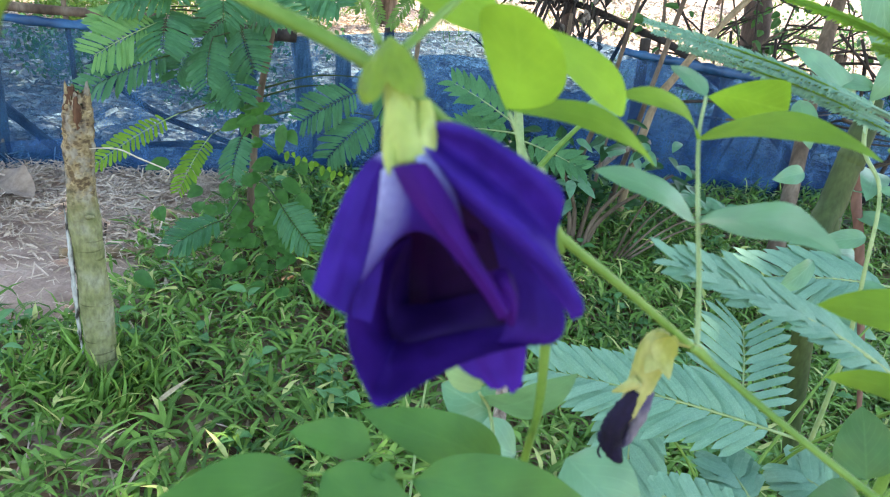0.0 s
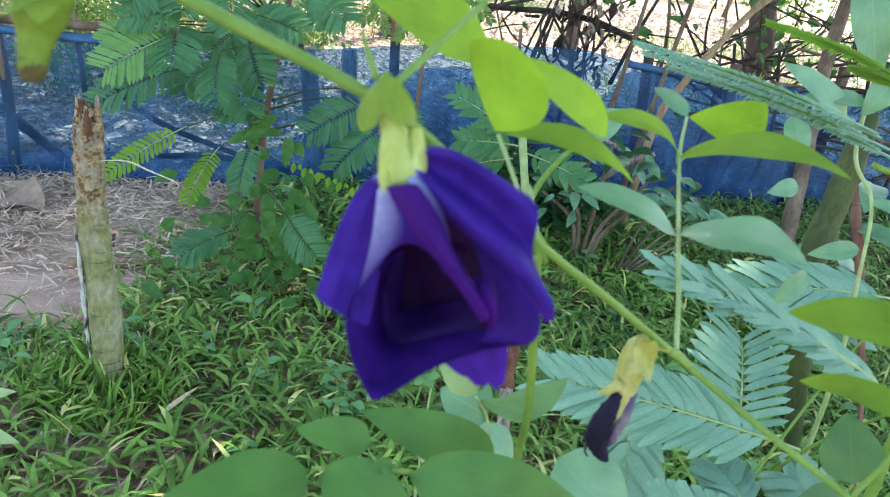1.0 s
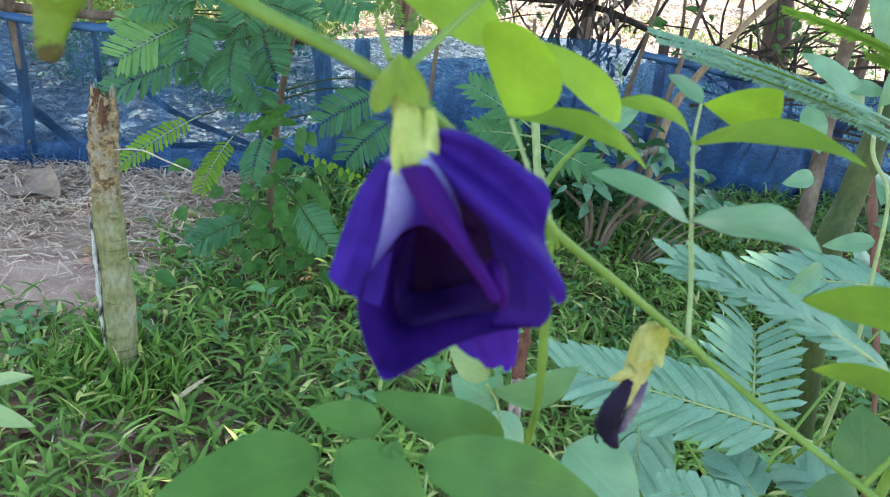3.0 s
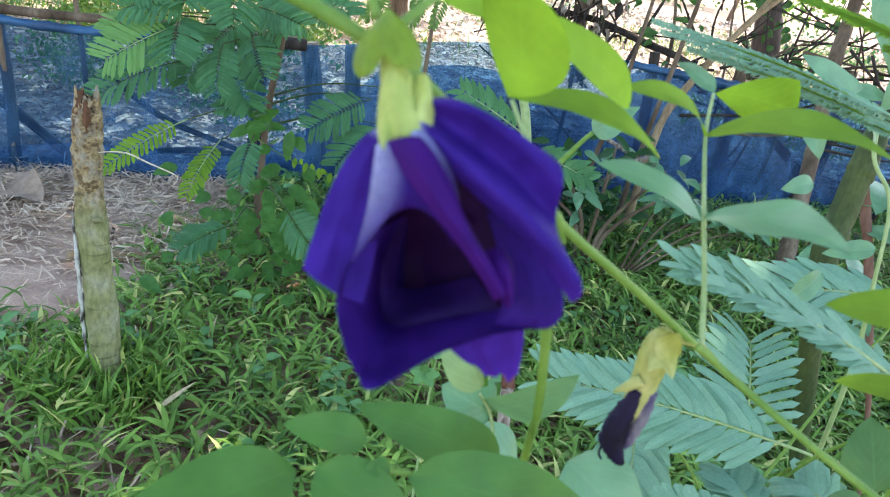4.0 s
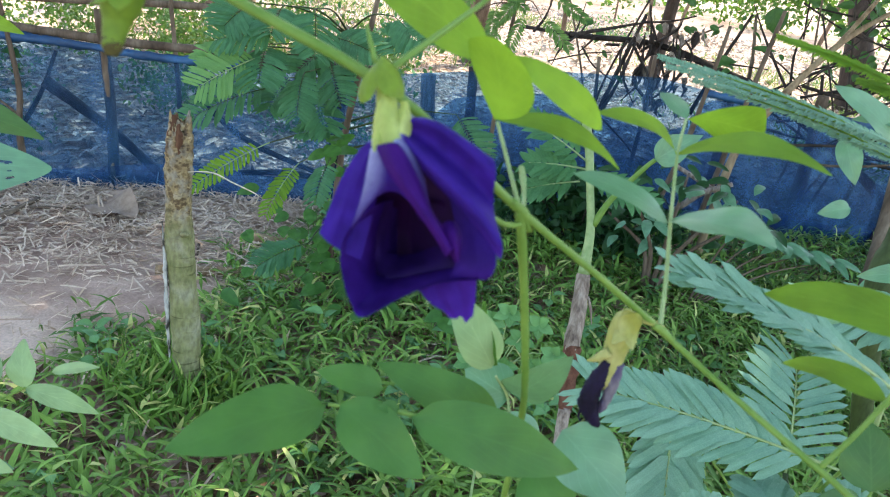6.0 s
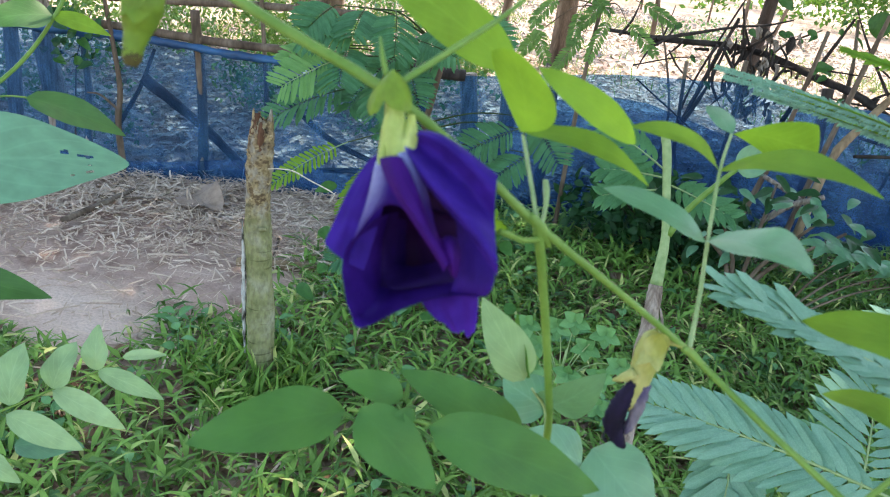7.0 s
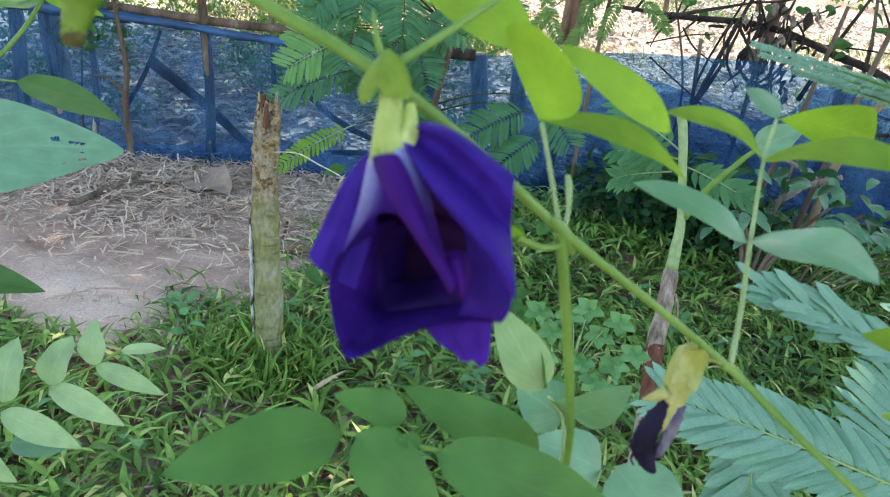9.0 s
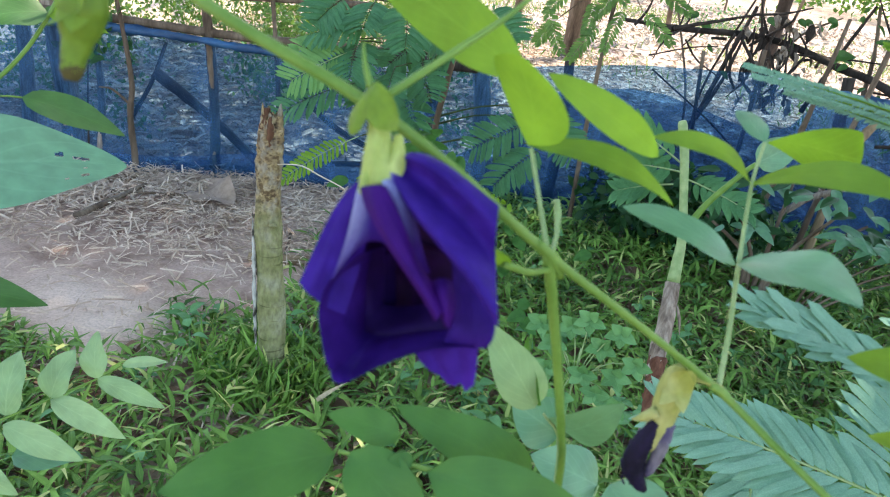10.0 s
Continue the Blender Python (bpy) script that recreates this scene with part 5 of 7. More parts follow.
    for b, t, w, n in [((0.439, 0.932, 1.167), (0.361, 0.911, 1.215), 0.040, (0.3, -0.8, 0.6)), ((0.418, 0.949, 1.305), (0.452, 0.93, 1.205), 0.046, (-0.3, -1, 0.1)), ((0.396, 0.95, 1.165), (0.414, 0.93, 1.125), 0.030, (-0.2, -1, 0.2)),
                       ((0.470, 0.93, 1.225), (0.447, 0.925, 1.178), 0.036, (0, -0.8, 0.6)), ((0.453, 0.923, 1.15), (0.43, 0.915, 1.175), 0.020, (0, -0.6, 0.8)), ((0.475, 0.904, 1.106), (0.52, 0.89, 1.095), 0.022, (0, -0.6, 0.8)),
                       ((0.479, 0.90, 1.06), (0.435, 0.90, 1.045), 0.024, (0, -0.9, 0.5)), ((0.45, 0.92, 1.02), (0.415, 0.90, 0.985), 0.030, (0.3, -0.9, 0.3)), ((0.46, 0.93, 1.235), (0.50, 0.92, 1.21), 0.034, (0, -0.9, 0.4)), ((0.45, 0.93, 1.19), (0.39, 0.93, 1.185), 0.022, (0, -0.7, 0.7)), ((0.482, 0.885, 1.02), (0.52, 0.87, 1.0), 0.026, (0, -0.7, .7)), ((0.42, 0.94, 1.10), (0.39, 0.93, 1.09), 0.024, (0, -0.9, .4))]:
        leaf("leaf", b, t, w * 0.78, n, LEAF_GREY, creeper, profile="egg", droop=0.15, ripple=0.05)


build_right_side()


# ---- shrub with feather leaves before the fence ----
def build_feather_shrub():
    shrub = thing("feather_leaf_shrub", "green shrub with feathery leaves growing before the netting", "shrub", (-0.76, 2.55, 0))
    rod("trunk", [(-0.76, 2.55, -0.02), (-0.74, 2.52, 0.3), (-0.72, 2.5, 0.6), (-0.66, 2.48, 0.95), (-0.6, 2.46, 1.3)], [0.016, 0.013, 0.011, 0.009, 0.006], BARK, shrub, n=30, rough=0.05, seed=101)
    local = np.random.default_rng(102)
    # fronds in LEAF_LIT_FROND and LEAF are coloured brighter as if lit
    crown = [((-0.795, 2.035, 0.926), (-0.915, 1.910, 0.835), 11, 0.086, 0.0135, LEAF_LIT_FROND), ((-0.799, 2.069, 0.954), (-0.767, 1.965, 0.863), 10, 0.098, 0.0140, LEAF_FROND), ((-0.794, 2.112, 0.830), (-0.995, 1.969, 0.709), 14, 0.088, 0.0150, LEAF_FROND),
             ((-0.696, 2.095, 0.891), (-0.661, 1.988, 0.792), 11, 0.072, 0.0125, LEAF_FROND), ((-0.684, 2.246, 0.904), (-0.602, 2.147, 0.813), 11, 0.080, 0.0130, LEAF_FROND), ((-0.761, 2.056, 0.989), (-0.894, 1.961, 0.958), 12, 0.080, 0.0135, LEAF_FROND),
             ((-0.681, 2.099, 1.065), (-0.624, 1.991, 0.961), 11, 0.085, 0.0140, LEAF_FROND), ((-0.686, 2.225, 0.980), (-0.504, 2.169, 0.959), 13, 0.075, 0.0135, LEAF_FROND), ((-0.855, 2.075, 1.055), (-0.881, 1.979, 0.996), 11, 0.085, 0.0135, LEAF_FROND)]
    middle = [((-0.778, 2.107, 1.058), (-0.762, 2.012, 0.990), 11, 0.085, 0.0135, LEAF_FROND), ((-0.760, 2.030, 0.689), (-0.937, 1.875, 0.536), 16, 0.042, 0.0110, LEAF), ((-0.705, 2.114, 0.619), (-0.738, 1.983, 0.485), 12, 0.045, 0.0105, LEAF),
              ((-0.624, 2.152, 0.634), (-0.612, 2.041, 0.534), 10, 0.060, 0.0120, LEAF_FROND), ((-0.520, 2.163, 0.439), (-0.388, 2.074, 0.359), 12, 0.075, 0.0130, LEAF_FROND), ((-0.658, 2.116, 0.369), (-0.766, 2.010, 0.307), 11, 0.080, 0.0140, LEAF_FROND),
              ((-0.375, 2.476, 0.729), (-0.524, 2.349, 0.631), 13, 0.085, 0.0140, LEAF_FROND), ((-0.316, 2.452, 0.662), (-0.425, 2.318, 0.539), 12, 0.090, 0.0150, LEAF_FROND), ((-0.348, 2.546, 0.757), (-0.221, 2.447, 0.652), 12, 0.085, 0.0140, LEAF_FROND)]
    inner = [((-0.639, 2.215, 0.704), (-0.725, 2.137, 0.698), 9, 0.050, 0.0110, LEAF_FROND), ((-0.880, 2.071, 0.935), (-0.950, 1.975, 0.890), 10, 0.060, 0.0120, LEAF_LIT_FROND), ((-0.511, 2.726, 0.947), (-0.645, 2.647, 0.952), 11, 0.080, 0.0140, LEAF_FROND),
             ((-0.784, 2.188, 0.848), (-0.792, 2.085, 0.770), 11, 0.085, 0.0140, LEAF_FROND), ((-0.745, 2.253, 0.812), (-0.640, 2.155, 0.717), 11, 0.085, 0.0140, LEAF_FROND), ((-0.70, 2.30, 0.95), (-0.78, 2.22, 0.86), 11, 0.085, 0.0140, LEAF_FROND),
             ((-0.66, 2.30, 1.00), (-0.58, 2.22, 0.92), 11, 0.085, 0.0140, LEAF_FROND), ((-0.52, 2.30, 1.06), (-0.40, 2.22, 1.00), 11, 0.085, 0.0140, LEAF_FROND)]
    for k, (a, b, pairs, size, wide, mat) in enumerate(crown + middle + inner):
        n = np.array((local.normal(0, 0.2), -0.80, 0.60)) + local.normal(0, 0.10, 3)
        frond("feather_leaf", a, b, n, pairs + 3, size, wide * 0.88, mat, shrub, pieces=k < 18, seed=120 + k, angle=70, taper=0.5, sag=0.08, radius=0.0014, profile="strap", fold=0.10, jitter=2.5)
        stem_at = np.array((-0.74, 2.50, min(1.2, max(0.15, a[2] - 0.10))))
        rod("branch", [tuple(stem_at), tuple((stem_at + a) / 2 + np.array((0, 0, 0.03))), a], [0.004, 0.0028, 0.0016], STEM_DARK, shrub, n=10, sides=6, rough=0.04, seed=460 + k)
    # a sprig of small leaflets whose bright yellow-green stands for light on them, and a lobed creeper on the trunk
    for k in range(12):
        p = np.array((-0.53 + 0.018 * k, 2.20, 0.575 - 0.004 * k + 0.012 * (k % 2)))
        leaf("small_leaf", p, p + np.array((0.006 * (k % 3 - 1), -0.01, -0.030 if k % 2 else 0.020)), 0.016, (0, -0.8, 0.6), LEAF, shrub, profile="oval", seed=k)
    rod("twig", [(-0.66, 2.26, 0.60), (-0.53, 2.20, 0.575), (-0.33, 2.20, 0.535)], [0.002, 0.0015, 0.001], STEM, shrub, n=12, sides=6, seed=119)
    for k in range(16):
        p = np.array((-0.60 + local.normal(0, 0.045), 2.20 + local.normal(0, 0.03), 0.66 + local.normal(0, 0.025)))
        leaf("lobed_leaf", p, p + np.array((local.normal(0, 0.04), -0.02, local.normal(-0.02, 0.025))), 0.035, (local.normal(0, 0.3), -0.7, 0.7), LEAF_LOW, shrub, profile="egg", seed=k)
    for k in range(84):
        p = np.array((-0.64 + local.normal(0, 0.17), 2.34 + local.normal(0, 0.07), local.uniform(0.06, 0.48)))
        leaf("round_leaf", p, p + np.array((local.normal(0, 0.05), -0.03, -0.03)), 0.045, (0, -0.7, 0.7), LEAF_LOW, shrub, profile="egg", seed=k)


build_feather_shrub()


def build_hanging_twig():
    twig = thing("feather_leaf_sapling", "slim sapling by the fence with hanging light green feather leaves", "tree", (-0.36, 3.42, 0))
    rod("trunk", [(-0.36, 3.42, -0.02), (-0.37, 3.42, 0.6), (-0.35, 3.4, 1.1), (-0.3, 3.38, 1.4)], [0.012, 0.010, 0.008, 0.005], BARK, twig, n=20, rough=0.05, seed=300)
    for k, (a, b) in enumerate([((-0.61, 3.29, 1.02), (-0.50, 3.24, 0.84)), ((-0.30, 3.36, 1.05), (-0.34, 3.28, 0.87)), ((-0.23, 3.36, 1.04), (-0.09, 3.32, 0.94)), ((-0.42, 3.33, 1.06), (-0.42, 3.27, 0.92)), ((-0.2, 3.38, 1.12), (-0.05, 3.36, 1.06)), ((-0.52, 3.34, 1.10), (-0.60, 3.28, 0.98)), ((-0.38, 3.30, 0.98), (-0.46, 3.24, 0.82)), ((-0.45, 3.38, 1.14), (-0.30, 3.34, 1.06)), ((-0.56, 3.32, 0.96), (-0.62, 3.27, 0.86)), ((-0.33, 3.34, 1.12), (-0.40, 3.28, 1.00))]):
        rod("twig", [(-0.35, 3.40, 1.08), tuple((np.array(a) + (-0.35, 3.4, 1.1)) / 2 + np.array((0, 0, 0.03))), a], [0.004, 0.003, 0.002], BARK, twig, n=8, sides=6, seed=310 + k)
        frond("feather_leaf", a, b, (0.1 * k - 0.2, -0.8, 0.5), 15, 0.042, 0.0095, LEAF_LIT, twig, pieces=False, seed=320 + k)


build_hanging_twig()


# ---- young plant with a sheathed stem ----
def build_sheath_plant():
    plant = thing("sheathed_plant", "young plant with a green stem and papery brown lower sheath", "plant", (0.235, 1.42, 0))
    rod("stem", [(0.179, 1.755, 0.628), (0.171, 1.793, 0.723), (0.151, 1.819, 0.804), (0.127, 1.843, 0.896), (0.110, 1.852, 0.945), (0.106, 1.853, 0.955)], [0.0140, 0.0100, 0.0090, 0.0100, 0.0105, 0.007], STEM_PALE, plant, n=36, sides=14, rough=0.02, seed=131)
    rod("sheath", [(0.196, 1.653, 0.425), (0.189, 1.687, 0.485), (0.188, 1.714, 0.537), (0.180, 1.750, 0.615), (0.179, 1.755, 0.628)], [0.016, 0.019, 0.018, 0.0165, 0.0150], HUSK, plant, "papery grey-brown sheath", n=30, sides=14, rough=0.05, seed=132)
    rod("old_sheath", [(0.206, 1.610, 0.356), (0.199, 1.650, 0.420), (0.191, 1.682, 0.480)], [0.014, 0.0185, 0.0195], RUST, plant, "rusty red rotted sheath", n=18, sides=12, rough=0.10, seed=133)
    rod("lower_stem", [(0.235, 1.42, -0.02), (0.222, 1.50, 0.2), (0.206, 1.612, 0.358)], [0.016, 0.015, 0.0140], HUSK, plant, n=20, rough=0.05, seed=134)
    rod("dry_strip", [(0.200, 1.735, 0.585), (0.212, 1.728, 0.560), (0.222, 1.72, 0.525)], [0.003, 0.004, 0.001], HUSK, plant, n=10, sides=6, rough=0.1, seed=139)
    rod("leaf_stalk", [(0.174, 1.797, 0.734), (0.201, 1.818, 0.797), (0.255, 1.839, 0.876), (0.275, 1.845, 0.90)], [0.009, 0.007, 0.0055, 0.005], STEM, plant, n=16, seed=135)
    leaf("leaf", (0.275, 1.845, 0.90), (0.36, 1.84, 0.975), 0.07, (0, -0.8, 0.5), LEAF_GREY, plant, profile="lance")
    for k, (b, t) in enumerate([((0.13, 1.86, 0.86), (-0.03, 1.85, 0.935)), ((0.13, 1.87, 0.84), (-0.01, 1.86, 0.83)), ((0.14, 1.90, 0.82), (0.30, 1.88, 0.78)), ((0.12, 1.9, 0.80), (0.0, 1.88, 0.76))]):
        frond("feather_leaf", b, t, (0, -0.75, 0.65), 9, 0.060, 0.020, SPRIG, plant, seed=400 + k, profile="egg", angle=60, fold=0.15, radius=0.0018)
    lobed = thing("lobed_weed", "grey-green weed with small lobed leaves", "weed", (0.06, 1.44, 0))
    rod("stem", [(0.06, 1.44, -0.02), (0.05, 1.45, 0.3), (0.055, 1.44, 0.58)], [0.004, 0.003, 0.002], STEM_PALE, lobed, n=14, sides=6, seed=137)
    for cx, cy, cz in [(0.027, 1.455, 0.615), (0.090, 1.452, 0.590), (0.103, 1.408, 0.515), (0.0, 1.44, 0.575), (0.07, 1.42, 0.54), (0.13, 1.43, 0.55), (0.04, 1.40, 0.49), (0.06, 1.44, 0.645), (0.12, 1.45, 0.63), (0.16, 1.44, 0.58), (-0.03, 1.44, 0.61), (0.14, 1.41, 0.50), (0.0, 1.42, 0.53)]:
        rod("stalk", [(0.055, 1.44, 0.5), tuple((np.array((0.055, 1.44, 0.55)) + (cx, cy, cz)) / 2), (cx, cy, cz)], [0.0015, 0.001], STEM_PALE, lobed, n=6, sides=5, seed=138)
        for m in range(5):
            a = m * 1.2566 + cx * 40
            t = np.array((cx + 0.032 * math.cos(a), cy - 0.012, cz + 0.027 * math.sin(a)))
            leaf("lobe", (cx, cy, cz), t, 0.021, (0, -0.85, 0.5), WEED, lobed, profile="egg", droop=0.05, seed=m)


build_sheath_plant()


# ---- grey-green feather fronds close on the right ----
def build_fronds():
    plant = thing("feathery_seedling", "grey-green seedling with broad feathery fronds", "plant", (0.47, 0.90, 0))
    rod("stem", [(0.47, 0.90, -0.02), (0.468, 0.905, 0.4), (0.465, 0.93, 0.72), (0.462, 0.961, 0.768)], [0.006, 0.005, 0.004, 0.003], STEM_DARK, plant, n=26, sides=8, rough=0.04, seed=141)
    for k, (a, b) in enumerate((((0.466, 0.92, 0.70), (0.449, 0.796, 0.893)), ((0.466, 0.92, 0.66), (0.308, 0.888, 0.850)), ((0.467, 0.92, 0.74), (0.631, 1.082, 0.945)), ((0.467, 0.91, 0.60), (0.407, 0.749, 0.848)), ((0.467, 0.91, 0.62), (0.481, 0.762, 0.859)), ((0.466, 0.92, 0.72), (0.400, 0.606, 1.062)))):
        rod("leaf_stalk", [a, tuple((np.array(a) + np.array(b)) / 2 + np.array((0, 0, 0.02))), b], [0.002, 0.0016, 0.0012], STEM, plant, n=12, sides=6, seed=142 + k)
    kw = dict(profile="strap", taper=0.35, fold=0.06, jitter=1.2)
    for k, (b, t, n, pairs, ll, lw, angle) in enumerate([
        ((0.400, 0.606, 1.062), (0.236, 0.556, 1.138), (0.25, -0.35, 0.9), 22, 0.036, 0.0074, 28),
        ((0.449, 0.796, 0.893), (0.218, 0.836, 0.888), (0.05, -0.62, 0.78), 20, 0.064, 0.0094, 46),
        ((0.462, 0.961, 0.768), (0.467, 1.079, 0.855), (0.0, -0.55, 0.8), 11, 0.078, 0.0100, 72),
        ((0.631, 1.082, 0.945), (0.455, 1.077, 0.925), (0.0, -0.45, 0.9), 16, 0.072, 0.0105, 48),
        ((0.400, 0.690, 0.875), (0.320, 0.735, 0.850), (0.0, -0.5, 0.85), 8, 0.034, 0.0110, 60),
        ((0.308, 0.888, 0.850), (0.312, 0.815, 0.795), (0.1, -0.75, 0.65), 10, 0.062, 0.0120, 50),
        ((0.407, 0.749, 0.848), (0.386, 0.794, 0.854), (0.1, -0.6, 0.8), 9, 0.040, 0.0130, 55),
        ((0.481, 0.762, 0.859), (0.453, 0.802, 0.856), (-0.1, -0.6, 0.8), 9, 0.040, 0.0130, 55),
    ]):
        frond("feather_frond", b, t, n, pairs, ll, lw, LEAF_FEATHER, plant, seed=150 + k, angle=angle, **kw)
    spikes = thing("folded_frond_shoot", "shoot with long folded feathery leaf spikes", "plant", (0.46, 0.75, 0))
    rod("stem", [(0.50, 0.75, -0.02), (0.49, 0.74, 0.6), (0.46, 0.70, 1.0), (0.40, 0.68, 1.165), (0.36, 0.668, 1.19)], [0.007, 0.005, 0.004, 0.003, 0.002], STEM, spikes, n=30, sides=8, seed=160)
    for k, (b, t, mat) in enumerate([((0.3585, 0.6743, 1.2073), (0.1971, 0.6171, 1.2427), LEAF_FEATHER), ((0.3637, 0.6802, 1.2041), (0.2024, 0.6160, 1.2382), LEAF_FEATHER), ((0.3718, 0.6830, 1.1976), (0.2208, 0.6369, 1.2305), LEAF_FEATHER), ((0.3765, 0.6815, 1.1923), (0.2879, 0.6715, 1.2152), LEAF_FEATHER), ((0.3159, 0.5810, 1.2515), (0.2509, 0.5780, 1.2656), LEAF), ((0.3210, 0.5798, 1.2469), (0.2941, 0.5783, 1.2513), LEAF)]):
        frond("folded_frond", b, t, (0, -0.8, 0.6), 48 if mat is LEAF else 84, 0.0052, 0.0021, mat, spikes, pieces=False, seed=165 + k, angle=50 if mat is LEAF else 56, taper=0.5, fold=0.5, sag=0.03, radius=0.0008, jitter=9, profile="lance")
        b, t = np.array(b), np.array(t)
        rod("rib", [tuple(b), tuple((b + t) / 2 + np.array((-0.0005, -0.0016, 0.0012)) + 0.12 * np.linalg.norm(t - b) * np.array((0, -0.2, 0.15))), tuple(t)], [0.0006, 0.0006, 0.0003], LEAF, spikes, "yellow-green beaded rib", n=60, sides=6, rough=0.25, seed=180 + k)
    rod("branch", [(0.46, 0.70, 1.0), (0.40, 0.62, 1.18), (0.36, 0.59, 1.24), (0.335, 0.582, 1.248)], [0.003, 0.0025, 0.002, 0.0012], STEM, spikes, n=16, sides=6, seed=175)


build_fronds()


# ---- creepers and leaves on the left ----
def build_left_plants():
    broad = thing("broad_leaf_plant", "plant with a broad pale green leaf eaten in holes", "plant", (-0.52, 0.50, 0))
    rod("stem", [(-0.52, 0.50, -0.02), (-0.50, 0.52, 0.5), (-0.46, 0.53, 0.9), (-0.46, 0.55, 1.04), (-0.46, 0.70, 1.096), (-0.435, 0.756, 1.17), (-0.42, 0.78, 1.25)], [0.006, 0.005, 0.004, 0.003, 0.0022, 0.002, 0.002], STEM, broad, n=50, sides=8, seed=181)
    v, f, uv = blades((-0.43, 0.53, 1.046), np.array((-0.304, 0.700, 1.054)) - np.array((-0.43, 0.53, 1.045)), (0.25, -0.35, 0.9), 0.214, 0.116, "oval", 64, 41, 0.08, 0.10, 0.02)
    holes = [(0.75, 0.61, 0.016), (0.835, 0.57, 0.018), (0.805, 0.58, 0.012), (0.835, 0.37, 0.007), (0.755, 0.18, 0.007), (0.825, 0.20, 0.017)]
    keep = [q for q in f if not any((np.mean(uv[q, 0]) - a) ** 2 + ((np.mean(uv[q, 1]) - b) * 0.55) ** 2 < (r * 1.15) ** 2 for a, b, r in holes)]
    part("broad_leaf", mesh_of("broad_leaf", v, keep, LEAF_BROAD, uv), broad, "broad pale leaf with insect holes")
    leaf("leaf", (-0.446, 0.716, 1.080), (-0.377, 0.776, 1.043), 0.034, (0.3, -0.6, 0.8), LEAF_SHADE, broad, profile="egg")
    rod("stalk", [(-0.47, 0.70, 1.078), (-0.46, 0.708, 1.080), (-0.446, 0.716, 1.080)], [0.001, 0.001], STEM, broad, n=6, sides=5, seed=182)
    leaf("leaf", (-0.440, 0.750, 1.160), (-0.475, 0.70, 1.15), 0.040, (0.2, -0.7, 0.7), LEAF_SHADE, broad, profile="egg")
    leaf("leaf", (-0.440, 0.750, 1.160), (-0.395, 0.78, 1.145), 0.020, (0.2, -0.7, 0.7), LEAF, broad, profile="egg")
    leaf("leaf", (-0.40, 0.56, 0.955), (-0.317, 0.615, 0.934), 0.034, (0.2, -0.6, 0.8), LEAF_SHADE, broad, profile="egg")
    pin = thing("pinnate_seedling", "seedling with pale paired oval leaflets", "plant", (-0.42, 0.45, 0))
    rod("stem", [(-0.42, 0.45, -0.02), (-0.41, 0.46, 0.5), (-0.38, 0.50, 0.79), (-0.353, 0.542, 0.820), (-0.320, 0.609, 0.835), (-0.298, 0.644, 0.845), (-0.286, 0.665, 0.854)], [0.004, 0.003, 0.002, 0.0013, 0.0012, 0.001, 0.0008], STEM, pin, n=50, sides=6, seed=183)
    for k, (b, t, w) in enumerate([((-0.32, 0.609, 0.835), (-0.321, 0.643, 0.872), 0.032), ((-0.32, 0.609, 0.835), (-0.257, 0.635, 0.796), 0.024), ((-0.298, 0.644, 0.845), (-0.313, 0.663, 0.884), 0.026), ((-0.298, 0.644, 0.845), (-0.241, 0.672, 0.815), 0.020), ((-0.286, 0.665, 0.854), (-0.255, 0.694, 0.852), 0.012),
                                  ((-0.338, 0.576, 0.829), (-0.352, 0.611, 0.878), 0.036), ((-0.337, 0.571, 0.823), (-0.277, 0.601, 0.785), 0.026), ((-0.345, 0.533, 0.812), (-0.302, 0.551, 0.772), 0.024), ((-0.355, 0.54, 0.82), (-0.38, 0.56, 0.86), 0.03)]):
        leaf("leaflet", b, t, w, (0.15, -0.65, 0.75), LEAF_PALE, pin, profile="egg", fold=0.22, droop=0.2, ripple=0.07, seed=k)
    leaf("leaflet", (-0.33, 0.57, 0.79), (-0.279, 0.604, 0.786), 0.035, (0, -0.4, 0.9), LEAF_GREY, pin, profile="egg")


build_left_plants()


# ---- the flowering vine ----
vine = thing("climbing_vine", "flowering climbing vine with bright green leaflets and violet blossom", "vine", (0.30, 0.41, 0.0))


def bezier_sheet(rows, nu=26, nv=18):
    """A curved sheet from rows of handles, first row at the claw."""
    c = np.asarray(rows, float)
    u, v = np.linspace(0, 1, nu), np.linspace(0, 1, nv)
    bu = np.stack([math.comb(len(c) - 1, k) * u ** k * (1 - u) ** (len(c) - 1 - k) for k in range(len(c))], 1)
    bv = np.stack([math.comb(c.shape[1] - 1, k) * v ** k * (1 - v) ** (c.shape[1] - 1 - k) for k in range(c.shape[1])], 1)
    p = np.einsum("ui,vj,ijk->uvk", bu, bv, c)
    uv = np.stack(np.meshgrid(u, v, indexing="ij"), -1).reshape(-1, 2)
    faces = [(i * nv + j, (i + 1) * nv + j, (i + 1) * nv + j + 1, i * nv + j + 1) for i in range(nu - 1) for j in range(nv - 1)]
    return p, faces, uv


def broad_leaflet(rows, parent):
    """A broad bent leaflet from rows of handles, first row at its stalk."""
    p, f, uv = bezier_sheet(rows, 20, 13)
    part("leaflet", mesh_of("leaflet", p.reshape(-1, 3), f, LEAF, uv), parent)


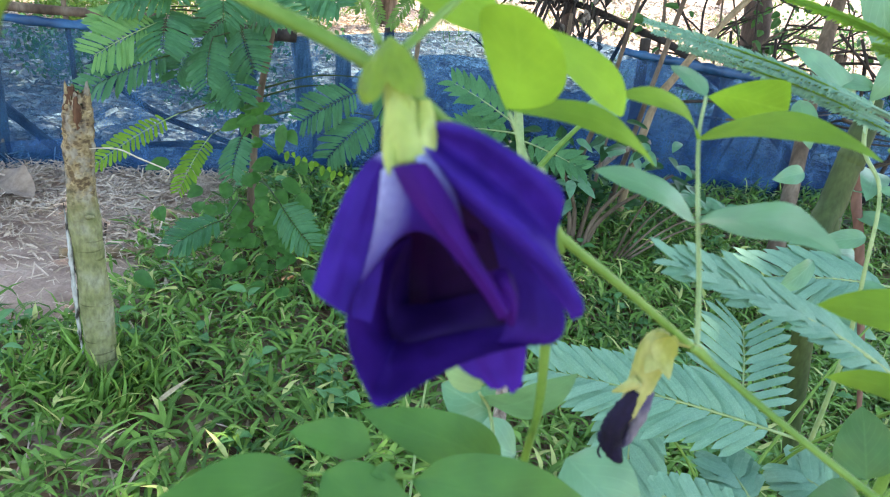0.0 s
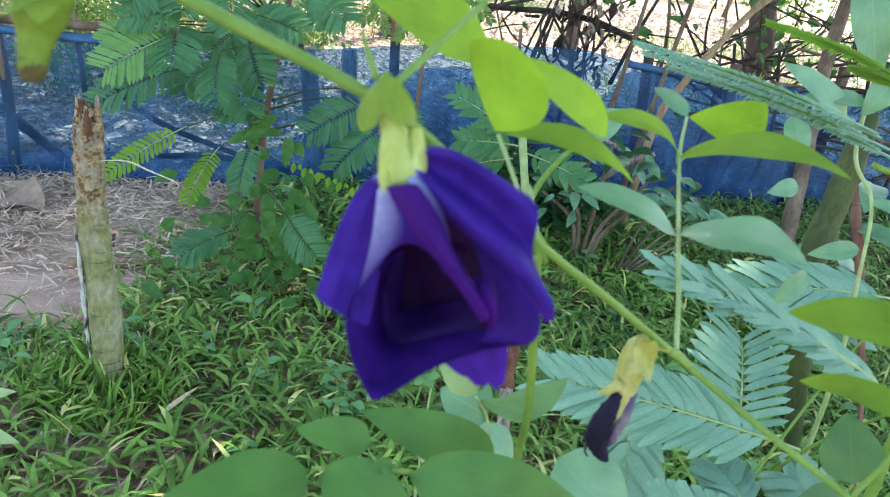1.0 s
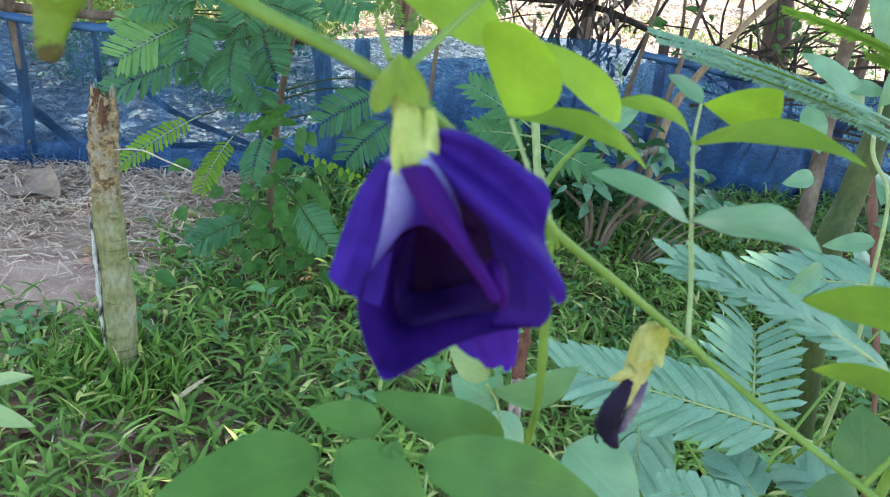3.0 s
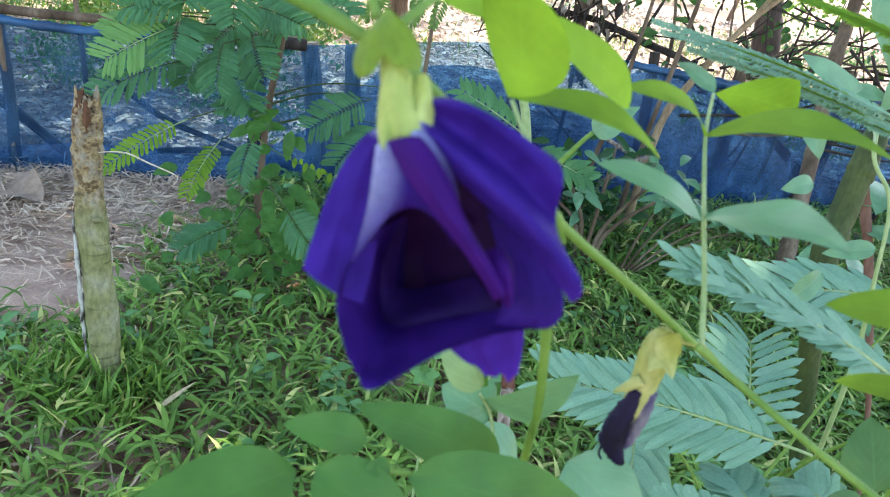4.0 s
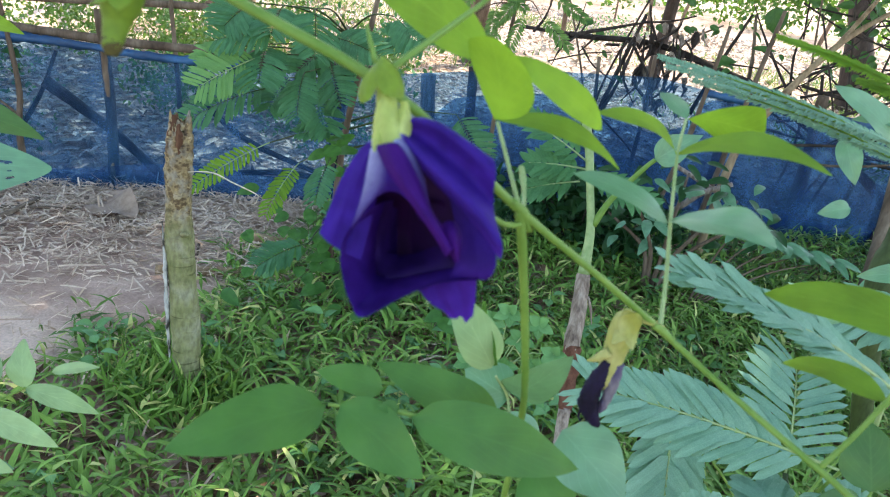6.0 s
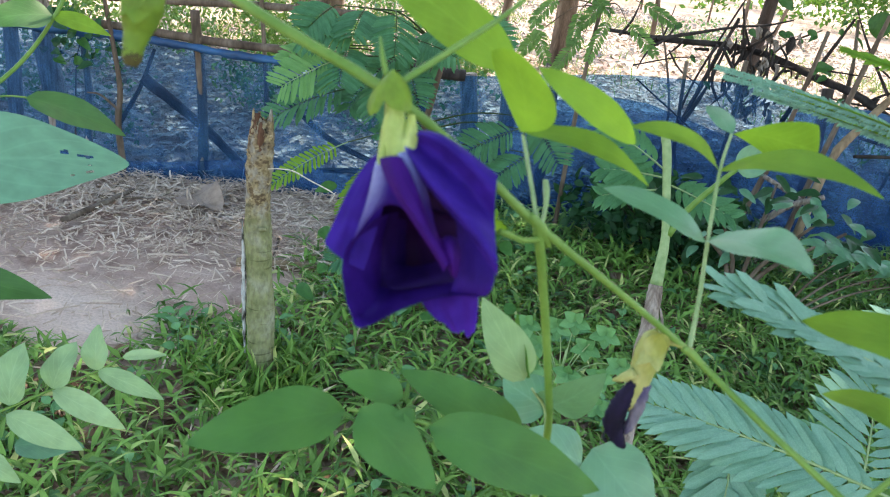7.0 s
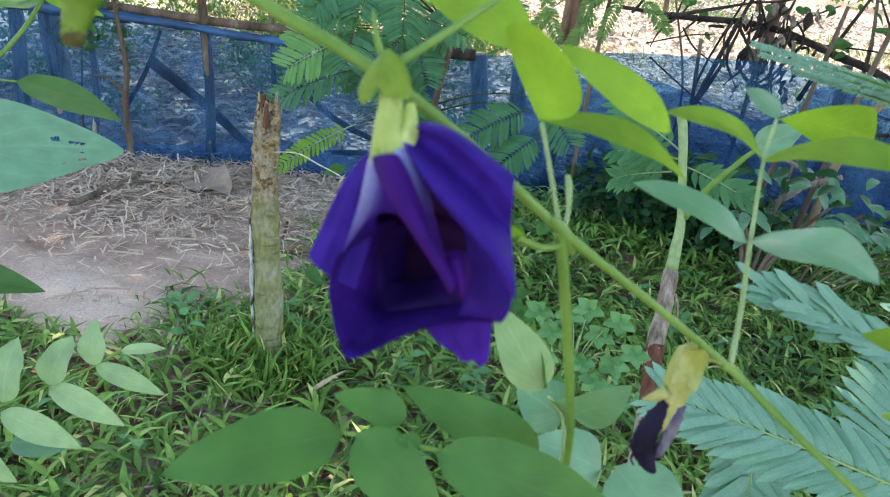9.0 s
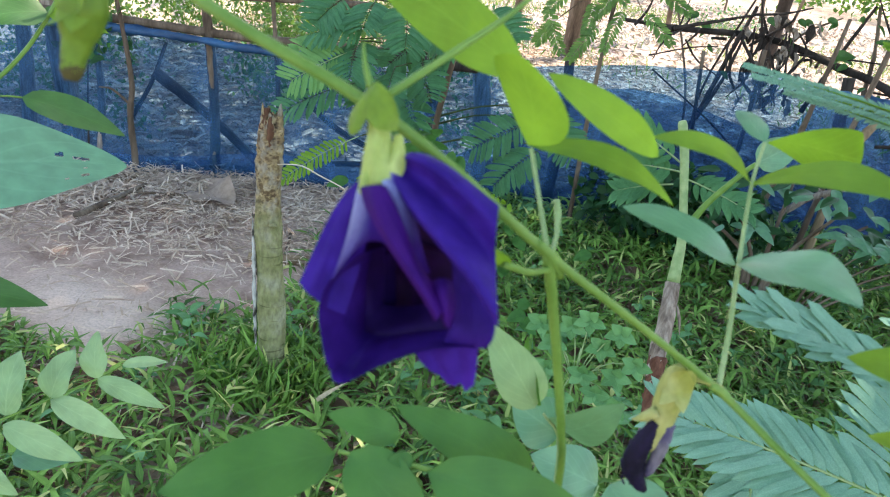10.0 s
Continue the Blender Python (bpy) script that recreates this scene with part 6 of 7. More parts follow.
def build_vine():
    rod("main_stem", [(-0.02, 0.372, 1.300), (0.060, 0.362, 1.268), (0.112, 0.363, 1.250), (0.135, 0.378, 1.232), (0.159, 0.397, 1.208), (0.190, 0.419, 1.182), (0.218, 0.438, 1.158), (0.252, 0.431, 1.140), (0.286, 0.423, 1.124), (0.330, 0.405, 1.108), (0.40, 0.39, 1.10)], [0.0017, 0.0018, 0.0016, 0.0015, 0.0015, 0.0013, 0.0014, 0.0013, 0.0014, 0.0015, 0.0016], STEM, vine, "slightly hairy green stem", n=120, sides=12, rough=0.03, seed=201)
    rod("side_stem", [(0.159, 0.397, 1.208), (0.163, 0.405, 1.185), (0.170, 0.428, 1.13), (0.172, 0.451, 1.082), (0.175, 0.47, 0.95), (0.22, 0.46, 0.5), (0.30, 0.41, 0.0)], [0.0018, 0.0017, 0.0016, 0.0016, 0.0018, 0.0025, 0.003], STEM, vine, n=70, sides=10, rough=0.03, seed=202)
    part("node", mesh_of("node", *tube([(0.156, 0.394, 1.212), (0.160, 0.398, 1.207), (0.163, 0.402, 1.200)], [0.0013, 0.0022, 0.0015], 10, 10), STEM), vine)
    part("node", mesh_of("node", *tube([(0.215, 0.436, 1.160), (0.219, 0.438, 1.158), (0.224, 0.437, 1.155)], [0.0013, 0.0019, 0.0012], 10, 10), STEM), vine)

    # the compound leaf above the blossom
    a = rod("leaf_stalk", [(0.159, 0.397, 1.208), (0.150, 0.411, 1.220), (0.142, 0.424, 1.230)], [0.0008, 0.0007, 0.0007], STEM_PALE, vine, n=24, sides=8, seed=203)
    leaf("leaflet", (0.142, 0.424, 1.231), (0.188, 0.437, 1.2185), 0.0110, (-0.1, -0.50, 0.86), LEAF, a, fold=0.1, droop=0.25)
    broad_leaflet([[(0.1409, 0.4240, 1.2306), (0.1413, 0.4241, 1.2306), (0.1416, 0.4242, 1.2309)], [(0.1347, 0.4211, 1.2403), (0.1424, 0.4197, 1.2401), (0.1619, 0.4150, 1.2349)], [(0.1285, 0.4136, 1.2543), (0.1392, 0.4105, 1.2547), (0.1560, 0.4034, 1.2521)], [(0.1309, 0.4068, 1.2590), (0.1386, 0.4009, 1.2640), (0.1471, 0.3963, 1.2590)]], a)
    leaf("leaflet", (0.143, 0.425, 1.254), (0.178, 0.460, 1.227), 0.0115, (0.1, -0.92, 0.35), LEAF, a, fold=0.1, droop=0.25)
    leaf("leaflet", (0.136, 0.424, 1.252), (0.088, 0.400, 1.281), 0.0190, (0.2, -0.8, 0.45), LEAF, a, fold=0.1, droop=0.05)

    # the tall compound leaf
    b = rod("leaf_stalk", [(0.218, 0.438, 1.158), (0.2165, 0.453, 1.175), (0.214, 0.471, 1.193), (0.2115, 0.494, 1.216), (0.212, 0.504, 1.230)], [0.0010, 0.0009, 0.0008, 0.0007, 0.0006], STEM_PALE, vine, n=30, sides=8, seed=204)
    # bluish leaflets have the reflected sky put into their colour
    leaf("leaflet", (0.2135, 0.470, 1.192), (0.171, 0.446, 1.211), 0.0150, (0.1, -0.45, 0.9), LEAF_GREY, b, fold=0.1, droop=0.12)
    leaf("leaflet", (0.2145, 0.471, 1.193), (0.249, 0.435, 1.202), 0.0270, (0.1, -0.42, 0.9), LEAF_GREY, b, fold=0.18, droop=0.12)
    leaf("leaflet", (0.211, 0.493, 1.216), (0.174, 0.461, 1.233), 0.0125, (-0.1, -0.6, 0.8), LEAF, b, fold=0.1, droop=0.22)
    leaf("leaflet", (0.2115, 0.494, 1.216), (0.270, 0.478, 1.223), 0.0170, (0.0, -0.38, 0.92), LEAF, b, fold=0.1, droop=0.25)
    leaf("leaflet", (0.212, 0.504, 1.230), (0.199, 0.520, 1.237), 0.0100, (0.1, -0.5, 0.86), LEAF_GREY, b, fold=0.1)
    broad_leaflet([[(0.2125, 0.5050, 1.2300), (0.2130, 0.5052, 1.2302), (0.2135, 0.5054, 1.2304)], [(0.2245, 0.5295, 1.2225), (0.2280, 0.5276, 1.2295), (0.2270, 0.5246, 1.2350)], [(0.2380, 0.5278, 1.2130), (0.2420, 0.5257, 1.2265), (0.2390, 0.5200, 1.2400)], [(0.2483, 0.5273, 1.2170), (0.2510, 0.5231, 1.2261), (0.2455, 0.5199, 1.2380)]], b)

    # leaflets that reach in from the side
    c = rod("leaf_stalk", [(0.286, 0.423, 1.124), (0.296, 0.428, 1.142), (0.305, 0.432, 1.165), (0.307, 0.430, 1.185)], [0.0012, 0.001, 0.0008], STEM, vine, n=20, sides=8, seed=205)
    leaf("leaflet", (0.307, 0.430, 1.184), (0.252, 0.445, 1.180), 0.0200, (0.0, -0.50, 0.86), LEAF, c, fold=0.1, droop=0.15)
    leaf("leaflet", (0.304, 0.435, 1.152), (0.270, 0.457, 1.1475), 0.0150, (0.0, -0.30, 0.95), LEAF, c, fold=0.1, droop=0.2)
    deep = rod("leaf_stalk", [(0.40, 0.39, 1.10), (0.415, 0.50, 1.05), (0.3838, 0.5835, 0.9990), (0.3832, 0.5898, 1.0130)], [0.0014, 0.0012, 0.001, 0.0008], STEM, vine, n=20, sides=8, seed=213)
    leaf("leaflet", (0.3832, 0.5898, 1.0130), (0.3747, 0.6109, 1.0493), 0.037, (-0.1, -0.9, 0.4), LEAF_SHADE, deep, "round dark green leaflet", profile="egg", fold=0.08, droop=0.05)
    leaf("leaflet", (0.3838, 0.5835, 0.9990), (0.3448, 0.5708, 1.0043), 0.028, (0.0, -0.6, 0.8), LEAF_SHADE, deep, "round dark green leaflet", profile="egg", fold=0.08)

    # the low compound leaf under the blossom
    d = rod("leaf_stalk", [(0.172, 0.455, 1.075), (0.165, 0.430, 1.095), (0.150, 0.400, 1.115), (0.128, 0.391, 1.120), (0.102, 0.385, 1.119)], [0.0012, 0.001, 0.001, 0.0009, 0.0007], STEM, vine, n=30, sides=8, seed=206)
    # leaflets here take the vine green that is darkened for shade
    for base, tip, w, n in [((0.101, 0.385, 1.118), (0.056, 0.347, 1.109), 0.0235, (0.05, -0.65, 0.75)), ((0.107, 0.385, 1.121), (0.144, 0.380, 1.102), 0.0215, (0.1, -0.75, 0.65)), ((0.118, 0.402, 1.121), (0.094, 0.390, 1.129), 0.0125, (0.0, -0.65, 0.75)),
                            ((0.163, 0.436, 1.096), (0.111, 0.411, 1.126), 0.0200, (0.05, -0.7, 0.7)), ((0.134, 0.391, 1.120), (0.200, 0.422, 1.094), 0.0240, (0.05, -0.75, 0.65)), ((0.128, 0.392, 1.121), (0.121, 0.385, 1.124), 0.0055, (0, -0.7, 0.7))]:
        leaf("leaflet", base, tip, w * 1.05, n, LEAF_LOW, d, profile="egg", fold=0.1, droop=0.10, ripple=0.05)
    # leaves behind the side stem
    e = rod("leaf_stalk", [(0.174, 0.462, 1.02), (0.166, 0.50, 1.035), (0.158, 0.532, 1.046), (0.150, 0.515, 1.070)], [0.0012, 0.001, 0.0009, 0.0007], STEM_PALE, vine, n=20, sides=8, seed=207)
    for base, tip, w, n, mat in [((0.157, 0.540, 1.046), (0.188, 0.480, 1.114), 0.026, (0.2, -0.9, 0.3), LEAF_GREY), ((0.158, 0.535, 1.046), (0.130, 0.530, 1.060), 0.030, (0.0, -0.8, 0.6), LEAF_GREY), ((0.150, 0.487, 1.092), (0.126, 0.467, 1.140), 0.022, (0.25, -0.85, 0.45), LEAF_PALE), ((0.151, 0.489, 1.092), (0.141, 0.482, 1.130), 0.013, (-0.6, -0.75, 0.2), LEAF_LOW),
                                 ((0.191, 0.470, 1.078), (0.226, 0.455, 1.060), 0.034, (0.0, -0.8, 0.6), LEAF_GREY), ((0.180, 0.465, 1.055), (0.205, 0.455, 1.035), 0.03, (0, -.8, .6), LEAF_LOW), ((0.182, 0.597, 0.972), (0.138, 0.577, 0.993), 0.036, (0, -0.6, 0.8), LEAF_GREY)]:
        leaf("leaflet", base, tip, w, n, mat, e, profile="egg", fold=0.12, droop=0.08)
    rod("leaflet_stalk", [(0.1745, 0.464, 1.0), (0.180, 0.53, 0.985), (0.182, 0.597, 0.972)], [0.001, 0.0009, 0.0007], STEM_PALE, e, n=14, sides=8, seed=212)
    # unopened shoot beside the node
    rod("young_shoot", [(0.160, 0.398, 1.208), (0.158, 0.410, 1.2095), (0.1555, 0.418, 1.2135), (0.154, 0.420, 1.2165), (0.1548, 0.4195, 1.2150)], [0.0008, 0.0007, 0.0012, 0.0010, 0.0005], STEM_PALE, vine, n=18, sides=8, seed=208)
    rod("young_shoot", [(0.160, 0.398, 1.203), (0.157, 0.386, 1.206), (0.152, 0.374, 1.212)], [0.0010, 0.0009, 0.0012], STEM, vine, n=14, sides=8, seed=209)
    leaf("small_bract", (0.153, 0.376, 1.211), (0.150, 0.371, 1.217), 0.004, (0, -0.9, 0.3), LEAF, vine, profile="egg")
    rod("tendril", [(0.119, 0.362, 1.252), (0.127, 0.385, 1.262), (0.135, 0.405, 1.272), (0.142, 0.42, 1.283)], [0.0011, 0.001, 0.0008, 0.0006], STEM, vine, n=18, sides=8, seed=210)
    rod("tendril", [(0.116, 0.360, 1.254), (0.113, 0.362, 1.259), (0.110, 0.366, 1.263)], [0.0009, 0.0007, 0.0004], STEM, vine, n=10, sides=6, seed=211)


build_vine()

# the blossom's own axes: x to its right, y up, z to its front, in millimetres
FACE = pose(0.1275, 0.3514, 1.2357, 66.3, 0, 5.3) @ pose(0, 0, 0, 0, 0, 8.8)


def build_blossom():
    def place(p):
        p = np.asarray(p, float).reshape(-1, 3) * 0.00105
        m = np.array(FACE)
        return p @ m[:3, :3].T + m[:3, 3]

    def sheet(name, rows, mat, parent, label="", ruffle=0.35, seed=1, notch=0.0, crease=1.3):
        p, f, uv = bezier_sheet(rows)
        local = np.random.default_rng(seed)
        ph = local.random(4) * 6.28
        u, v = uv[:, 0].reshape(26, 18), uv[:, 1].reshape(26, 18)
        p[..., 2] += ruffle * u ** 2 * (np.sin(v * 9 + ph[0]) + 0.6 * np.sin(v * 17 + ph[1])) + 0.25 * np.sin(u * 7 + v * 5 + ph[2])
        ridge = np.abs(((v * 2.6 + 0.35 * u + ph[0]) % 1.0) - 0.5) * 2 - 0.5
        ridge2 = np.abs(((v * 4.7 - 0.8 * u + ph[1]) % 1.0) - 0.5) * 2 - 0.5
        p[..., 2] += crease * np.sin(np.pi * np.clip(u, 0, 1)) ** 0.5 * (ridge + 0.4 * ridge2) * (0.3 + 0.7 * u)
        p[..., 1] += notch * u ** 6 * (np.sin(v * 13 + ph[3]) + 0.5 * np.sin(v * 23))
        return part(name, mesh_of(name, place(p), f, mat, uv), parent, label)

    tube_line = [(-4.6, 18.5, -3), (-4.2, 14, -1), (-3.2, 8, 0), (-2.0, 2, 1), (-1.2, -2, 1.5)]
    v, f = tube(tube_line, [1.8, 2.4, 2.8, 3.7, 3.6], 26, 18, 0.015, 3)
    flower = part("blossom", mesh_of("blossom", place(v), f, CALYX), vine, "drooping violet blossom in a green calyx")
    sheet("bract", [[(-5, 21.5, 0), (-5.4, 21.5, 1), (-5.8, 21, 0)], [(-4, 18, 4), (-8.5, 19, 5), (-11.5, 17, 0)], [(-5, 12, 5), (-9, 10.5, 6), (-12, 11, 0)], [(-7, 10, 3.5), (-8.6, 8.4, 4), (-10, 9.5, 1)]], BRACT, flower, "rounded green bract", 0.1, 2, crease=0.25)
    sheet("bract", [[(-6, 21.5, 0), (-5, 22.5, 1), (-4, 21.5, 0)], [(-7.5, 18, 4), (-3, 19, 7), (1, 18, 1)], [(-6.5, 13, 5), (-2, 12.5, 8), (2.2, 12.5, 1)], [(-3.5, 11, 5), (-1.2, 9.5, 6), (1.2, 10.5, 3)]], BRACT, flower, "rounded green bract", 0.1, 3, crease=0.25)
    for k, (x0, x1, up) in enumerate(((-7.2, -2.2, 0.4), (-4.2, 1.6, 0.0), (-1.4, 4.6, 1.8))):
        m = (x0 + x1) / 2
        sheet("sepal", [[(m - 1.0, 10, 1.5), (m, 10, 3.0), (m + 1.0, 10, 1.5)], [(x0 + .9, 5, 1), (m, 5, 5.0), (x1 - .9, 5, 1)], [(x0, 0 + up, 1), (m, 0 + up, 6.8), (x1, 0 + up, 1)], [(m - .8, -3.6 + up, 5.2), (m, -5.6 + up, 5.8), (m + .8, -3.6 + up, 5.2)]], CALYX, flower, "pointed green sepal", 0.05, 4 + k, crease=0.15)
    sheet("petal", [[(-7, 1, -3), (-6, 1, -2), (-4, 0, -3)], [(-13.5, -1.5, -5), (-9, -8, 0), (-5, -8, -4)], [(-17, -14, -4), (-13, -18, 3), (-6, -20, -4)], [(-19.8, -25, 0), (-15, -29.5, 2), (-9, -31.5, -3)]], PETAL, flower, "blue-violet outer petal", 0.4, 11)
    sheet("petal", [[(-6.5, -3.0, 3.0), (-5.0, -1.8, 4.3), (-1.1, -3.6, 8.7), (-0.5, -3.3, 7.0)], [(-7.0, -10.1, 4.5), (-2.9, -7.1, 11.7), (2.4, -12.4, 13.2), (1.4, -11.8, 9.7)], [(-7.6, -15.4, 4.5), (0.7, -18.7, 13.9), (-6.9, -13.2, 4.2), (6.1, -15.2, 6.3)], [(-10.7, -24.4, 3.0), (-8.0, -22.7, 7.0), (-0.4, -3.9, 8.0), (7.8, -21.3, 6.0)]], PETAL_WHITE, flower, "violet petal with a white claw", 0.2, 12, crease=0.5)
    sheet("petal", [[(-1.5, -15.1, -5.0), (-6.5, -24.1, -22.0), (-3.5, -36.0, -15.0)], [(-4.9, -16.5, 2.5), (-16.6, -26.2, -19.8), (-7.9, -38.8, -7.5)], [(-6.1, -19.4, 5.5), (-16.8, -20.3, -5.7), (-7.5, -44.2, -1.5)], [(-9.1, -21.7, 4.0), (-17.1, -30.2, 2.5), (-8.9, -44.2, 3.0)]], PETAL_LIP, flower, "violet lip of the blossom, darkened for shade", 0.4, 13, crease=1.3)
    sheet("petal", [[(-7.7, -28.3, -16.0), (-3.3, -29.4, -18.5), (-2.0, -31.7, -30.0), (10.0, -27.8, -10.0)], [(-9.6, -39.2, -12.7), (-8.0, -36.3, -18.2), (2.4, -35.1, -21.4), (15.4, -33.7, -6.7)], [(-7.5, -44.0, 1.2), (0.6, -42.2, -6.8), (-3.4, -39.4, -1.3), (22.3, -33.5, -4.8)], [(-8.9, -44.2, 3.0), (-6.7, -52.2, 2.0), (2.5, -34.8, 5.5), (24.4, -35.4, 0.0)]], PETAL_LIP, flower, "lower fold of the violet lip, darkened for shade", 0.4, 25, crease=1.2)
    sheet("petal", [[(-4.1, -2.8, 8.0), (0.6, -2.2, 12.0), (1.8, -2.2, 8.0)], [(-2.1, -9.7, 10.7), (4.0, -9.2, 18.7), (9.6, -11.2, 14.5)], [(9.5, -20.2, 11.8), (11.7, -17.8, 16.5), (7.3, -16.7, 4.5)], [(14.6, -30.0, 7.0), (17.1, -28.7, 12.0), (16.4, -25.5, 5.0)]], PETAL_HOOD, flower, "narrow folded violet hood petal", 0.3, 14, crease=0.8)
    sheet("petal", [[(-0.3, -0.9, 5.0), (1.7, 0.1, 5.5), (2.7, -0.3, 4.0)], [(2.6, -6.6, 8.8), (8.9, -5.3, 12.1), (9.0, -7.1, 4.3)], [(7.1, -11.7, 6.7), (9.5, -11.9, 8.9), (7.0, -11.4, 0.2)], [(8.4, -20.3, 3.0), (9.7, -19.6, 0.5), (10.2, -20.4, -4.0)]], PETAL_STREAK, flower, "pale blue-white fold beside the hood", 0.2, 24, crease=0.4)
    sheet("petal", [[(-0.8, 2.3, 1.0), (1.3, 2.3, 7.4), (-2.6, 6.1, -7.8), (1.8, 3.8, 4.6), (0.9, 5.6, -2.0)], [(7.3, -11.5, 3.8), (20.0, -13.1, 47.2), (-12.5, 16.7, -66.0), (19.7, -2.7, 42.6), (7.1, 10.6, -4.0)], [(16.0, -13.2, 8.2), (21.8, -13.6, 40.4), (14.4, -3.7, -36.4), (21.2, -5.6, 29.1), (18.9, -0.3, 1.5)], [(28.1, -30.2, 5.0), (32.1, -25.4, 36.3), (19.5, -15.1, -39.2), (28.9, -13.3, 29.0), (25.4, -4.3, 1.0)]], PETAL, flower, "pleated violet side petal", 0.3, 16, crease=0.9)
    sheet("petal", [[(13.7, -14.1, -5.0), (18.2, -15.1, -3.0), (22.6, -17.5, -1.0)], [(17.0, -23.8, -2.8), (18.9, -19.4, 3.1), (25.1, -23.6, -0.7)], [(17.8, -34.9, 3.8), (24.6, -33.8, 9.2), (30.1, -31.3, 7.2)], [(13.8, -35.9, -3.0), (20.9, -35.5, -0.5), (24.8, -35.4, 0.0)]], PETAL_LIP, flower, "violet fold under the side petal, darkened for shade", 0.4, 17, crease=0.8)
    sheet("petal", [[(12.7, -21.7, 3.0), (15.9, -20.1, 9.0), (16.8, -21.4, 3.0)], [(12.3, -25.2, 6.3), (17.8, -21.9, 17.9), (19.1, -24.5, 4.5)], [(15.0, -28.4, 5.2), (18.5, -30.9, 11.8), (18.1, -28.3, 4.5)], [(16.5, -31.1, 4.0), (17.9, -31.6, 6.5), (17.6, -30.8, 3.0)]], PETAL_HOOD, flower, "small rolled lobe beside the hood", 0.2, 22, crease=0.5)
    # dark sheets fill the slit and throat in place of shade
    sheet("petal", [[(0.9, -1.9, -5.0), (5.7, -2.6, -8.5), (11.9, -4.2, -6.0)], [(1.4, -14.0, -15.2), (8.2, -12.0, -12.8), (23.6, -13.6, -6.0)], [(0.8, -16.2, -22.3), (8.7, -14.6, -15.5), (21.1, -19.2, -6.0)], [(2.2, -35.6, -22.0), (15.9, -35.8, -10.0), (22.9, -33.6, -6.0)]], PETAL_DEEP_SHADE, flower, "dark sheet behind the hood, standing in for shade", 0.2, 15, crease=0.2)
    sheet("petal", [[(-4.3, -9.0, -6.0), (-1.9, -12.0, -16.5), (11.4, -14.6, -9.0)], [(-17.4, -20.2, -17.3), (-12.9, -17.9, -53.4), (14.0, -20.7, -17.2)], [(-12.7, -33.7, -18.2), (-3.1, -33.1, -46.8), (18.0, -31.5, -14.8)], [(-10.0, -41.1, -13.0), (-2.0, -39.9, -26.0), (16.7, -35.0, -11.0)]], PETAL_DEEP_SHADE, flower, "dark sheet in the throat, standing in for deep shade", 0.2, 20, crease=0.2)
    sheet("petal", [[(-4.4, -17.3, -9.0), (-2.6, -15.9, -8.5), (-1.5, -16.7, -14.0)], [(-8.7, -25.3, -18.0), (-4.6, -25.1, -15.8), (-2.9, -24.3, -22.5)], [(-7.5, -32.3, -19.0), (-3.4, -33.2, -16.0), (-2.3, -32.7, -21.0)]], PETAL_HALF_SHADE, flower, "inner fold in the throat, darkened for shade", 0.3, 23, crease=0.4)
    sheet("petal", [[(-6.1, -28.3, -13.0), (-2.2, -29.1, -14.3), (-1.9, -31.1, -24.7), (11.8, -26.2, -8.0)], [(-6.1, -34.3, -8.0), (-1.4, -34.4, -9.7), (0.1, -31.8, -12.1), (16.0, -31.9, -4.0)], [(-5.0, -35.3, -7.0), (-0.0, -37.3, -9.0), (-0.6, -35.3, -12.5), (16.7, -32.2, -4.0)]], PETAL_HALF_SHADE, flower, "added dark lining of the lip, shade in its colour", 0.2, 26, crease=0.4)
    sheet("petal", [[(-0.9, -15.4, -3.0), (-4.9, -24.8, -18.0), (-3.3, -34.4, -13.0)], [(-1.7, -15.6, 0.5), (-6.9, -24.9, -14.5), (-4.3, -34.7, -9.5)], [(-2.2, -16.4, 2.0), (-8.6, -25.3, -13.0), (-5.5, -35.5, -8.0)]], PETAL_HALF_SHADE, flower, "added dark lining of the lip, shade in its colour", 0.2, 27, crease=0.4)
    sheet("petal", [[(3, -33, -13), (12, -31, -15), (21, -31, -10)], [(4, -38, -10), (13, -37, -10), (22, -36, -8)], [(8, -42, -10), (14, -43, -12), (21.5, -41, -10)], [(12, -44.5, -12), (17, -47.5, -13), (20.8, -46, -12)]], PETAL_LIGHT, flower, "lighter violet petal behind", 0.4, 18, 0.7)


build_blossom()


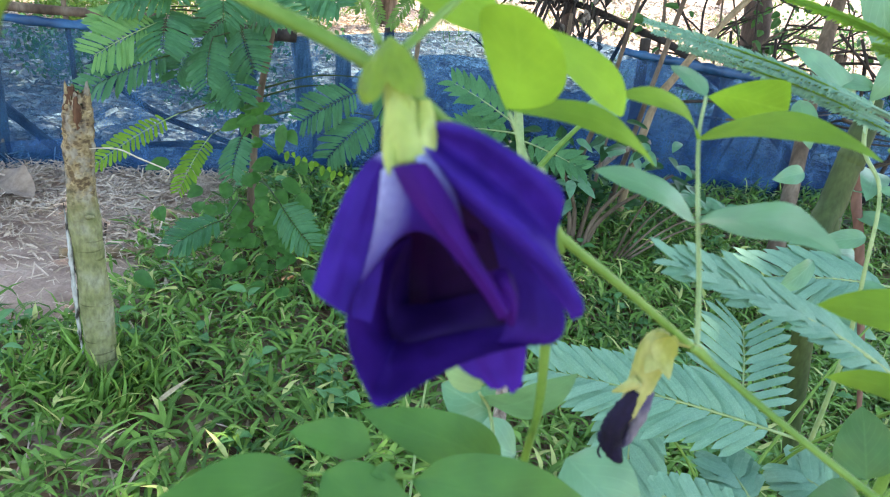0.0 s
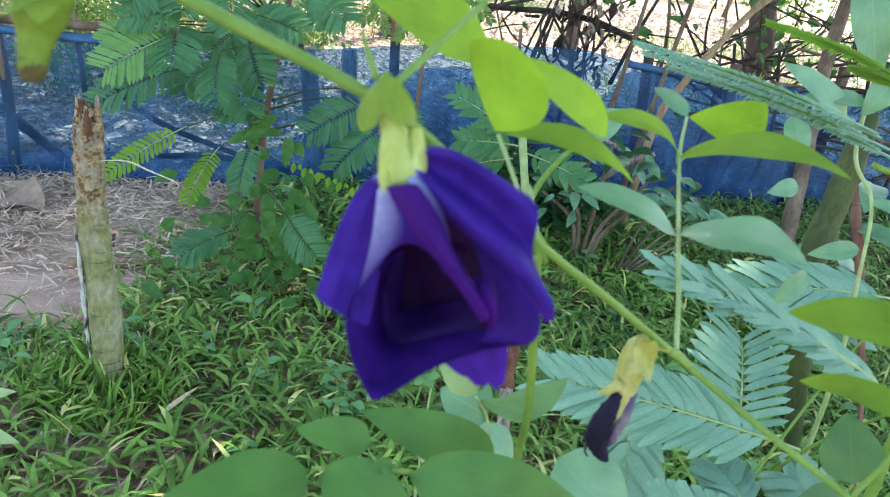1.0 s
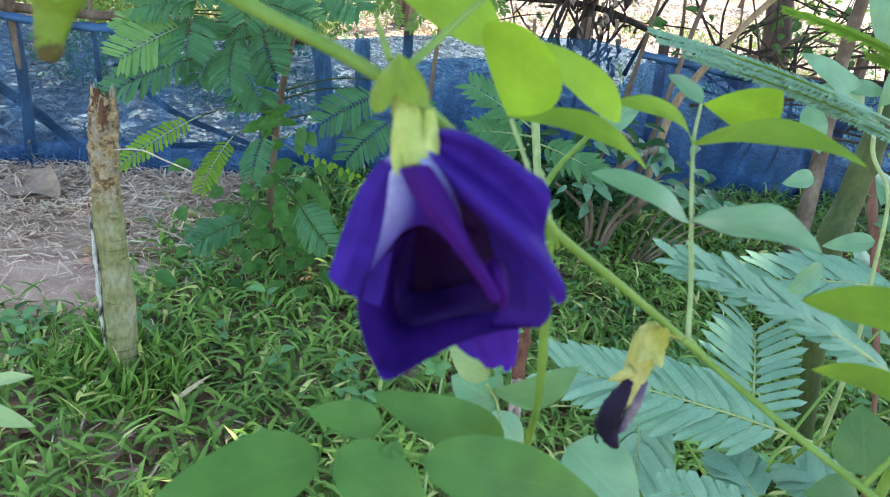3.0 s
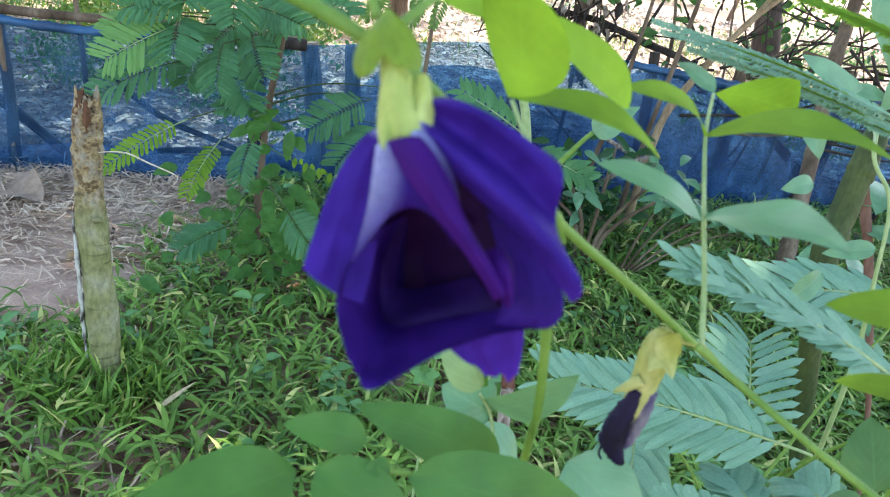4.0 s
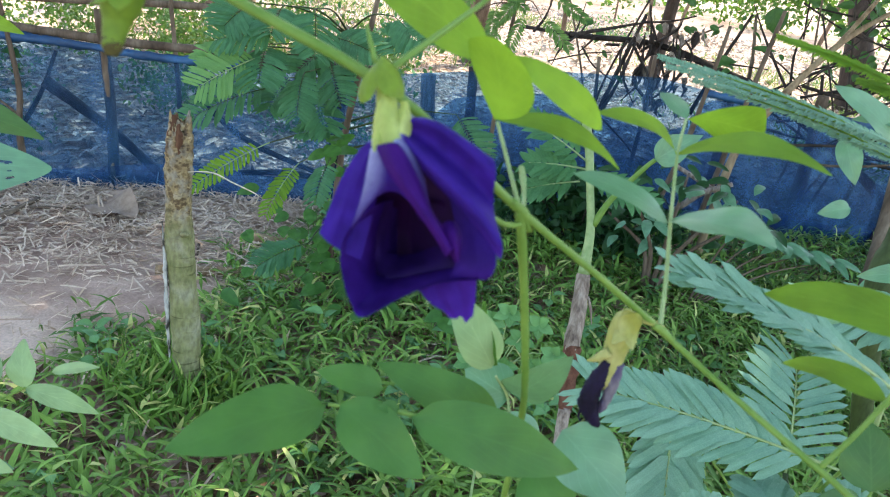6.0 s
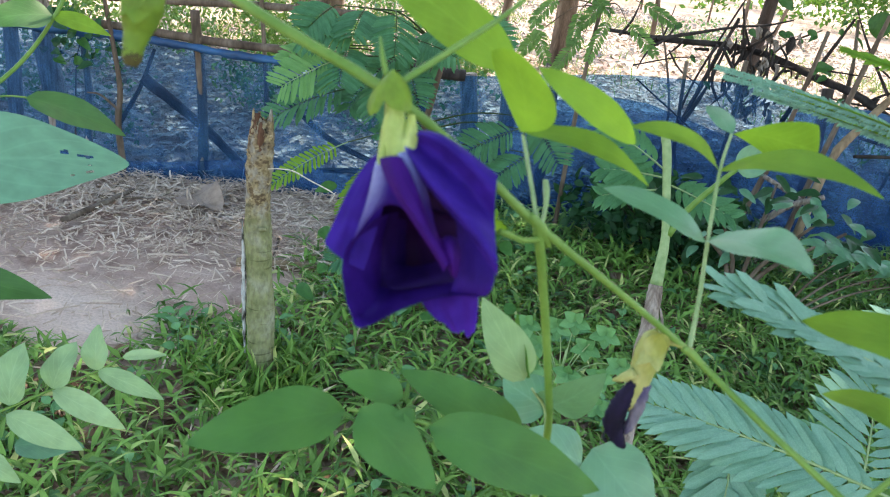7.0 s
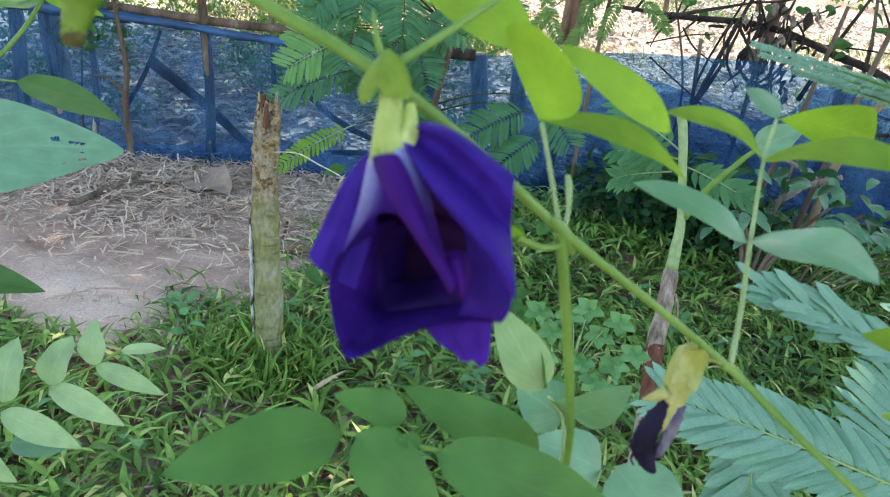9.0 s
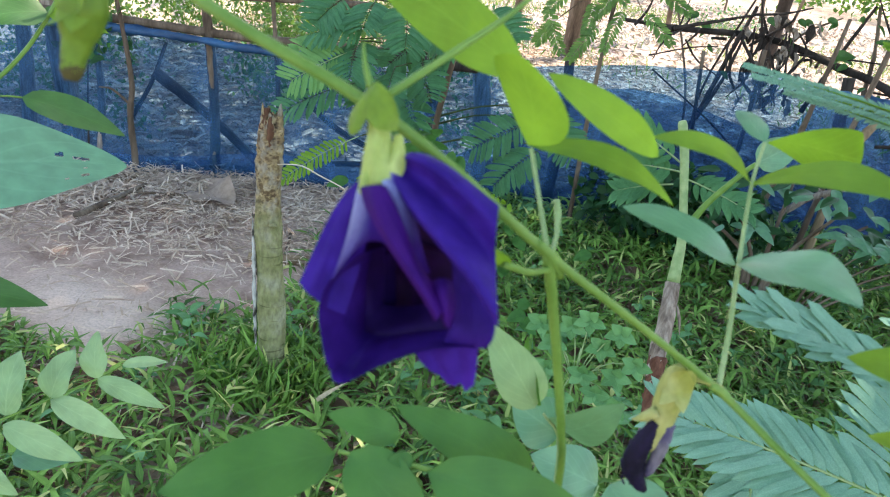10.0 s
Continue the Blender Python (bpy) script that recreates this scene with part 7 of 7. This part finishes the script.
def build_bud_and_withered():
    bud = part("bud", mesh_of("bud", *tube([(0.0585, 0.3340, 1.2745), (0.0580, 0.3325, 1.2705), (0.0575, 0.3310, 1.2655), (0.0570, 0.3300, 1.2610), (0.0568, 0.3290, 1.2575), (0.0568, 0.3278, 1.2545), (0.0570, 0.3265, 1.2510)], [0.0011, 0.0040, 0.0056, 0.0050, 0.0035, 0.0029, 0.0024], 30, 18, 0.012, 5), BRACT), vine, "green unopened bud with a brown tip")
    for k, (dx, sweep) in enumerate(((-0.0022, -0.20), (0.0026, 0.12))):
        v, f, uv = blades((0.0583 + dx * 0.4, 0.3275, 1.2735), (sweep, -0.25, -1), (dx * 260, -1.0, 0.25), 0.0135, 0.0100, "egg", 14, 9, -0.35, -0.30, 0.02, k)
        part("bract", mesh_of("bract", v, f, BRACT, uv), bud, "rounded green bract wrapped round the bud")
    rod("tip", [(0.0568, 0.3273, 1.2530), (0.0570, 0.3266, 1.2510), (0.0571, 0.3260, 1.2492)], [0.0027, 0.0026, 0.0016], BUD_TIP, bud, "brown dried tip", n=10, sides=12, rough=0.06, seed=6)
    rod("bud_stalk", [(0.040, 0.364, 1.2765), (0.050, 0.348, 1.280), (0.0585, 0.334, 1.2745)], [0.0011, 0.001, 0.0012], STEM, vine, n=10, sides=8, seed=7)
    rod("flower_stalk", [(0.219, 0.438, 1.159), (0.212, 0.436, 1.161), (0.207, 0.436, 1.160)], [0.0011, 0.0012, 0.0016], CALYX_OLD, vine, n=10, sides=8, seed=8)
    old = part("withered_blossom", mesh_of("withered_blossom", *tube([(0.2055, 0.436, 1.1635), (0.2050, 0.436, 1.160), (0.2042, 0.436, 1.154), (0.2035, 0.4365, 1.147), (0.2030, 0.437, 1.139), (0.2020, 0.437, 1.131), (0.2015, 0.4375, 1.126)], [0.0028, 0.0052, 0.0058, 0.0050, 0.0045, 0.0040, 0.0022], 34, 16, 0.012, 9), CALYX_OLD), vine, "withered blossom in a yellowing calyx")
    for k, (dx, sweep) in enumerate(((-0.0025, -0.25), (0.0022, 0.10))):
        v, f, uv = blades((0.2060 + dx * 0.3, 0.4297, 1.1665), (sweep, -0.12, -1), (dx * 200, -1, 0.25), 0.0150, 0.0100, "egg", 12, 9, -0.4, -0.25, 0.04, k)
        part("bract", mesh_of("bract", v, f, CALYX_OLD, uv), old, "rounded yellow-green bract")
    rod("sepal", [(0.2010, 0.432, 1.146), (0.197, 0.432, 1.142), (0.1935, 0.432, 1.1395)], [0.0022, 0.0017, 0.0004], CALYX_OLD, old, "curled dry sepal", n=10, sides=7, seed=10)
    rod("shrivelled_petal", [(0.2015, 0.4335, 1.141), (0.1995, 0.434, 1.132), (0.1980, 0.435, 1.123), (0.1985, 0.436, 1.116), (0.2020, 0.437, 1.110), (0.2045, 0.438, 1.1070)], [0.0016, 0.0034, 0.0042, 0.0041, 0.0026, 0.0012], WITHERED, old, "dark shrivelled violet petals", n=40, sides=16, rough=0.07, seed=11)
    rod("dry_petal", [(0.206, 0.4355, 1.140), (0.2055, 0.436, 1.129), (0.2045, 0.437, 1.119), (0.2035, 0.4375, 1.114)], [0.0024, 0.0027, 0.0020, 0.0008], WITHERED_PALE, old, "pale dried petal edge", n=22, sides=12, rough=0.1, seed=12)
    rod("style", [(0.196, 0.437, 1.115), (0.1955, 0.437, 1.110), (0.197, 0.437, 1.1075)], [0.0005, 0.0004], WITHERED, old, n=8, sides=5, seed=13)


build_bud_and_withered()
